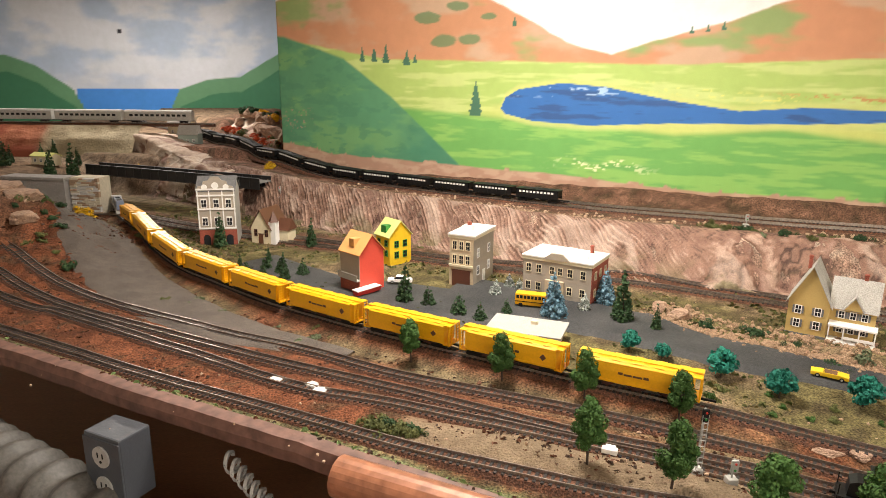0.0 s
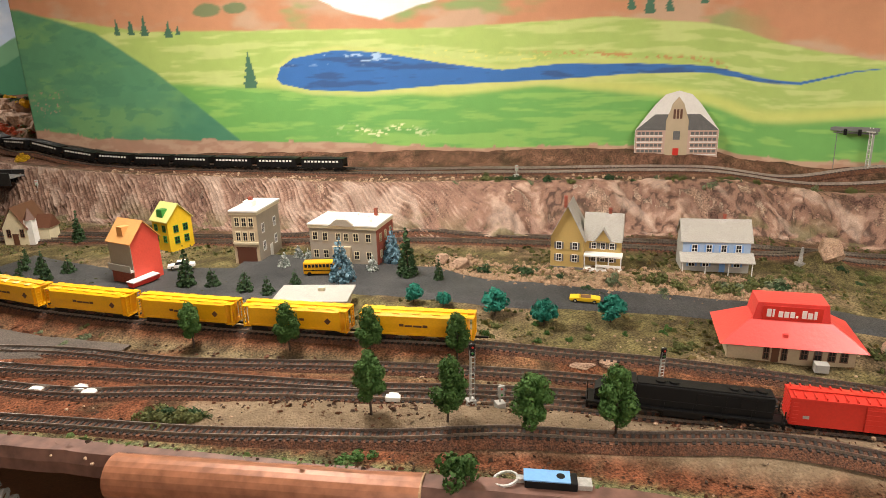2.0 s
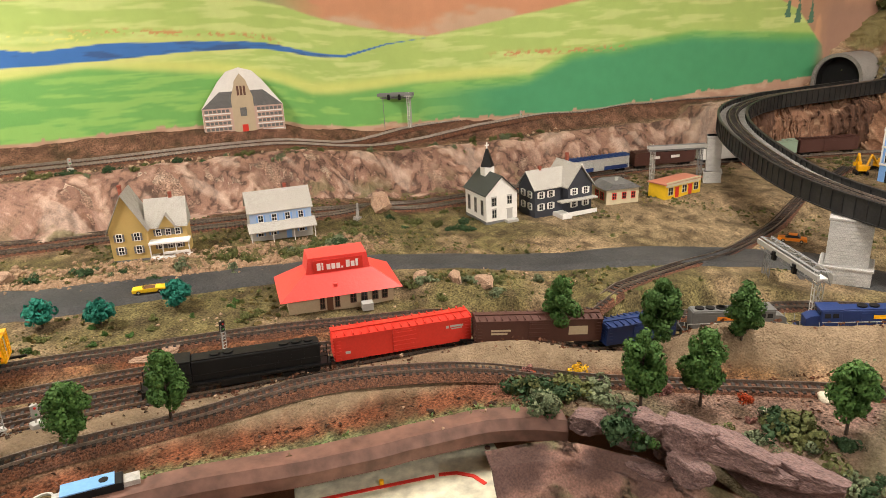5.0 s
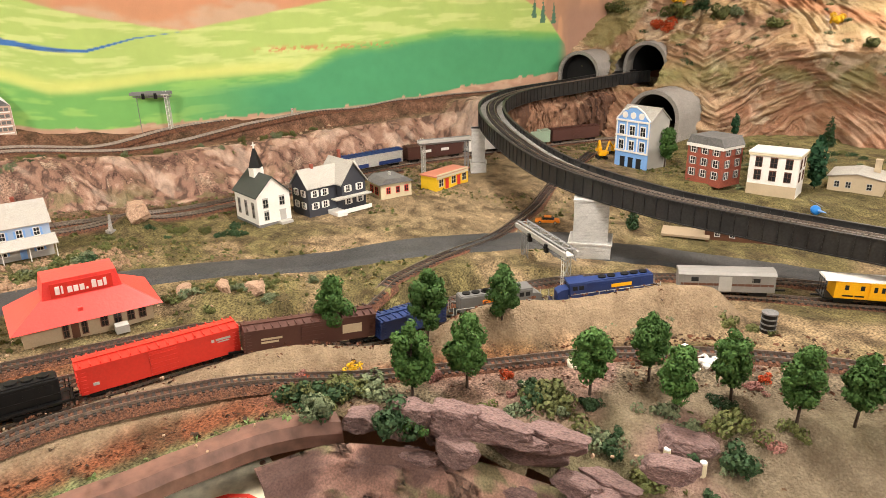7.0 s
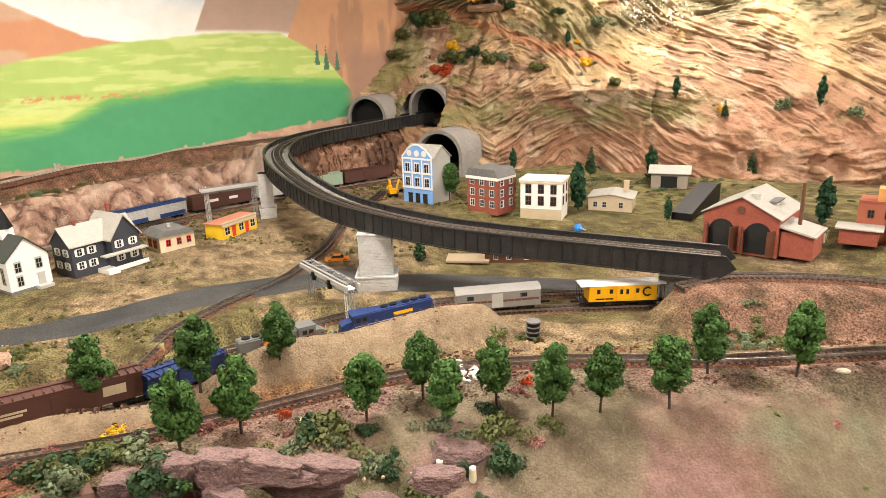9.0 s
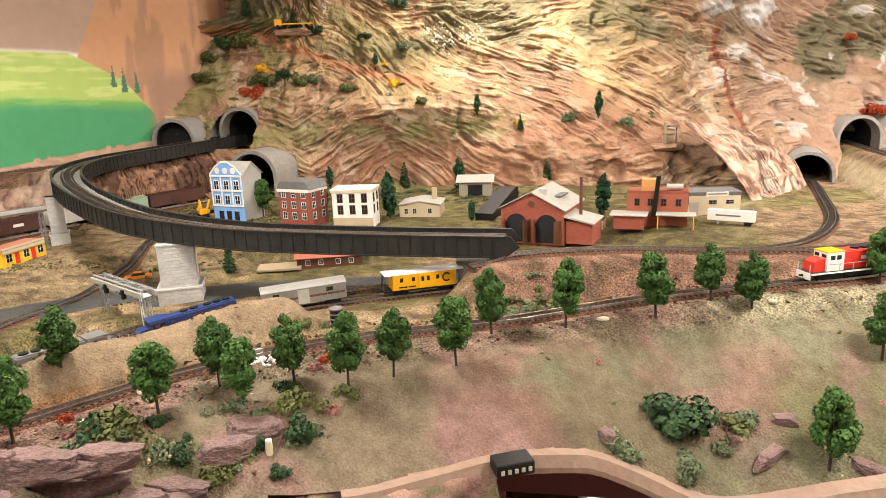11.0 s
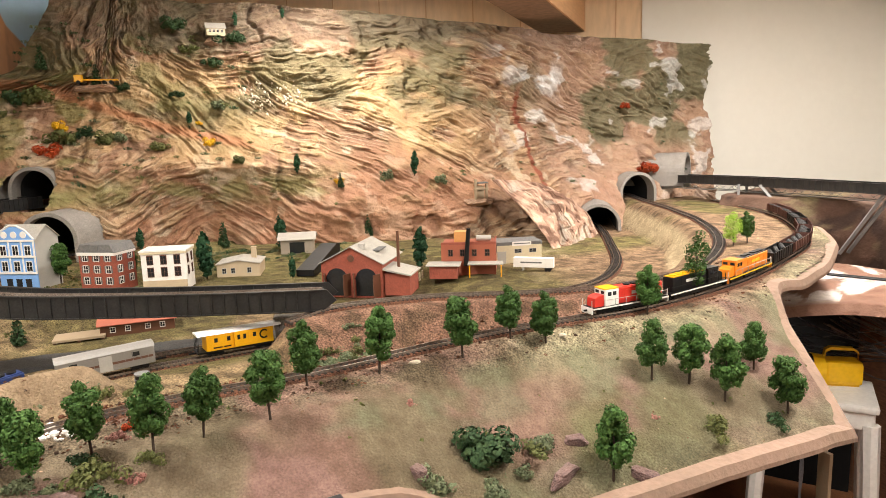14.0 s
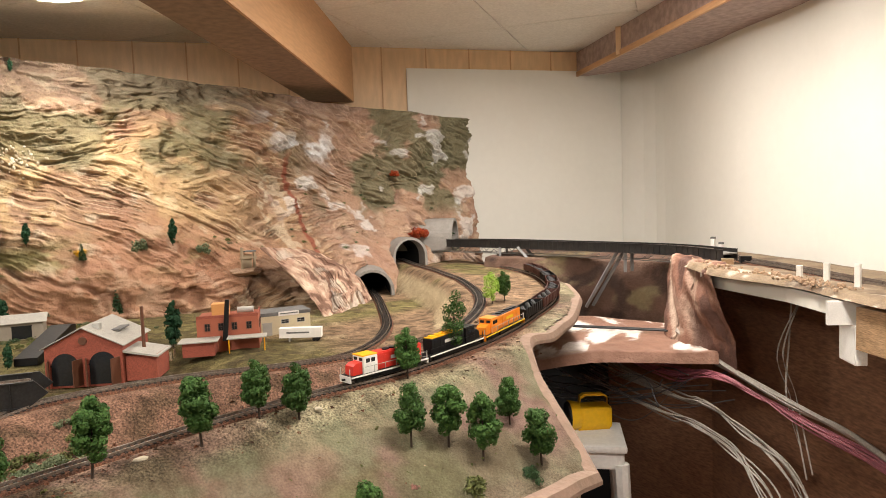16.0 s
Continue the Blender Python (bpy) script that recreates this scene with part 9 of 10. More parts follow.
M_HOSE = mat("dusty_grey_hose", (0.09, 0.083, 0.072), 0.6, color2=(0.05, 0.045, 0.04), scale=20, amount=0.5, bump=0.2)
hs = thing("ribbed_hose", Matrix(), "thick dusty grey ribbed hose lying under the table edge", "hose")
hp0 = smooth_path([(-.85, 1.05, .84), (-.68, .93, .85), (-.56, .86, .845), (-.45, .81, .82), (-.35, .79, .77), (-.28, .80, .70)], .006)
rg = bmesh.new()
prev = None
for i, c in enumerate(hp0):
    d = Vector(hp0[min(i + 1, len(hp0) - 1)] - hp0[max(i - 1, 0)]).normalized()
    a = d.cross(Vector((0, 0, 1))).normalized()
    u = a.cross(d)
    r_ = .050 + .007 * math.cos(i * .006 / .048 * 6.2832)
    ring_ = [rg.verts.new(Vector(c) + (a * math.cos(k * .3491) + u * math.sin(k * .3491)) * r_) for k in range(18)]
    if prev:
        for k in range(18):
            rg.faces.new((prev[k], prev[(k + 1) % 18], ring_[(k + 1) % 18], ring_[k]))
    prev = ring_
part("tube", rg, M_HOSE, hs, smooth=True)
kc = thing("coiled_cord", Matrix(), "coiled grey telephone cord hanging under the edge", "cord")
q = np.linspace(0, 1, 420)
base_ = np.stack([-.30 + .24 * q, .838 - .126 * q, .925 - .07 * np.sin(q * 3.1416)], 1)
cc_ = base_ + np.stack([.004 * np.cos(q * 150), .012 * np.cos(q * 150), .012 * np.sin(q * 150)], 1)
part("cord", sweep(cc_, [(-.0025, -.0025), (-.0025, .0025), (.0025, .0025), (.0025, -.0025)]), M_GREY, kc)
t = thing("junction_block", pose(-.06, .69, .905, 0, 0, -26), "pale grey block fixed below the edge", "block")
part("body", box(-.04, .04, -.02, .02, -.018, .012, bevel=.003), M_GREY, t)
part("foot", box(-.03, .03, -.016, .016, -.026, -.018), M_OUTLET, t)

# cream control panel below the edge
M_PANELCREAM = mat("scratched_cream_panel", (0.62, 0.58, 0.44), 0.4, color2=(0.52, 0.48, 0.36), scale=8, amount=0.5)
cp = thing("switchboard", pose(.585, .315, .925, 0, 0, -33), "cream control panel with a red track diagram and a knob", "control panel")
part("plate", box(-.125, .115, -.075, .038, -.004, .004, bevel=.0015), M_PANELCREAM, cp)
part("red_line", box(-.11, .03, -.006, -.001, .004, .0048), M_RED, cp)
part("red_line", sweep([(.035, -.003, .0045), (.055, -.006, .0045), (.072, -.018, .0045), (.080, -.035, .0045)], [(-.0025, -.0005), (-.0025, .0005), (.0025, .0005), (.0025, -.0005)]), M_RED, cp)
part("screw", cyl((.104, .028, .004), (.104, .028, .0056), .0035, n=14), M_BROWNTRIM, cp)
part("indicator", cyl((-.03, .002, .004), (-.03, .002, .009), .0028, n=12), M_YELLOW, cp)
# black sheet added as the shade below the front edge
wall("front_board", [(-.8, 1.02), (-.2, .72), (.45, .33), (.62, .19)], 0.0, .80, M_SHADEBLACK, "added black sheet standing for the shade below the table edge", .01)

# memory stick on the edge
ub = thing("memory_stick", pose(.330, .513, ground_z(.330, .513) + .001, 0, 0, -27) @ Matrix.Scale(1.25, 4), "light blue and black memory stick with a key ring", "memory stick")
part("body", box(-.024, .020, -.008, .008, .001, .009, bevel=.0012), M_BLACK, ub)
part("cover", box(-.025, .014, -.0082, .0082, .0088, .0102, bevel=.0004), P("light_blue_enamel", (0.20, 0.42, 0.75), rough=.25), ub)
part("logo_ring", cyl((.006, 0, .0101), (.006, 0, .0106), .0036, n=20), M_BLACK, ub)
part("plug", box(.020, .032, -.006, .006, .002, .0065), M_SILVER, ub)
part("clasp", box(-.031, -.024, -.003, .003, .003, .007), M_SILVER, ub)
kr = [(-.040 + .010 * math.cos(a), .010 * math.sin(a), .004 + .002 * math.cos(a)) for a in np.linspace(0, 6.2832, 30)]
part("key_ring", sweep(kr, [(-.0009, -.0009), (-.0009, .0009), (.0009, .0009), (.0009, -.0009)]), M_SILVER, ub)

# bright screen standing below the rocks
sc = thing("laptop", pose(.735, .150, .822, 0, 0, -80), "open laptop with a glowing blue screen below the edge", "laptop")
M_SCREEN = mat("glowing_blue_screen", (0.02, 0.16, 0.85), 0.3, scale=9, amount=0.5, emit=2.2)
part("lid", box(-.16, .16, -.004, .006, -.02, .10, bevel=.002), M_BLACK, sc)
part("screen", box(-.085, .15, -.0055, -.0035, -.012, .094), M_SCREEN, sc)
part("blank_page", box(-.15, -.088, -.0055, -.0035, -.012, .094), M_GREY, sc)
part("keyboard", box(-.16, .16, -.23, -.004, -.028, -.016, bevel=.003), M_SLATE, sc)
dk = thing("side_shelf", pose(.655, .12, .798, 0, 0, -80), "dark red-brown shelf below the table edge", "shelf")
part("board", box(-.25, .25, -.20, .14, -.022, 0, bevel=.003), M_BOARD, dk)
part("leg", box(-.02, .02, -.02, .02, -.798, -.022), M_BOARD, dk)

# dark label strip, board and bright panel below the right part of the edge
lb2 = thing("label_strip", pose(.800, -.440, .944, 0, 0, -85), "small black strip with raised pale marks under the edge", "label strip")
part("strip", box(-.022, .022, -.006, .022, -.008, .008, bevel=.002), M_BLACK, lb2)
for k in range(5):
    part("mark", box(-.018 + k * .008, -.014 + k * .008, -.0072, -.0058, -.003, .002), M_GREY, lb2)
br_ = thing("under_shelf", pose(.905, -.63, .845, 0, 0, -110), "dark purple-red board below the table edge", "shelf")
part("board", box(-.20, .20, -.012, .012, -.035, .020, bevel=.003), P("dark_plum_board", (0.10, 0.025, 0.035), rough=.4), br_)
part("support", box(-.195, -.17, -.010, .010, -.845, -.035), M_BOARD, br_)
# bright white surface under the table, its brightness put in as added glow
pa = thing("light_box", pose(.930, -.780, .76, 0, 0, -113), "glowing white panel standing for a brightly lit surface below the table edge", "light box")
part("case", box(-.20, .20, -.085, .085, -.03, -.002, bevel=.003), M_PLASTIC, pa)
part("diffuser", box(-.185, .185, -.075, .075, -.002, .003), mat("glowing_white_diffuser", (0.95, 0.92, 0.88), 0.4, scale=8, amount=0.1, emit=1.6), pa)
sh = thing("low_shelf", pose(.930, -.780, .73, 0, 0, -113), "reddish-brown shelf under the table", "shelf")
part("board", box(-.30, .30, -.12, .12, -.022, 0, bevel=.002), M_BOARD, sh)
for sx in (-1, 1):
    part("leg", box(sx * .26 - .02, sx * .26 + .02, -.02, .02, -.73, -.022), M_BOARD, sh)
for x, y in ((.80, -1.28), (.83, -1.31)):
    t = thing("hanging_lath", pose(x, y, .82), "thin pale wooden lath hanging below the edge", "lath")
    part("lath", box(-.006, .006, -.004, .004, -.25, .0), M_LIGHTWOOD, t)
# turnout motors in the yard
for x, y, yw in ((-.255, .958, -30), (-.195, .935, -30), (-.18, .918, -20), (.215, .745, -25)):
    t = thing("point_motor", at(x, y, yw), "small white turnout motor beside the yard track", "turnout motor", "turnout motors")
    part("case", box(-.010, .010, -.005, .005, 0, .007, bevel=.0015), M_WHITE, t)
    part("coil", cyl((-.006, .006, .004), (.006, .006, .004), .004, n=10), M_WHITE, t)


# ---- far left end ----
def passenger_car(m, body):
    t = thing("passenger_car", m, "silver corrugated passenger car with dark windows on the ridge", "train car", "passenger train")
    part("body", box(-.146, .146, -.017, .017, .010, .046, bevel=.002), body, t)
    part("roof", sweep([(-.146, 0, .046), (.146, 0, .046)], [(-.0165, 0), (-.011, .006), (0, .008), (.011, .006), (.0165, 0)]), M_GREYROOF, t)
    w = as_mesh("pane", box(-.0075, .0075, -.0006, .0006, -.0045, .0045), M_GLASS)
    for s in (-1, 1):
        for k in range(11):
            inst("pane", w, t, pose(-.115 + k * .023, s * .0172, .032))
        for z in (.016, .020, .024):
            part("flute", box(-.145, .145, s * .0170, s * .0176, z - .0008, z + .0008), body, t)
    couplers(t, bogies(t, .105))
    return t


pz = 1.244
for k in range(4):
    passenger_car(pose(-2.10 + k * .305, 2.945 - k * .018, pz + .0088, 0, 0, -3.4), M_SILVER)
track("ridge_track", [(-2.28, 2.956, pz), (-1.6, 2.916, pz), (-1.05, 2.882, pz), (-.95, 2.88, pz)], label="model railway track on the far ridge")
p_lb, t_lb = girder_bridge("plate_bridge", [(-1.31, 2.53, 1.112), (-.93, 2.36, 1.112), (-.57, 2.19, 1.112)], "straight black plate girder bridge over the valley mouth", .030, .014, .024, rib=.04, step=.02)
pt = thing("stone_portal", pose(-1.325, 2.18, 1.0, 0, 0, -10), "grey concrete arched underpass portal", "portal")
pts_ = [(-.115, -.01), (-.062, -.01)] + [(-.062 * math.cos(a), .030 + .050 * math.sin(a)) for a in np.linspace(0, math.pi, 13)] + [(.062, -.01), (.115, -.01), (.115, .118), (-.115, .118)]
part("wall", prism(pts_, -.012, .05), M_CONCRETE, pt)
part("coping", box(-.118, .118, -.016, .05, .116, .126, bevel=.002), M_CONCRETE, pt)
part("backing", box(-.10, .10, .05, .055, -.01, .10), M_DARKEARTH, pt)
sw_ = thing("layered_wall", pose(-1.155, 2.165, 1.0, 0, 0, -8), "stacked thin pale stone retaining wall", "retaining wall")
part("core", box(-.05, .05, .004, .06, -.01, .125), M_CREAMROCK, sw_)
rs_ = random.Random(4)
slabs = [as_mesh("stone", box(-.5, .5, -.006, .012, 0, .0055, bevel=.0008), m_) for m_ in (M_CREAMROCK, M_TANROCK, M_STONE)]
for r_ in range(20):
    x = -.05
    while x < .048:
        w_ = min(rs_.uniform(.014, .034), .05 - x)
        inst("stone", rs_.choice(slabs), sw_, pose(x + w_ / 2, rs_.uniform(-.003, .003), r_ * .0062) @ Matrix.Diagonal((w_ * .96, 1, 1, 1)))
        x += w_


def col_wedge(U, V, f, G):
    C = np.zeros(U.shape + (3,)) + np.array((0.50, 0.38, 0.29))
    C = blend(C, (0.66, 0.57, 0.47), sstep(.5, .6, f))
    C = blend(C, (0.25, 0.14, 0.10), sstep(.44, .36, fbm(U * 18, V * 6)))
    return C


sheet("plaster_wedge", [[(-1.22, 2.70, 1.03), (-1.05, 2.52, 1.02), (-.80, 2.28, 1.01), (-.64, 2.14, 1.03)], [(-1.27, 2.80, 1.13), (-1.05, 2.56, 1.10), (-.78, 2.30, 1.06), (-.64, 2.16, 1.05)], [(-1.30, 2.84, 1.215), (-1.05, 2.62, 1.165), (-.80, 2.34, 1.12), (-.64, 2.18, 1.09)], [(-1.15, 2.95, 1.20), (-.95, 2.72, 1.16), (-.72, 2.42, 1.12), (-.60, 2.25, 1.09)]], 70, 50, col_wedge, M_BROWNROCK, "cream plaster rock wedge beside the valley curve", "rock wedge", .05, 11.0)


def col_red(U, V, f, G):
    C = np.zeros(U.shape + (3,)) + np.array((0.30, 0.085, 0.045))
    C = blend(C, (0.40, 0.15, 0.08), sstep(.45, .6, f))
    return blend(C, (0.36, 0.30, 0.19), sstep(.55, .62, U))


sheet("red_bank", [[(-2.2, 2.80, 1.12), (-1.7, 2.76, 1.12), (-1.25, 2.72, 1.12)], [(-2.2, 2.84, 1.19), (-1.7, 2.80, 1.19), (-1.25, 2.78, 1.19)], [(-2.2, 2.89, 1.243), (-1.7, 2.87, 1.243), (-1.25, 2.86, 1.243)]], 70, 24, col_red, M_BROWNROCK, "red earth bank below the far ridge track", "earth bank", .02, 5.0)
h_ = House("cottage", pose(-1.05, 2.86, 1.165, 0, 0, -6), .085, .05, .046, P("grey_green_wall", (0.30, 0.36, 0.31), rough=.7), "small grey-green cottage by the curve", "house")
h_.gable(.032, M_GREYROOF, M_WHITE).windows("front", (-.026, 0, .026), (.018,), .008, .011)
h_ = House("cottage", pose(-1.13, 2.99, 1.19, 0, 0, -6), .10, .06, .055, M_CREAM, "small cream cottage with pale roof by the curve", "house")
h_.gable(.038, M_GREYROOF, M_CREAM).windows("front", (-.03, .03), (.02,), .008, .011)
h_ = House("shed", pose(-1.50, 2.56, ground_z(-1.50, 2.56), 0, 0, -20), .10, .045, .032, M_CREAM, "small cream wooden shed on the ledge", "house")
h_.gable(.010, M_LIMEROOF, M_CREAM).windows("front", (-.03, 0, .03), (.016,), .010, .012)
s0 = arc_at(P_YELLOW, -1.04, 2.14)
diesel(on_track(P_YELLOW, s0 - .012, .11, True), P("grey_blue_paint", (0.16, 0.19, 0.26)), "grey-blue diesel locomotive leading the yellow train", cab=M_GREY, L=.20, group="yellow train")
for k, (x, y, s, kd) in enumerate(((-1.62, 2.50, 1.5, "pine"), (-1.40, 2.40, 1.6, "pine"), (-1.36, 2.48, 1.9, "pine"), (-1.50, 2.62, 1.3, "pine"))):
    tree(kd, x, y, s)
for x, y, kd, s in ((-1.30, 2.66, "dark", 2.4), (-1.18, 2.62, "gold", 2.0), (-1.10, 2.05, "gold", 2.6), (-1.42, 2.02, "green", 3.8), (-.60, 2.38, "gold", 2.2), (-1.18, 3.0, "dark", 2.6)):
    bush(kd, x, y, s)
for x, y, a, b_, c, yw in ((-1.30, 1.95, .10, .07, .05, 20), (-1.20, 1.82, .08, .06, .04, 60), (-1.42, 1.90, .10, .09, .07, 0), (-1.08, 1.72, .06, .05, .03, 40), (-1.30, 1.70, .10, .08, .05, 70), (-1.0, 1.58, .04, .03, .02, 0), (-1.16, 1.60, .06, .05, .03, 20)):
    rock(TROCKS, x, y, a, b_, c, yw, label="rough tan rock outcrop at the yard throat")
sheet("boulder_bank", [[(-1.04 + d, 3.14 + d * .7, z), (-.84 + d, 2.88 + d * .7, z - .012), (-.665 + d, 2.62 + d * .7, z - .03)] for d, z in ((0, 1.11), (.025, 1.17), (.07, 1.225), (.13, 1.27), (.16, 1.27))], 60, 40, col_wedge, M_BROWNROCK, "rising rock bank behind the far curve", "rock bank", .05, 19.0)
for k in range(44):
    a, q = rs_.random(), k % 4
    d, up = (.0, .04, .08, .12)[q], (.0, .05, .09, .13)[q]
    x, y, z = -1.04 + .375 * a + d + rs_.uniform(-.012, .012), 3.14 - .52 * a + .7 * d, 1.145 + up - .03 * a
    r = rs_.uniform(.024, .042)
    rock(TROCKS, x, y, r * 1.2, r, r * .9, rs_.uniform(0, 180), z, label="pinkish boulder heaped beside the far curve")
    if k % 2:
        bush(("rust", "dark", "olive", "gold", "rust", "dark")[k // 2 % 6], x + .015, y - .02, rs_.uniform(1.3, 2.4), z + r * .5)


# ---- small things on and below the rock face ----
def cliff_spot(y, z):
    k = np.argmin((CYD - y) ** 2 + (CZT - z) ** 2)
    return CXX.ravel()[k], CYD.ravel()[k], CZT.ravel()[k]


def on_cliff(kind, y, z, s, what="bush", out=.008):
    x, yy, zz = cliff_spot(y, z)
    f = bush if what == "bush" else tree
    return f(kind, x - out, yy, s, z=zz - .004)


for y, z, kd, s in ((-.02, 1.447, "gold", 2.6), (.01, 1.355, "rust", 3.8), (-.53, 1.370, "gold", 2.0), (-.505, 1.455, "gold", 1.3), (-1.80, 1.089, "rust", 2.0), (-2.32, 1.20, "rust", 3.6), (-2.30, 1.48, "rust", 2.0), (-2.52, 1.18, "dark", 4.2), (-.04, 1.40, "olive", 4.0), (-.10, 1.42, "dark", 3.0), (-.16, 1.39, "olive", 3.6), (-.22, 1.40, "sage", 3.0), (.12, 1.55, "dark", 4.2), (.06, 1.56, "olive", 4.0), (.18, 1.50, "olive", 3.4), (.20, 1.42, "olive", 3.0), (-.45, 1.57, "dark", 2.0), (-.25, 1.60, "dark", 2.4), (-.35, 1.36, "olive", 3.0), (-.60, 1.52, "sage", 2.6), (-.60, 1.70, "dark", 2.6), (-.50, 1.76, "olive", 3.0), (-.70, 1.80, "dark", 3.2), (-.45, 1.85, "dark", 4.0), (-.62, 1.30, "olive", 2.4), (-.98, 1.21, "gold", 1.6), (-1.15, 1.22, "sage", 2.4), (-1.35, 1.20, "sage", 2.2)):
    on_cliff(kd, y, z, s)
for y, z, s in ((-.836, 1.25, 1.25), (-1.256, 1.23, 1.5), (-.474, 1.44, 1.1), (-.70, 1.86, 1.0), (-.90, 1.90, .8)):
    on_cliff("cypress", y, z, s, "tree")
for y, z, s in ((-.155, 1.60, 1.4), (-.975, 1.19, .9), (.02, 1.66, 1.5)):
    on_cliff("pine", y, z, s, "tree", .015)
rc_ = random.Random(8)
scr = {"olive": [], "sage": [], "dark": []}
for k in range(130):
    y, z = rc_.uniform(-.75, .32), rc_.uniform(1.22, 1.85)
    scr[rc_.choice(["olive", "sage", "dark", "olive"])].append((*cliff_spot(y, z), rc_.uniform(.6, 1.7)))
for k in range(30):
    y, z = rc_.uniform(-2.2, -.6), rc_.uniform(1.12, 1.26)
    scr[rc_.choice(["olive", "sage", "olive"])].append((*cliff_spot(y, z), rc_.uniform(.4, 1.3)))
for k in range(20):
    y, z = rc_.uniform(-2.5, -1.8), rc_.uniform(1.3, 1.6)
    scr[rc_.choice(["olive", "sage", "dark"])].append((*cliff_spot(y, z), rc_.uniform(.4, 1.2)))
for k in range(70):
    x, y = 2.45 + rc_.uniform(-.25, .12), rc_.uniform(-.95, -.1)
    scr[rc_.choice(["olive", "sage", "dark"])].append((x, y, ground_z(x, y), rc_.uniform(.6, 1.5)))


def scrub(kind, spots, label):
    """Many small clumps as one growth."""
    src = BUSHES[kind, 0]
    v = np.zeros(len(src.vertices) * 3, np.float32)
    src.vertices.foreach_get("co", v)
    v = v.reshape(-1, 3)
    V = np.concatenate([v[:1200] * s * np.array((1, 1, .8)) + np.array((x, y, z)) for x, y, z, s in spots])
    me = bpy.data.meshes.new("scrub")
    me.from_pydata(V.tolist(), [], np.arange(len(V)).reshape(-1, 4).tolist())
    me.materials.append(src.materials[0])
    return tagged(new("scrub", me), label, "scrub", kind="stuff")


for kd, word in (("olive", "small olive clumps growing over the rock face"), ("sage", "pale sage clumps growing over the rock face"), ("dark", "dark green clumps growing over the rock face")):
    scrub(kd, scr[kd], word)

# yellow flat truck on the cliff road
x, y, z = cliff_spot(-.15, 1.60)
t = thing("flatbed_truck", pose(x - .03, -.155, z + .012, 0, 0, -96), "yellow flatbed truck parked on the cliff road", "truck", "vehicles")
part("cab", box(-.075, -.045, -.014, .014, .006, .034, bevel=.003), M_YELLOW, t)
part("bed", box(-.045, .08, -.013, .013, .012, .017, bevel=.001), M_YELLOW, t)
part("windscreen", box(-.0756, -.0745, -.010, .010, .020, .030), M_GLASS, t)
for a in (-.06, .03, .055):
    for s in (-1, 1):
        part("wheel", cyl((a, s * .010, .006), (a, s * .015, .006), .007, n=12), M_BLACK, t)
rk_ = rock(TROCKS, x - .02, -.155, .10, .05, .022, -96, z - .012, "flat rock ledge carrying the cliff road")
# white house on top of the cliff
x, y, z = cliff_spot(-.62, 1.82)
h_ = House("hill_house", pose(x - .02, -.62, z, 0, 0, -90), .075, .05, .026, M_CREAM, "small cream house on top of the rock face", "house")
h_.gable(.022, M_GREYROOF, M_CREAM).windows("front", (-.024, -.008, .008, .024), (.014,), .008, .011)
rock(TROCKS, x - .005, -.62, .055, .04, .03, -90, z - .035, "flat rock under the hill house")
# white scree
t = rubble("cliff_scree", [(2.2, -.7), (2.2, -.92)], 130, .03, .006, M_CREAMROCK, "patch of pale scree lying on the rock face")
v = np.zeros(len(t.data.vertices) * 3, np.float32)
t.data.vertices.foreach_get("co", v)
v = v.reshape(-1, 12, 3)
for q in v:
    c = q.mean(0).copy()
    sx_, sy_, sz_ = cliff_spot(c[1], 1.56 + (c[0] - 2.2) * 1.1)
    q += np.array((sx_ - .004, sy_, sz_)) - c
t.data.vertices.foreach_set("co", v.ravel())
# ruin
x, y, z = cliff_spot(-1.46, 1.13)
t = thing("ruined_tower", pose(x - .03, -1.46, z - .01, 0, 0, -80), "small grey ruined wooden tower at the cliff foot", "ruin")
for s in (-1, 1):
    part("post", box(s * .026 - .004, s * .026 + .004, -.004, .004, 0, .075 - .01 * s), M_LIGHTWOOD, t)
part("crossbeam", box(-.034, .034, -.005, .005, .044, .050), M_LIGHTWOOD, t)
part("wall", box(-.018, .018, .004, .008, 0, .058), M_LIGHTWOOD, t)
part("roof", box(-.020, .026, -.012, .014, .068, .073), M_SLATE, t)
rock(TROCKS, x - .02, -1.46, .06, .05, .02, -80, z - .02, "rock ledge under the ruined tower")


def excavator(m, label):
    t = thing("excavator", m, label, "excavator", "excavators")
    for s in (-1, 1):
        part("crawler", box(-.020, .020, s * .012 - .004, s * .012 + .004, 0, .009, bevel=.003), M_BLACK, t)
    part("cab", box(-.016, .010, -.011, .011, .010, .024, bevel=.002), M_YELLOW, t)
    part("cabin", box(-.002, .010, .000, .011, .024, .034, bevel=.0015), M_YELLOW, t)
    part("boom", cyl((.008, 0, .018), (.042, 0, .046), .0035, n=6), M_YELLOW, t)
    part("arm", cyl((.042, 0, .046), (.060, 0, .020), .003, n=6), M_YELLOW, t)
    part("bucket", box(.054, .066, -.007, .007, .010, .020, bevel=.002), M_YELLOW, t)
    return t


excavator(pose(2.55, -.015, ground_z(2.55, -.015), 0, 0, 200), "yellow excavator working in the tunnel mouth")
excavator(pose(2.32, .10, ground_z(2.32, .10), 0, 0, 160), "yellow excavator parked beside the tracks")
excavator(pose(2.24, .13, ground_z(2.24, .13), 0, 0, 20), "second yellow excavator parked beside the tracks")
# blue helicopter
t = thing("helicopter", pose(1.86, -.40, ground_z(1.86, -.40), 0, 0, 200), "small bright blue toy helicopter on the grass", "helicopter")
b = bmesh.new()
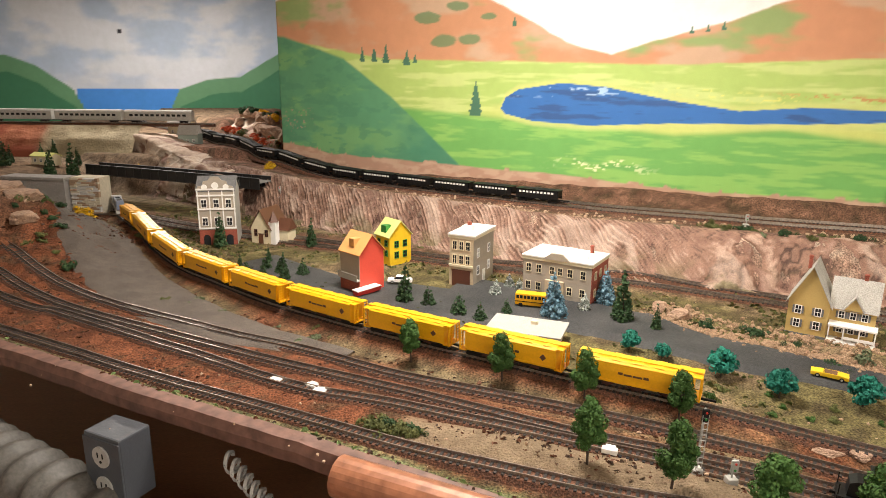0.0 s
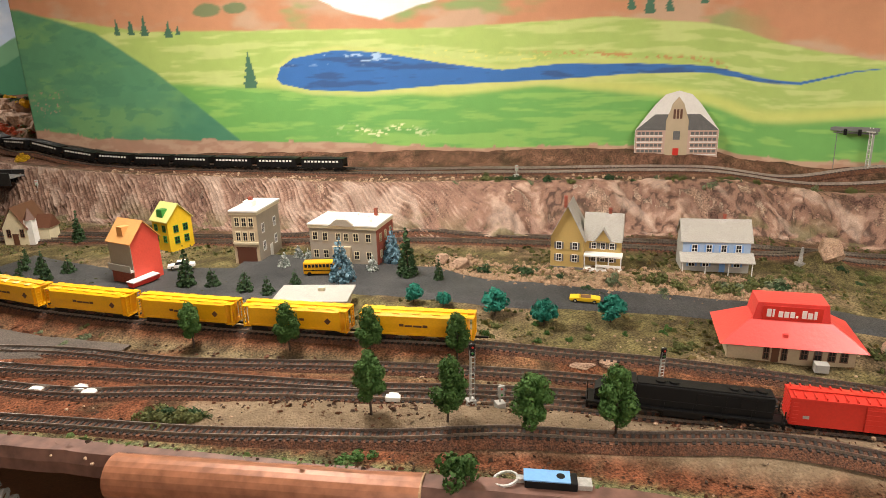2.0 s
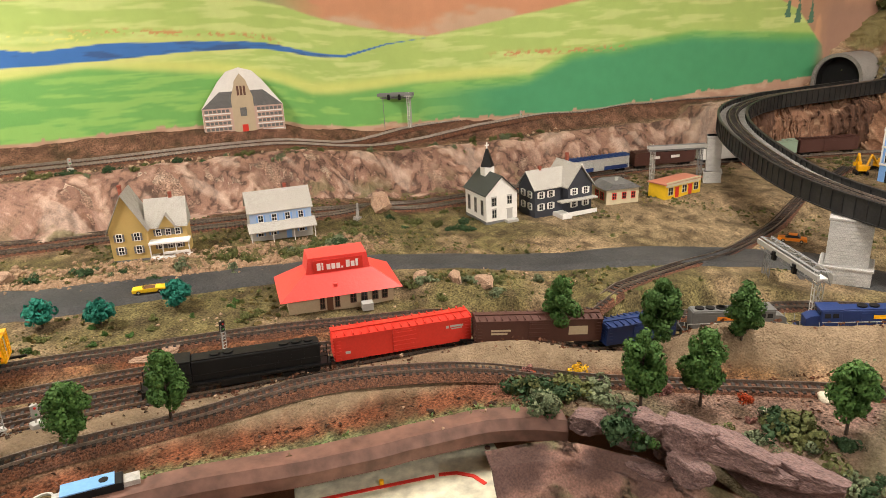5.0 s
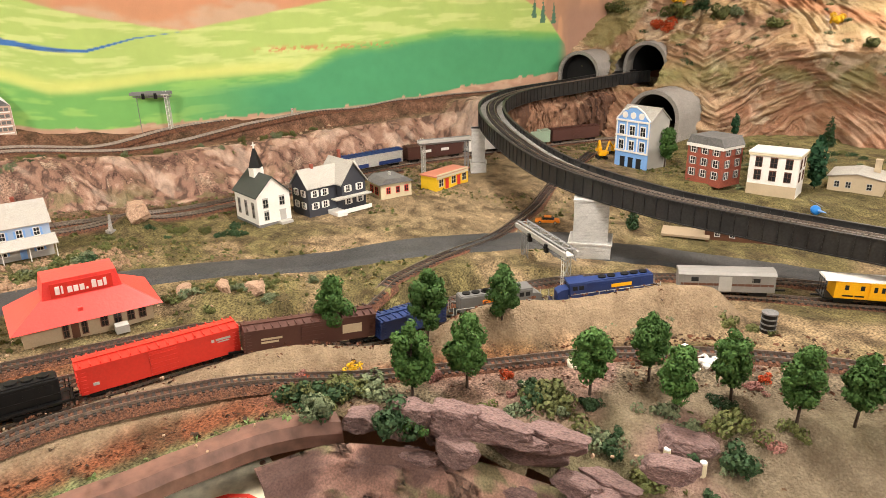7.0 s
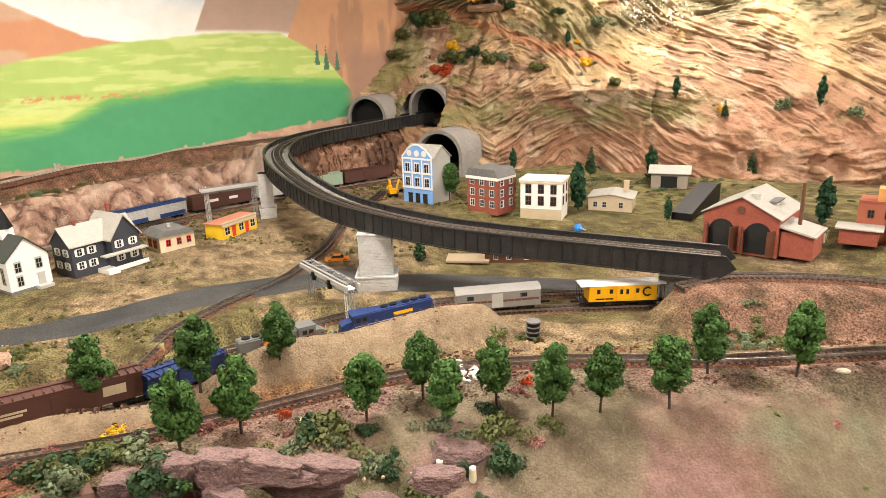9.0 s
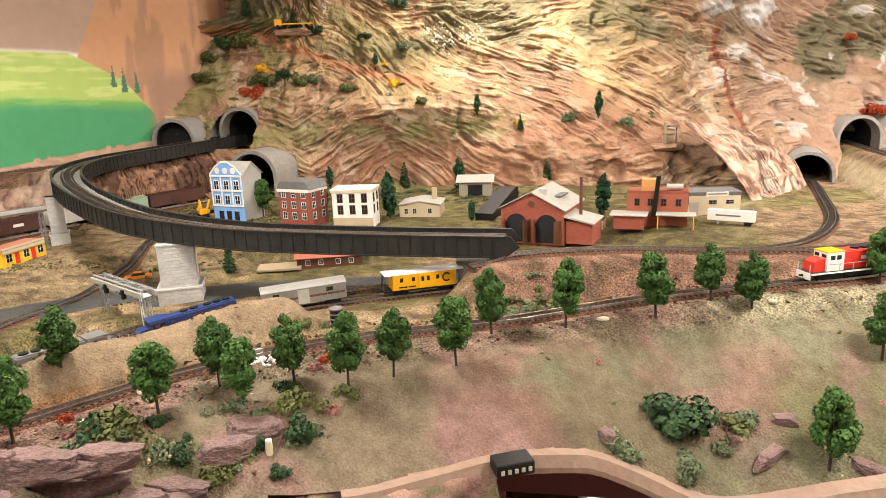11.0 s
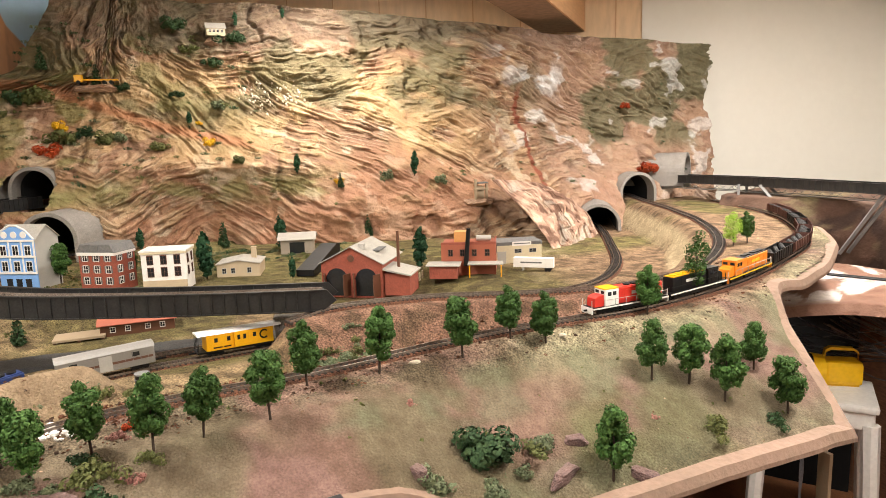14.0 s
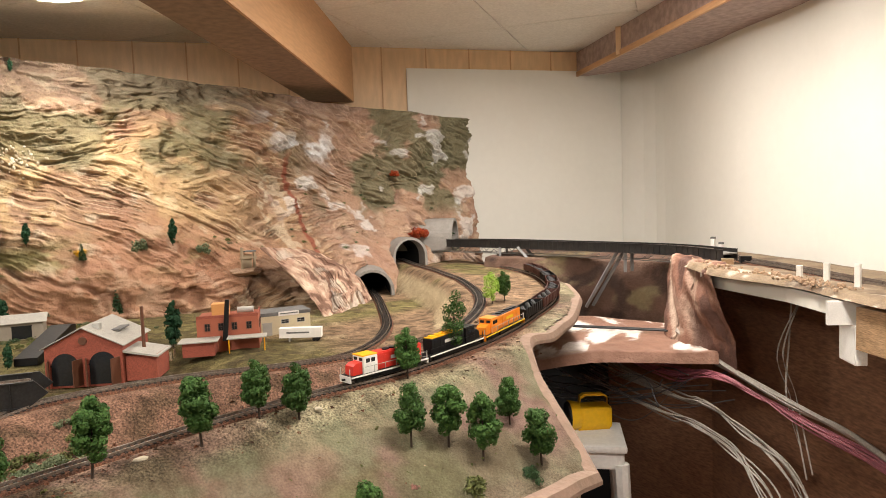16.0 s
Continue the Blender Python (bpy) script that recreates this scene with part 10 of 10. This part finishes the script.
bmesh.ops.create_uvsphere(b, u_segments=16, v_segments=10, radius=.011)
bmesh.ops.scale(b, vec=(1.3, .9, 1), verts=b.verts)
bmesh.ops.translate(b, vec=(0, 0, .014), verts=b.verts)
part("cabin", b, P("bright_blue_paint", (0.02, 0.22, 0.70), rough=.3), t, smooth=True)
part("tail", cyl((.010, 0, .016), (.042, 0, .020), .003, .001, 8), M_SKYBLUE, t)
part("rotor", box(-.028, .028, -.0012, .0012, .029, .0297), M_SLATE, t)
part("mast", cyl((0, 0, .022), (0, 0, .030), .0012, n=6), M_SLATE, t)
for s in (-1, 1):
    part("skid", box(-.014, .014, s * .008 - .0008, s * .008 + .0008, 0, .0016), M_SLATE, t)
# dark barrel beside the sunken track
t = thing("barrel", at(1.195, -.255), "dark ribbed barrel standing by the sunken track", "barrel")
b = cyl((0, 0, -.003), (0, 0, .030), .0105, n=20)
part("body", b, M_BLACK, t)
for z in (.004, .012, .020, .028):
    part("hoop", cyl((0, 0, z), (0, 0, z + .0022), .0113, n=20), M_SLATE, t)
# white truck cab by the shed, obelisk and pillars
t = thing("delivery_van", at(1.70, -.56, -60), "small white rounded van beside the engine shed", "van", "vehicles")
part("body", box(-.020, .016, -.011, .011, .004, .026, bevel=.004), M_WHITE, t)
part("bonnet", box(.014, .026, -.010, .010, .004, .014, bevel=.003), M_WHITE, t)
part("windscreen", box(.0155, .0168, -.008, .008, .015, .022), M_GLASS, t)
for a in (-.012, .016):
    for s in (-1, 1):
        part("wheel", cyl((a, s * .008, .005), (a, s * .0118, .005), .005, n=12), M_BLACK, t)
for x, y, h in ((1.78, .62, .022), (1.72, .70, .018)):
    t = thing("stone_pillar", at(x, y), "short pale stone pillar beside the track", "pillar", "pillars")
    part("shaft", box(-.009, .009, -.006, .006, -.003, h, bevel=.001), M_STONE, t)
    part("cap", box(-.011, .011, -.008, .008, h, h + .003, bevel=.0008), M_STONE, t)
t = thing("obelisk", at(1.13, .97), "slim grey stone obelisk on the meadow mound", "obelisk")
b = cyl((0, 0, 0), (0, 0, .040), .0065, .003, 4)
part("needle", b, M_CONCRETE, t)
part("base", box(-.008, .008, -.008, .008, -.003, .006, bevel=.001), M_CONCRETE, t)
for x, y in PEGS:
    t = thing("cork_peg", pose(x, y, ground_z(x, y)), "small pale cork peg at the slope's foot", "peg", "pegs")
    part("peg", cyl((0, 0, -.006), (0, 0, .016), .0045, .004, 10), M_CREAM, t)
    part("tip", cyl((0, 0, .016), (0, 0, .018), .0038, n=10), M_WHITE, t)
h_ = House("low_depot", pose(1.715, -.245, ground_z(1.715, -.245), 0, 0, -92), .15, .06, .026, M_BROWNTRIM, "low brown depot with a reddish roof under the bridge", "depot")
h_.gable(.010, P("dull_red_roof", (0.34, 0.10, 0.06), rough=.7), M_BROWNTRIM, over=.006).windows("front", (-.05, -.02, .02, .05), (.014,), .009, .010).door("front", 0)
t = thing("platform", at(1.70, -.13, -92), "weathered wooden platform deck beside the depot", "platform")
part("deck", box(-.05, .05, -.03, .03, .004, .009), M_LIGHTWOOD, t)
for k in range(3):
    part("beam", box(-.045 + k * .045 - .003, -.045 + k * .045 + .003, -.028, .028, -.002, .004), M_BROWNTRIM, t)
for x, y, s in ((.805, .286, 1.0), (.898, .143, 1.5), (.901, .046, .8), (1.001, -.225, 1.3), (.912, -.242, 1.1), (.99, .22, .8), (.95, -.6, .9), (.86, -.96, .9)):
    bush("pink", x, y, s * .7)
bush("gold", .869, .244, 1.0)


# ---- fine cover: rock ledge, front rock face, turf and grit ----
def rock_ledge():
    """The scored rock slope between the town and the ledge track."""
    line = smooth_path(SHELF[1:], .0030)
    d = np.gradient(line, axis=0)
    d /= np.linalg.norm(d, axis=1)[:, None]
    nrm = np.stack([-d[:, 1], d[:, 0]], 1)
    a = np.arange(len(line)) * .0030
    s = np.arange(-.150, .012, .0030)
    A, S = np.meshgrid(a, s)
    X = line[None, :, 0] + nrm[None, :, 0] * S
    Y = line[None, :, 1] + nrm[None, :, 1] * S
    Z = height(X.ravel(), Y.ravel()).reshape(X.shape)
    wv = .3 * (fbm(A * 4, S * 9 + 3) - .47)
    rough = sstep(1.75, 2.15, A)
    big = fbm((A + S) * 15 + 30, (S - A) * 7, 4)
    # slanting scored ridges, broken into short strokes
    q = (A + 1.25 * S) * 75 + 2.2 * fbm(A * 8, S * 10, 3) + .9 * fbm(A * 45, S * 45 + 8, 2)
    n_ = np.floor(q).astype(int)
    f = q - n_
    stroke = np.floor((S - .5 * A) * 26 + 7 * _LAT[n_ & 255, 11]).astype(int)
    jut = _LAT[n_ & 255, stroke & 255]
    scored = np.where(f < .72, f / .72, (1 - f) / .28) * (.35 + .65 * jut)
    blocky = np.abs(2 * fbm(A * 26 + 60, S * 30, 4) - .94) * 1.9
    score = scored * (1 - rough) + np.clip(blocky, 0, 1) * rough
    fade = sstep(-.150, -.128, S + .02 * wv) * sstep(.012, .0, S)
    off = .004 + .013 * (score - .4) + .030 * (big - .47)
    X = X - nrm[None, :, 0] * off * fade
    Y = Y - nrm[None, :, 1] * off * fade
    Z = Z + np.maximum(.5 * off, .002) * fade - .006 * (1 - fade)
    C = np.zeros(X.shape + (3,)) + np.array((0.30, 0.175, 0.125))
    # groove shade and crest light put into the colour from the relief
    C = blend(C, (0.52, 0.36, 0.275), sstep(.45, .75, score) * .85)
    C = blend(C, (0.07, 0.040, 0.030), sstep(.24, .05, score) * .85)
    C = blend(C, (0.60, 0.47, 0.38), sstep(.56, .64, big) * .45)
    C = blend(C, (0.22, 0.12, 0.09), sstep(.42, .34, big) * .5)
    C = blend(C, (0.17, 0.15, 0.07), sstep(.54, .6, fbm(A * 14 + 3, S * 30)) * sstep(-.06, -.13, S) * .8)
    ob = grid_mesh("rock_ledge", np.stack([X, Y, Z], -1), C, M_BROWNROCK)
    tagged(ob, "scored reddish-brown rock slope below the ledge track", "rock slope", kind="structure")


rock_ledge()


def col_front(U, V, f, G):
    C = np.zeros(U.shape + (3,)) + np.array((0.20, 0.11, 0.085))
    C = blend(C, (0.33, 0.20, 0.15), sstep(.46, .56, f))
    C = blend(C, (0.13, 0.13, 0.06), sstep(.50, .58, fbm(U * 20, V * 4)) * .8)
    C = blend(C, (0.10, 0.055, 0.045), sstep(.42, .36, f))
    return C


def col_buttress(U, V, f, G):
    st = fbm(U * 16 + V * 5, V * 6 - U * 4, 4)
    C = np.zeros(U.shape + (3,)) + np.array((0.47, 0.30, 0.22))
    C = blend(C, (0.66, 0.50, 0.38), sstep(.50, .58, st))
    C = blend(C, (0.20, 0.11, 0.075), sstep(.43, .36, st))
    return blend(C, (0.62, 0.56, 0.48), sstep(.56, .62, f) * .6)


def col_bank(U, V, f, G):
    st = fbm(U * 26 + V * 9, V * 9 - U * 6, 4)
    C = np.zeros(U.shape + (3,)) + np.array((0.34, 0.185, 0.115))
    C = blend(C, (0.50, 0.32, 0.21), sstep(.52, .60, st))
    return blend(C, (0.13, 0.065, 0.04), sstep(.43, .36, f))


sheet("rock_buttress", [[(1.93, -1.50, .97), (1.98, -1.62, .97), (2.05, -1.74, .965), (2.13, -1.84, .96)], [(2.00, -1.50, 1.03), (2.04, -1.62, 1.04), (2.10, -1.74, 1.035), (2.16, -1.84, 1.00)], [(2.12, -1.50, 1.10), (2.13, -1.62, 1.115), (2.16, -1.73, 1.10), (2.19, -1.83, 1.05)], [(2.32, -1.48, 1.20), (2.33, -1.62, 1.19), (2.33, -1.74, 1.16), (2.32, -1.84, 1.10)]], 120, 70, col_buttress, M_BROWNROCK, "pinkish ribbed rock buttress beside the tunnel mouth", "rock face", .06, 33.0)

BANK = [(2.20, .42), (2.34, .34), (2.52, .262), (2.68, .145), (2.80, .045)]
sheet("tunnel_bank", [[(x - .53 * o, y - .85 * o, z) for x, y in BANK] for o, z in ((.0, .985), (-.006, 1.03), (-.012, 1.075), (-.018, 1.12), (-.05, 1.158), (-.11, 1.165))], 190, 70, col_bank, M_BROWNROCK, "crumbling reddish rock bank below the upper tunnels", "rock face", .075, 51.0)

fe = smooth_path(FRONT[7:13], .04)
fz = height(fe[:, 0], fe[:, 1])
fd = np.gradient(fe, axis=0)
fd /= np.linalg.norm(fd, axis=1)[:, None]
fo = np.stack([fd[:, 1], -fd[:, 0]], 1)
rows_ = []
for o, dz in ((-.012, .002), (.010, -.006), (.030, -.040), (.034, -.085), (.0, -.16)):
    rows_.append([(p[0] + n_[0] * o, p[1] + n_[1] * o, z + dz) for p, n_, z in zip(fe, fo, fz)])
sheet("front_rocks", rows_, 150, 40, col_front, M_BROWNROCK, "purple-brown rocky face below the front slope", "rock face", .035, 21.0)


def turf(name, material, n, test, size, seed, label, clump=1.0, tall=1.0):
    """Flock of small tufts over part of the ground."""
    r = np.random.RandomState(seed)
    x, y = r.uniform(-1.2, 2.6, n * 12), r.uniform(-1.5, 2.3, n * 12)
    w = test(x, y)
    k = np.where((r.rand(len(x)) < w) & inside(x, y, FRONT_POLY))[0][:n]
    x, y = x[k], y[k]
    i = np.clip(((y - gy[0]) / .0115).astype(int), 0, len(gy) - 1)
    j = np.clip(((x - gx[0]) / .0115).astype(int), 0, len(gx) - 1)
    z = GZ[i, j]
    m = len(x)
    s = size * (.5 + r.rand(m) ** 2 * 1.5)
    V = []
    for q in range(3):
        a = r.rand(m) * 6.283
        t = r.normal(size=m) * .5
        dx, dy = np.cos(a) * s, np.sin(a) * s
        h = s * tall * (.5 + r.rand(m))
        px, py = x + r.normal(size=m) * s * .4, y + r.normal(size=m) * s * .4
        ex, ey = -np.sin(a) * s * t, np.cos(a) * s * t
        V.append(np.stack([np.stack([px - dx, py - dy, z - .0008], 1), np.stack([px + dx, py + dy, z - .0008], 1), np.stack([px + dx * .5 + ex, py + dy * .5 + ey, z + h], 1), np.stack([px - dx * .5 + ex, py - dy * .5 + ey, z + h], 1)], 1))
    V = np.concatenate(V).reshape(-1, 3)
    me = bpy.data.meshes.new(name)
    me.from_pydata(V.tolist(), [], np.arange(len(V)).reshape(-1, 4).tolist())
    me.materials.append(material)
    return tagged(new(name, me), label, "turf", kind="stuff")


def off_tracks(x, y):
    w = np.ones(len(x))
    for l in (YELLOW_LINE, TRACK_1, TRACK_2, TRACK_3, TRACK_4, UPPER_LINE, BACK_1, BACK_2, LOOP_SIDE, TERRACE, PIT_LINE):
        w = w * (line_field(x, y, l)[0] > .020)
    return w * (line_field(x, y, ROAD)[0] > .055)


def meadow(x, y):
    return off_tracks(x, y) * (line_field(x, y, YELLOW_LINE[:16])[1] > .02) * (line_field(x, y, SHELF)[1] < -.13) * sstep(.42, .60, fbm(x * 9, y * 9))


def hillside(x, y):
    return off_tracks(x, y) * (line_field(x, y, TRACK_1)[1] < -.03) * (x > .72) * sstep(.40, .6, fbm(x * 8 + 5, y * 8))


def yard(x, y):
    return off_tracks(x, y) * (line_field(x, y, YELLOW_LINE[:16])[1] < .03) * (line_field(x, y, TRACK_1)[1] > -.08) * (x < 1.2) * (.35 + .65 * sstep(.4, .6, fbm(x * 7, y * 7)))


turf("meadow_turf", M_BUSH, 6000, meadow, .0030, 1, "olive ground foam scattered over the meadow", tall=.8)
turf("meadow_turf", leafmat("straw_foam", (0.20, 0.15, 0.055), (0.30, 0.24, 0.10)), 4000, meadow, .0026, 2, "straw-coloured ground foam over the meadow", tall=.7)
turf("slope_turf", M_BUSH, 1800, hillside, .0018, 3, "olive ground foam over the front slope", tall=.8)
turf("slope_turf", leafmat("earth_foam", (0.14, 0.085, 0.05), (0.25, 0.16, 0.10)), 1500, hillside, .0016, 4, "earth-brown ground foam over the front slope", tall=.6)
turf("yard_grit", leafmat("rust_grit", (0.20, 0.085, 0.045), (0.10, 0.045, 0.03)), 8000, yard, .0020, 5, "rust-brown grit over the railway yard", tall=.6)
turf("yard_grit", leafmat("dark_grit", (0.05, 0.032, 0.022), (0.10, 0.06, 0.04)), 5000, yard, .0020, 6, "dark grit over the railway yard", tall=.6)


def front_strip(x, y):
    return (line_field(x, y, FRONT[:9])[0] < .030) * (x < .75) * sstep(.35, .5, fbm(x * 12, y * 12))


turf("edge_grass", leafmat("edge_grass_green", (0.12, 0.19, 0.06), (0.22, 0.28, 0.12)), 2600, front_strip, .0032, 7, "short pale green grass along the table edge", tall=.6)


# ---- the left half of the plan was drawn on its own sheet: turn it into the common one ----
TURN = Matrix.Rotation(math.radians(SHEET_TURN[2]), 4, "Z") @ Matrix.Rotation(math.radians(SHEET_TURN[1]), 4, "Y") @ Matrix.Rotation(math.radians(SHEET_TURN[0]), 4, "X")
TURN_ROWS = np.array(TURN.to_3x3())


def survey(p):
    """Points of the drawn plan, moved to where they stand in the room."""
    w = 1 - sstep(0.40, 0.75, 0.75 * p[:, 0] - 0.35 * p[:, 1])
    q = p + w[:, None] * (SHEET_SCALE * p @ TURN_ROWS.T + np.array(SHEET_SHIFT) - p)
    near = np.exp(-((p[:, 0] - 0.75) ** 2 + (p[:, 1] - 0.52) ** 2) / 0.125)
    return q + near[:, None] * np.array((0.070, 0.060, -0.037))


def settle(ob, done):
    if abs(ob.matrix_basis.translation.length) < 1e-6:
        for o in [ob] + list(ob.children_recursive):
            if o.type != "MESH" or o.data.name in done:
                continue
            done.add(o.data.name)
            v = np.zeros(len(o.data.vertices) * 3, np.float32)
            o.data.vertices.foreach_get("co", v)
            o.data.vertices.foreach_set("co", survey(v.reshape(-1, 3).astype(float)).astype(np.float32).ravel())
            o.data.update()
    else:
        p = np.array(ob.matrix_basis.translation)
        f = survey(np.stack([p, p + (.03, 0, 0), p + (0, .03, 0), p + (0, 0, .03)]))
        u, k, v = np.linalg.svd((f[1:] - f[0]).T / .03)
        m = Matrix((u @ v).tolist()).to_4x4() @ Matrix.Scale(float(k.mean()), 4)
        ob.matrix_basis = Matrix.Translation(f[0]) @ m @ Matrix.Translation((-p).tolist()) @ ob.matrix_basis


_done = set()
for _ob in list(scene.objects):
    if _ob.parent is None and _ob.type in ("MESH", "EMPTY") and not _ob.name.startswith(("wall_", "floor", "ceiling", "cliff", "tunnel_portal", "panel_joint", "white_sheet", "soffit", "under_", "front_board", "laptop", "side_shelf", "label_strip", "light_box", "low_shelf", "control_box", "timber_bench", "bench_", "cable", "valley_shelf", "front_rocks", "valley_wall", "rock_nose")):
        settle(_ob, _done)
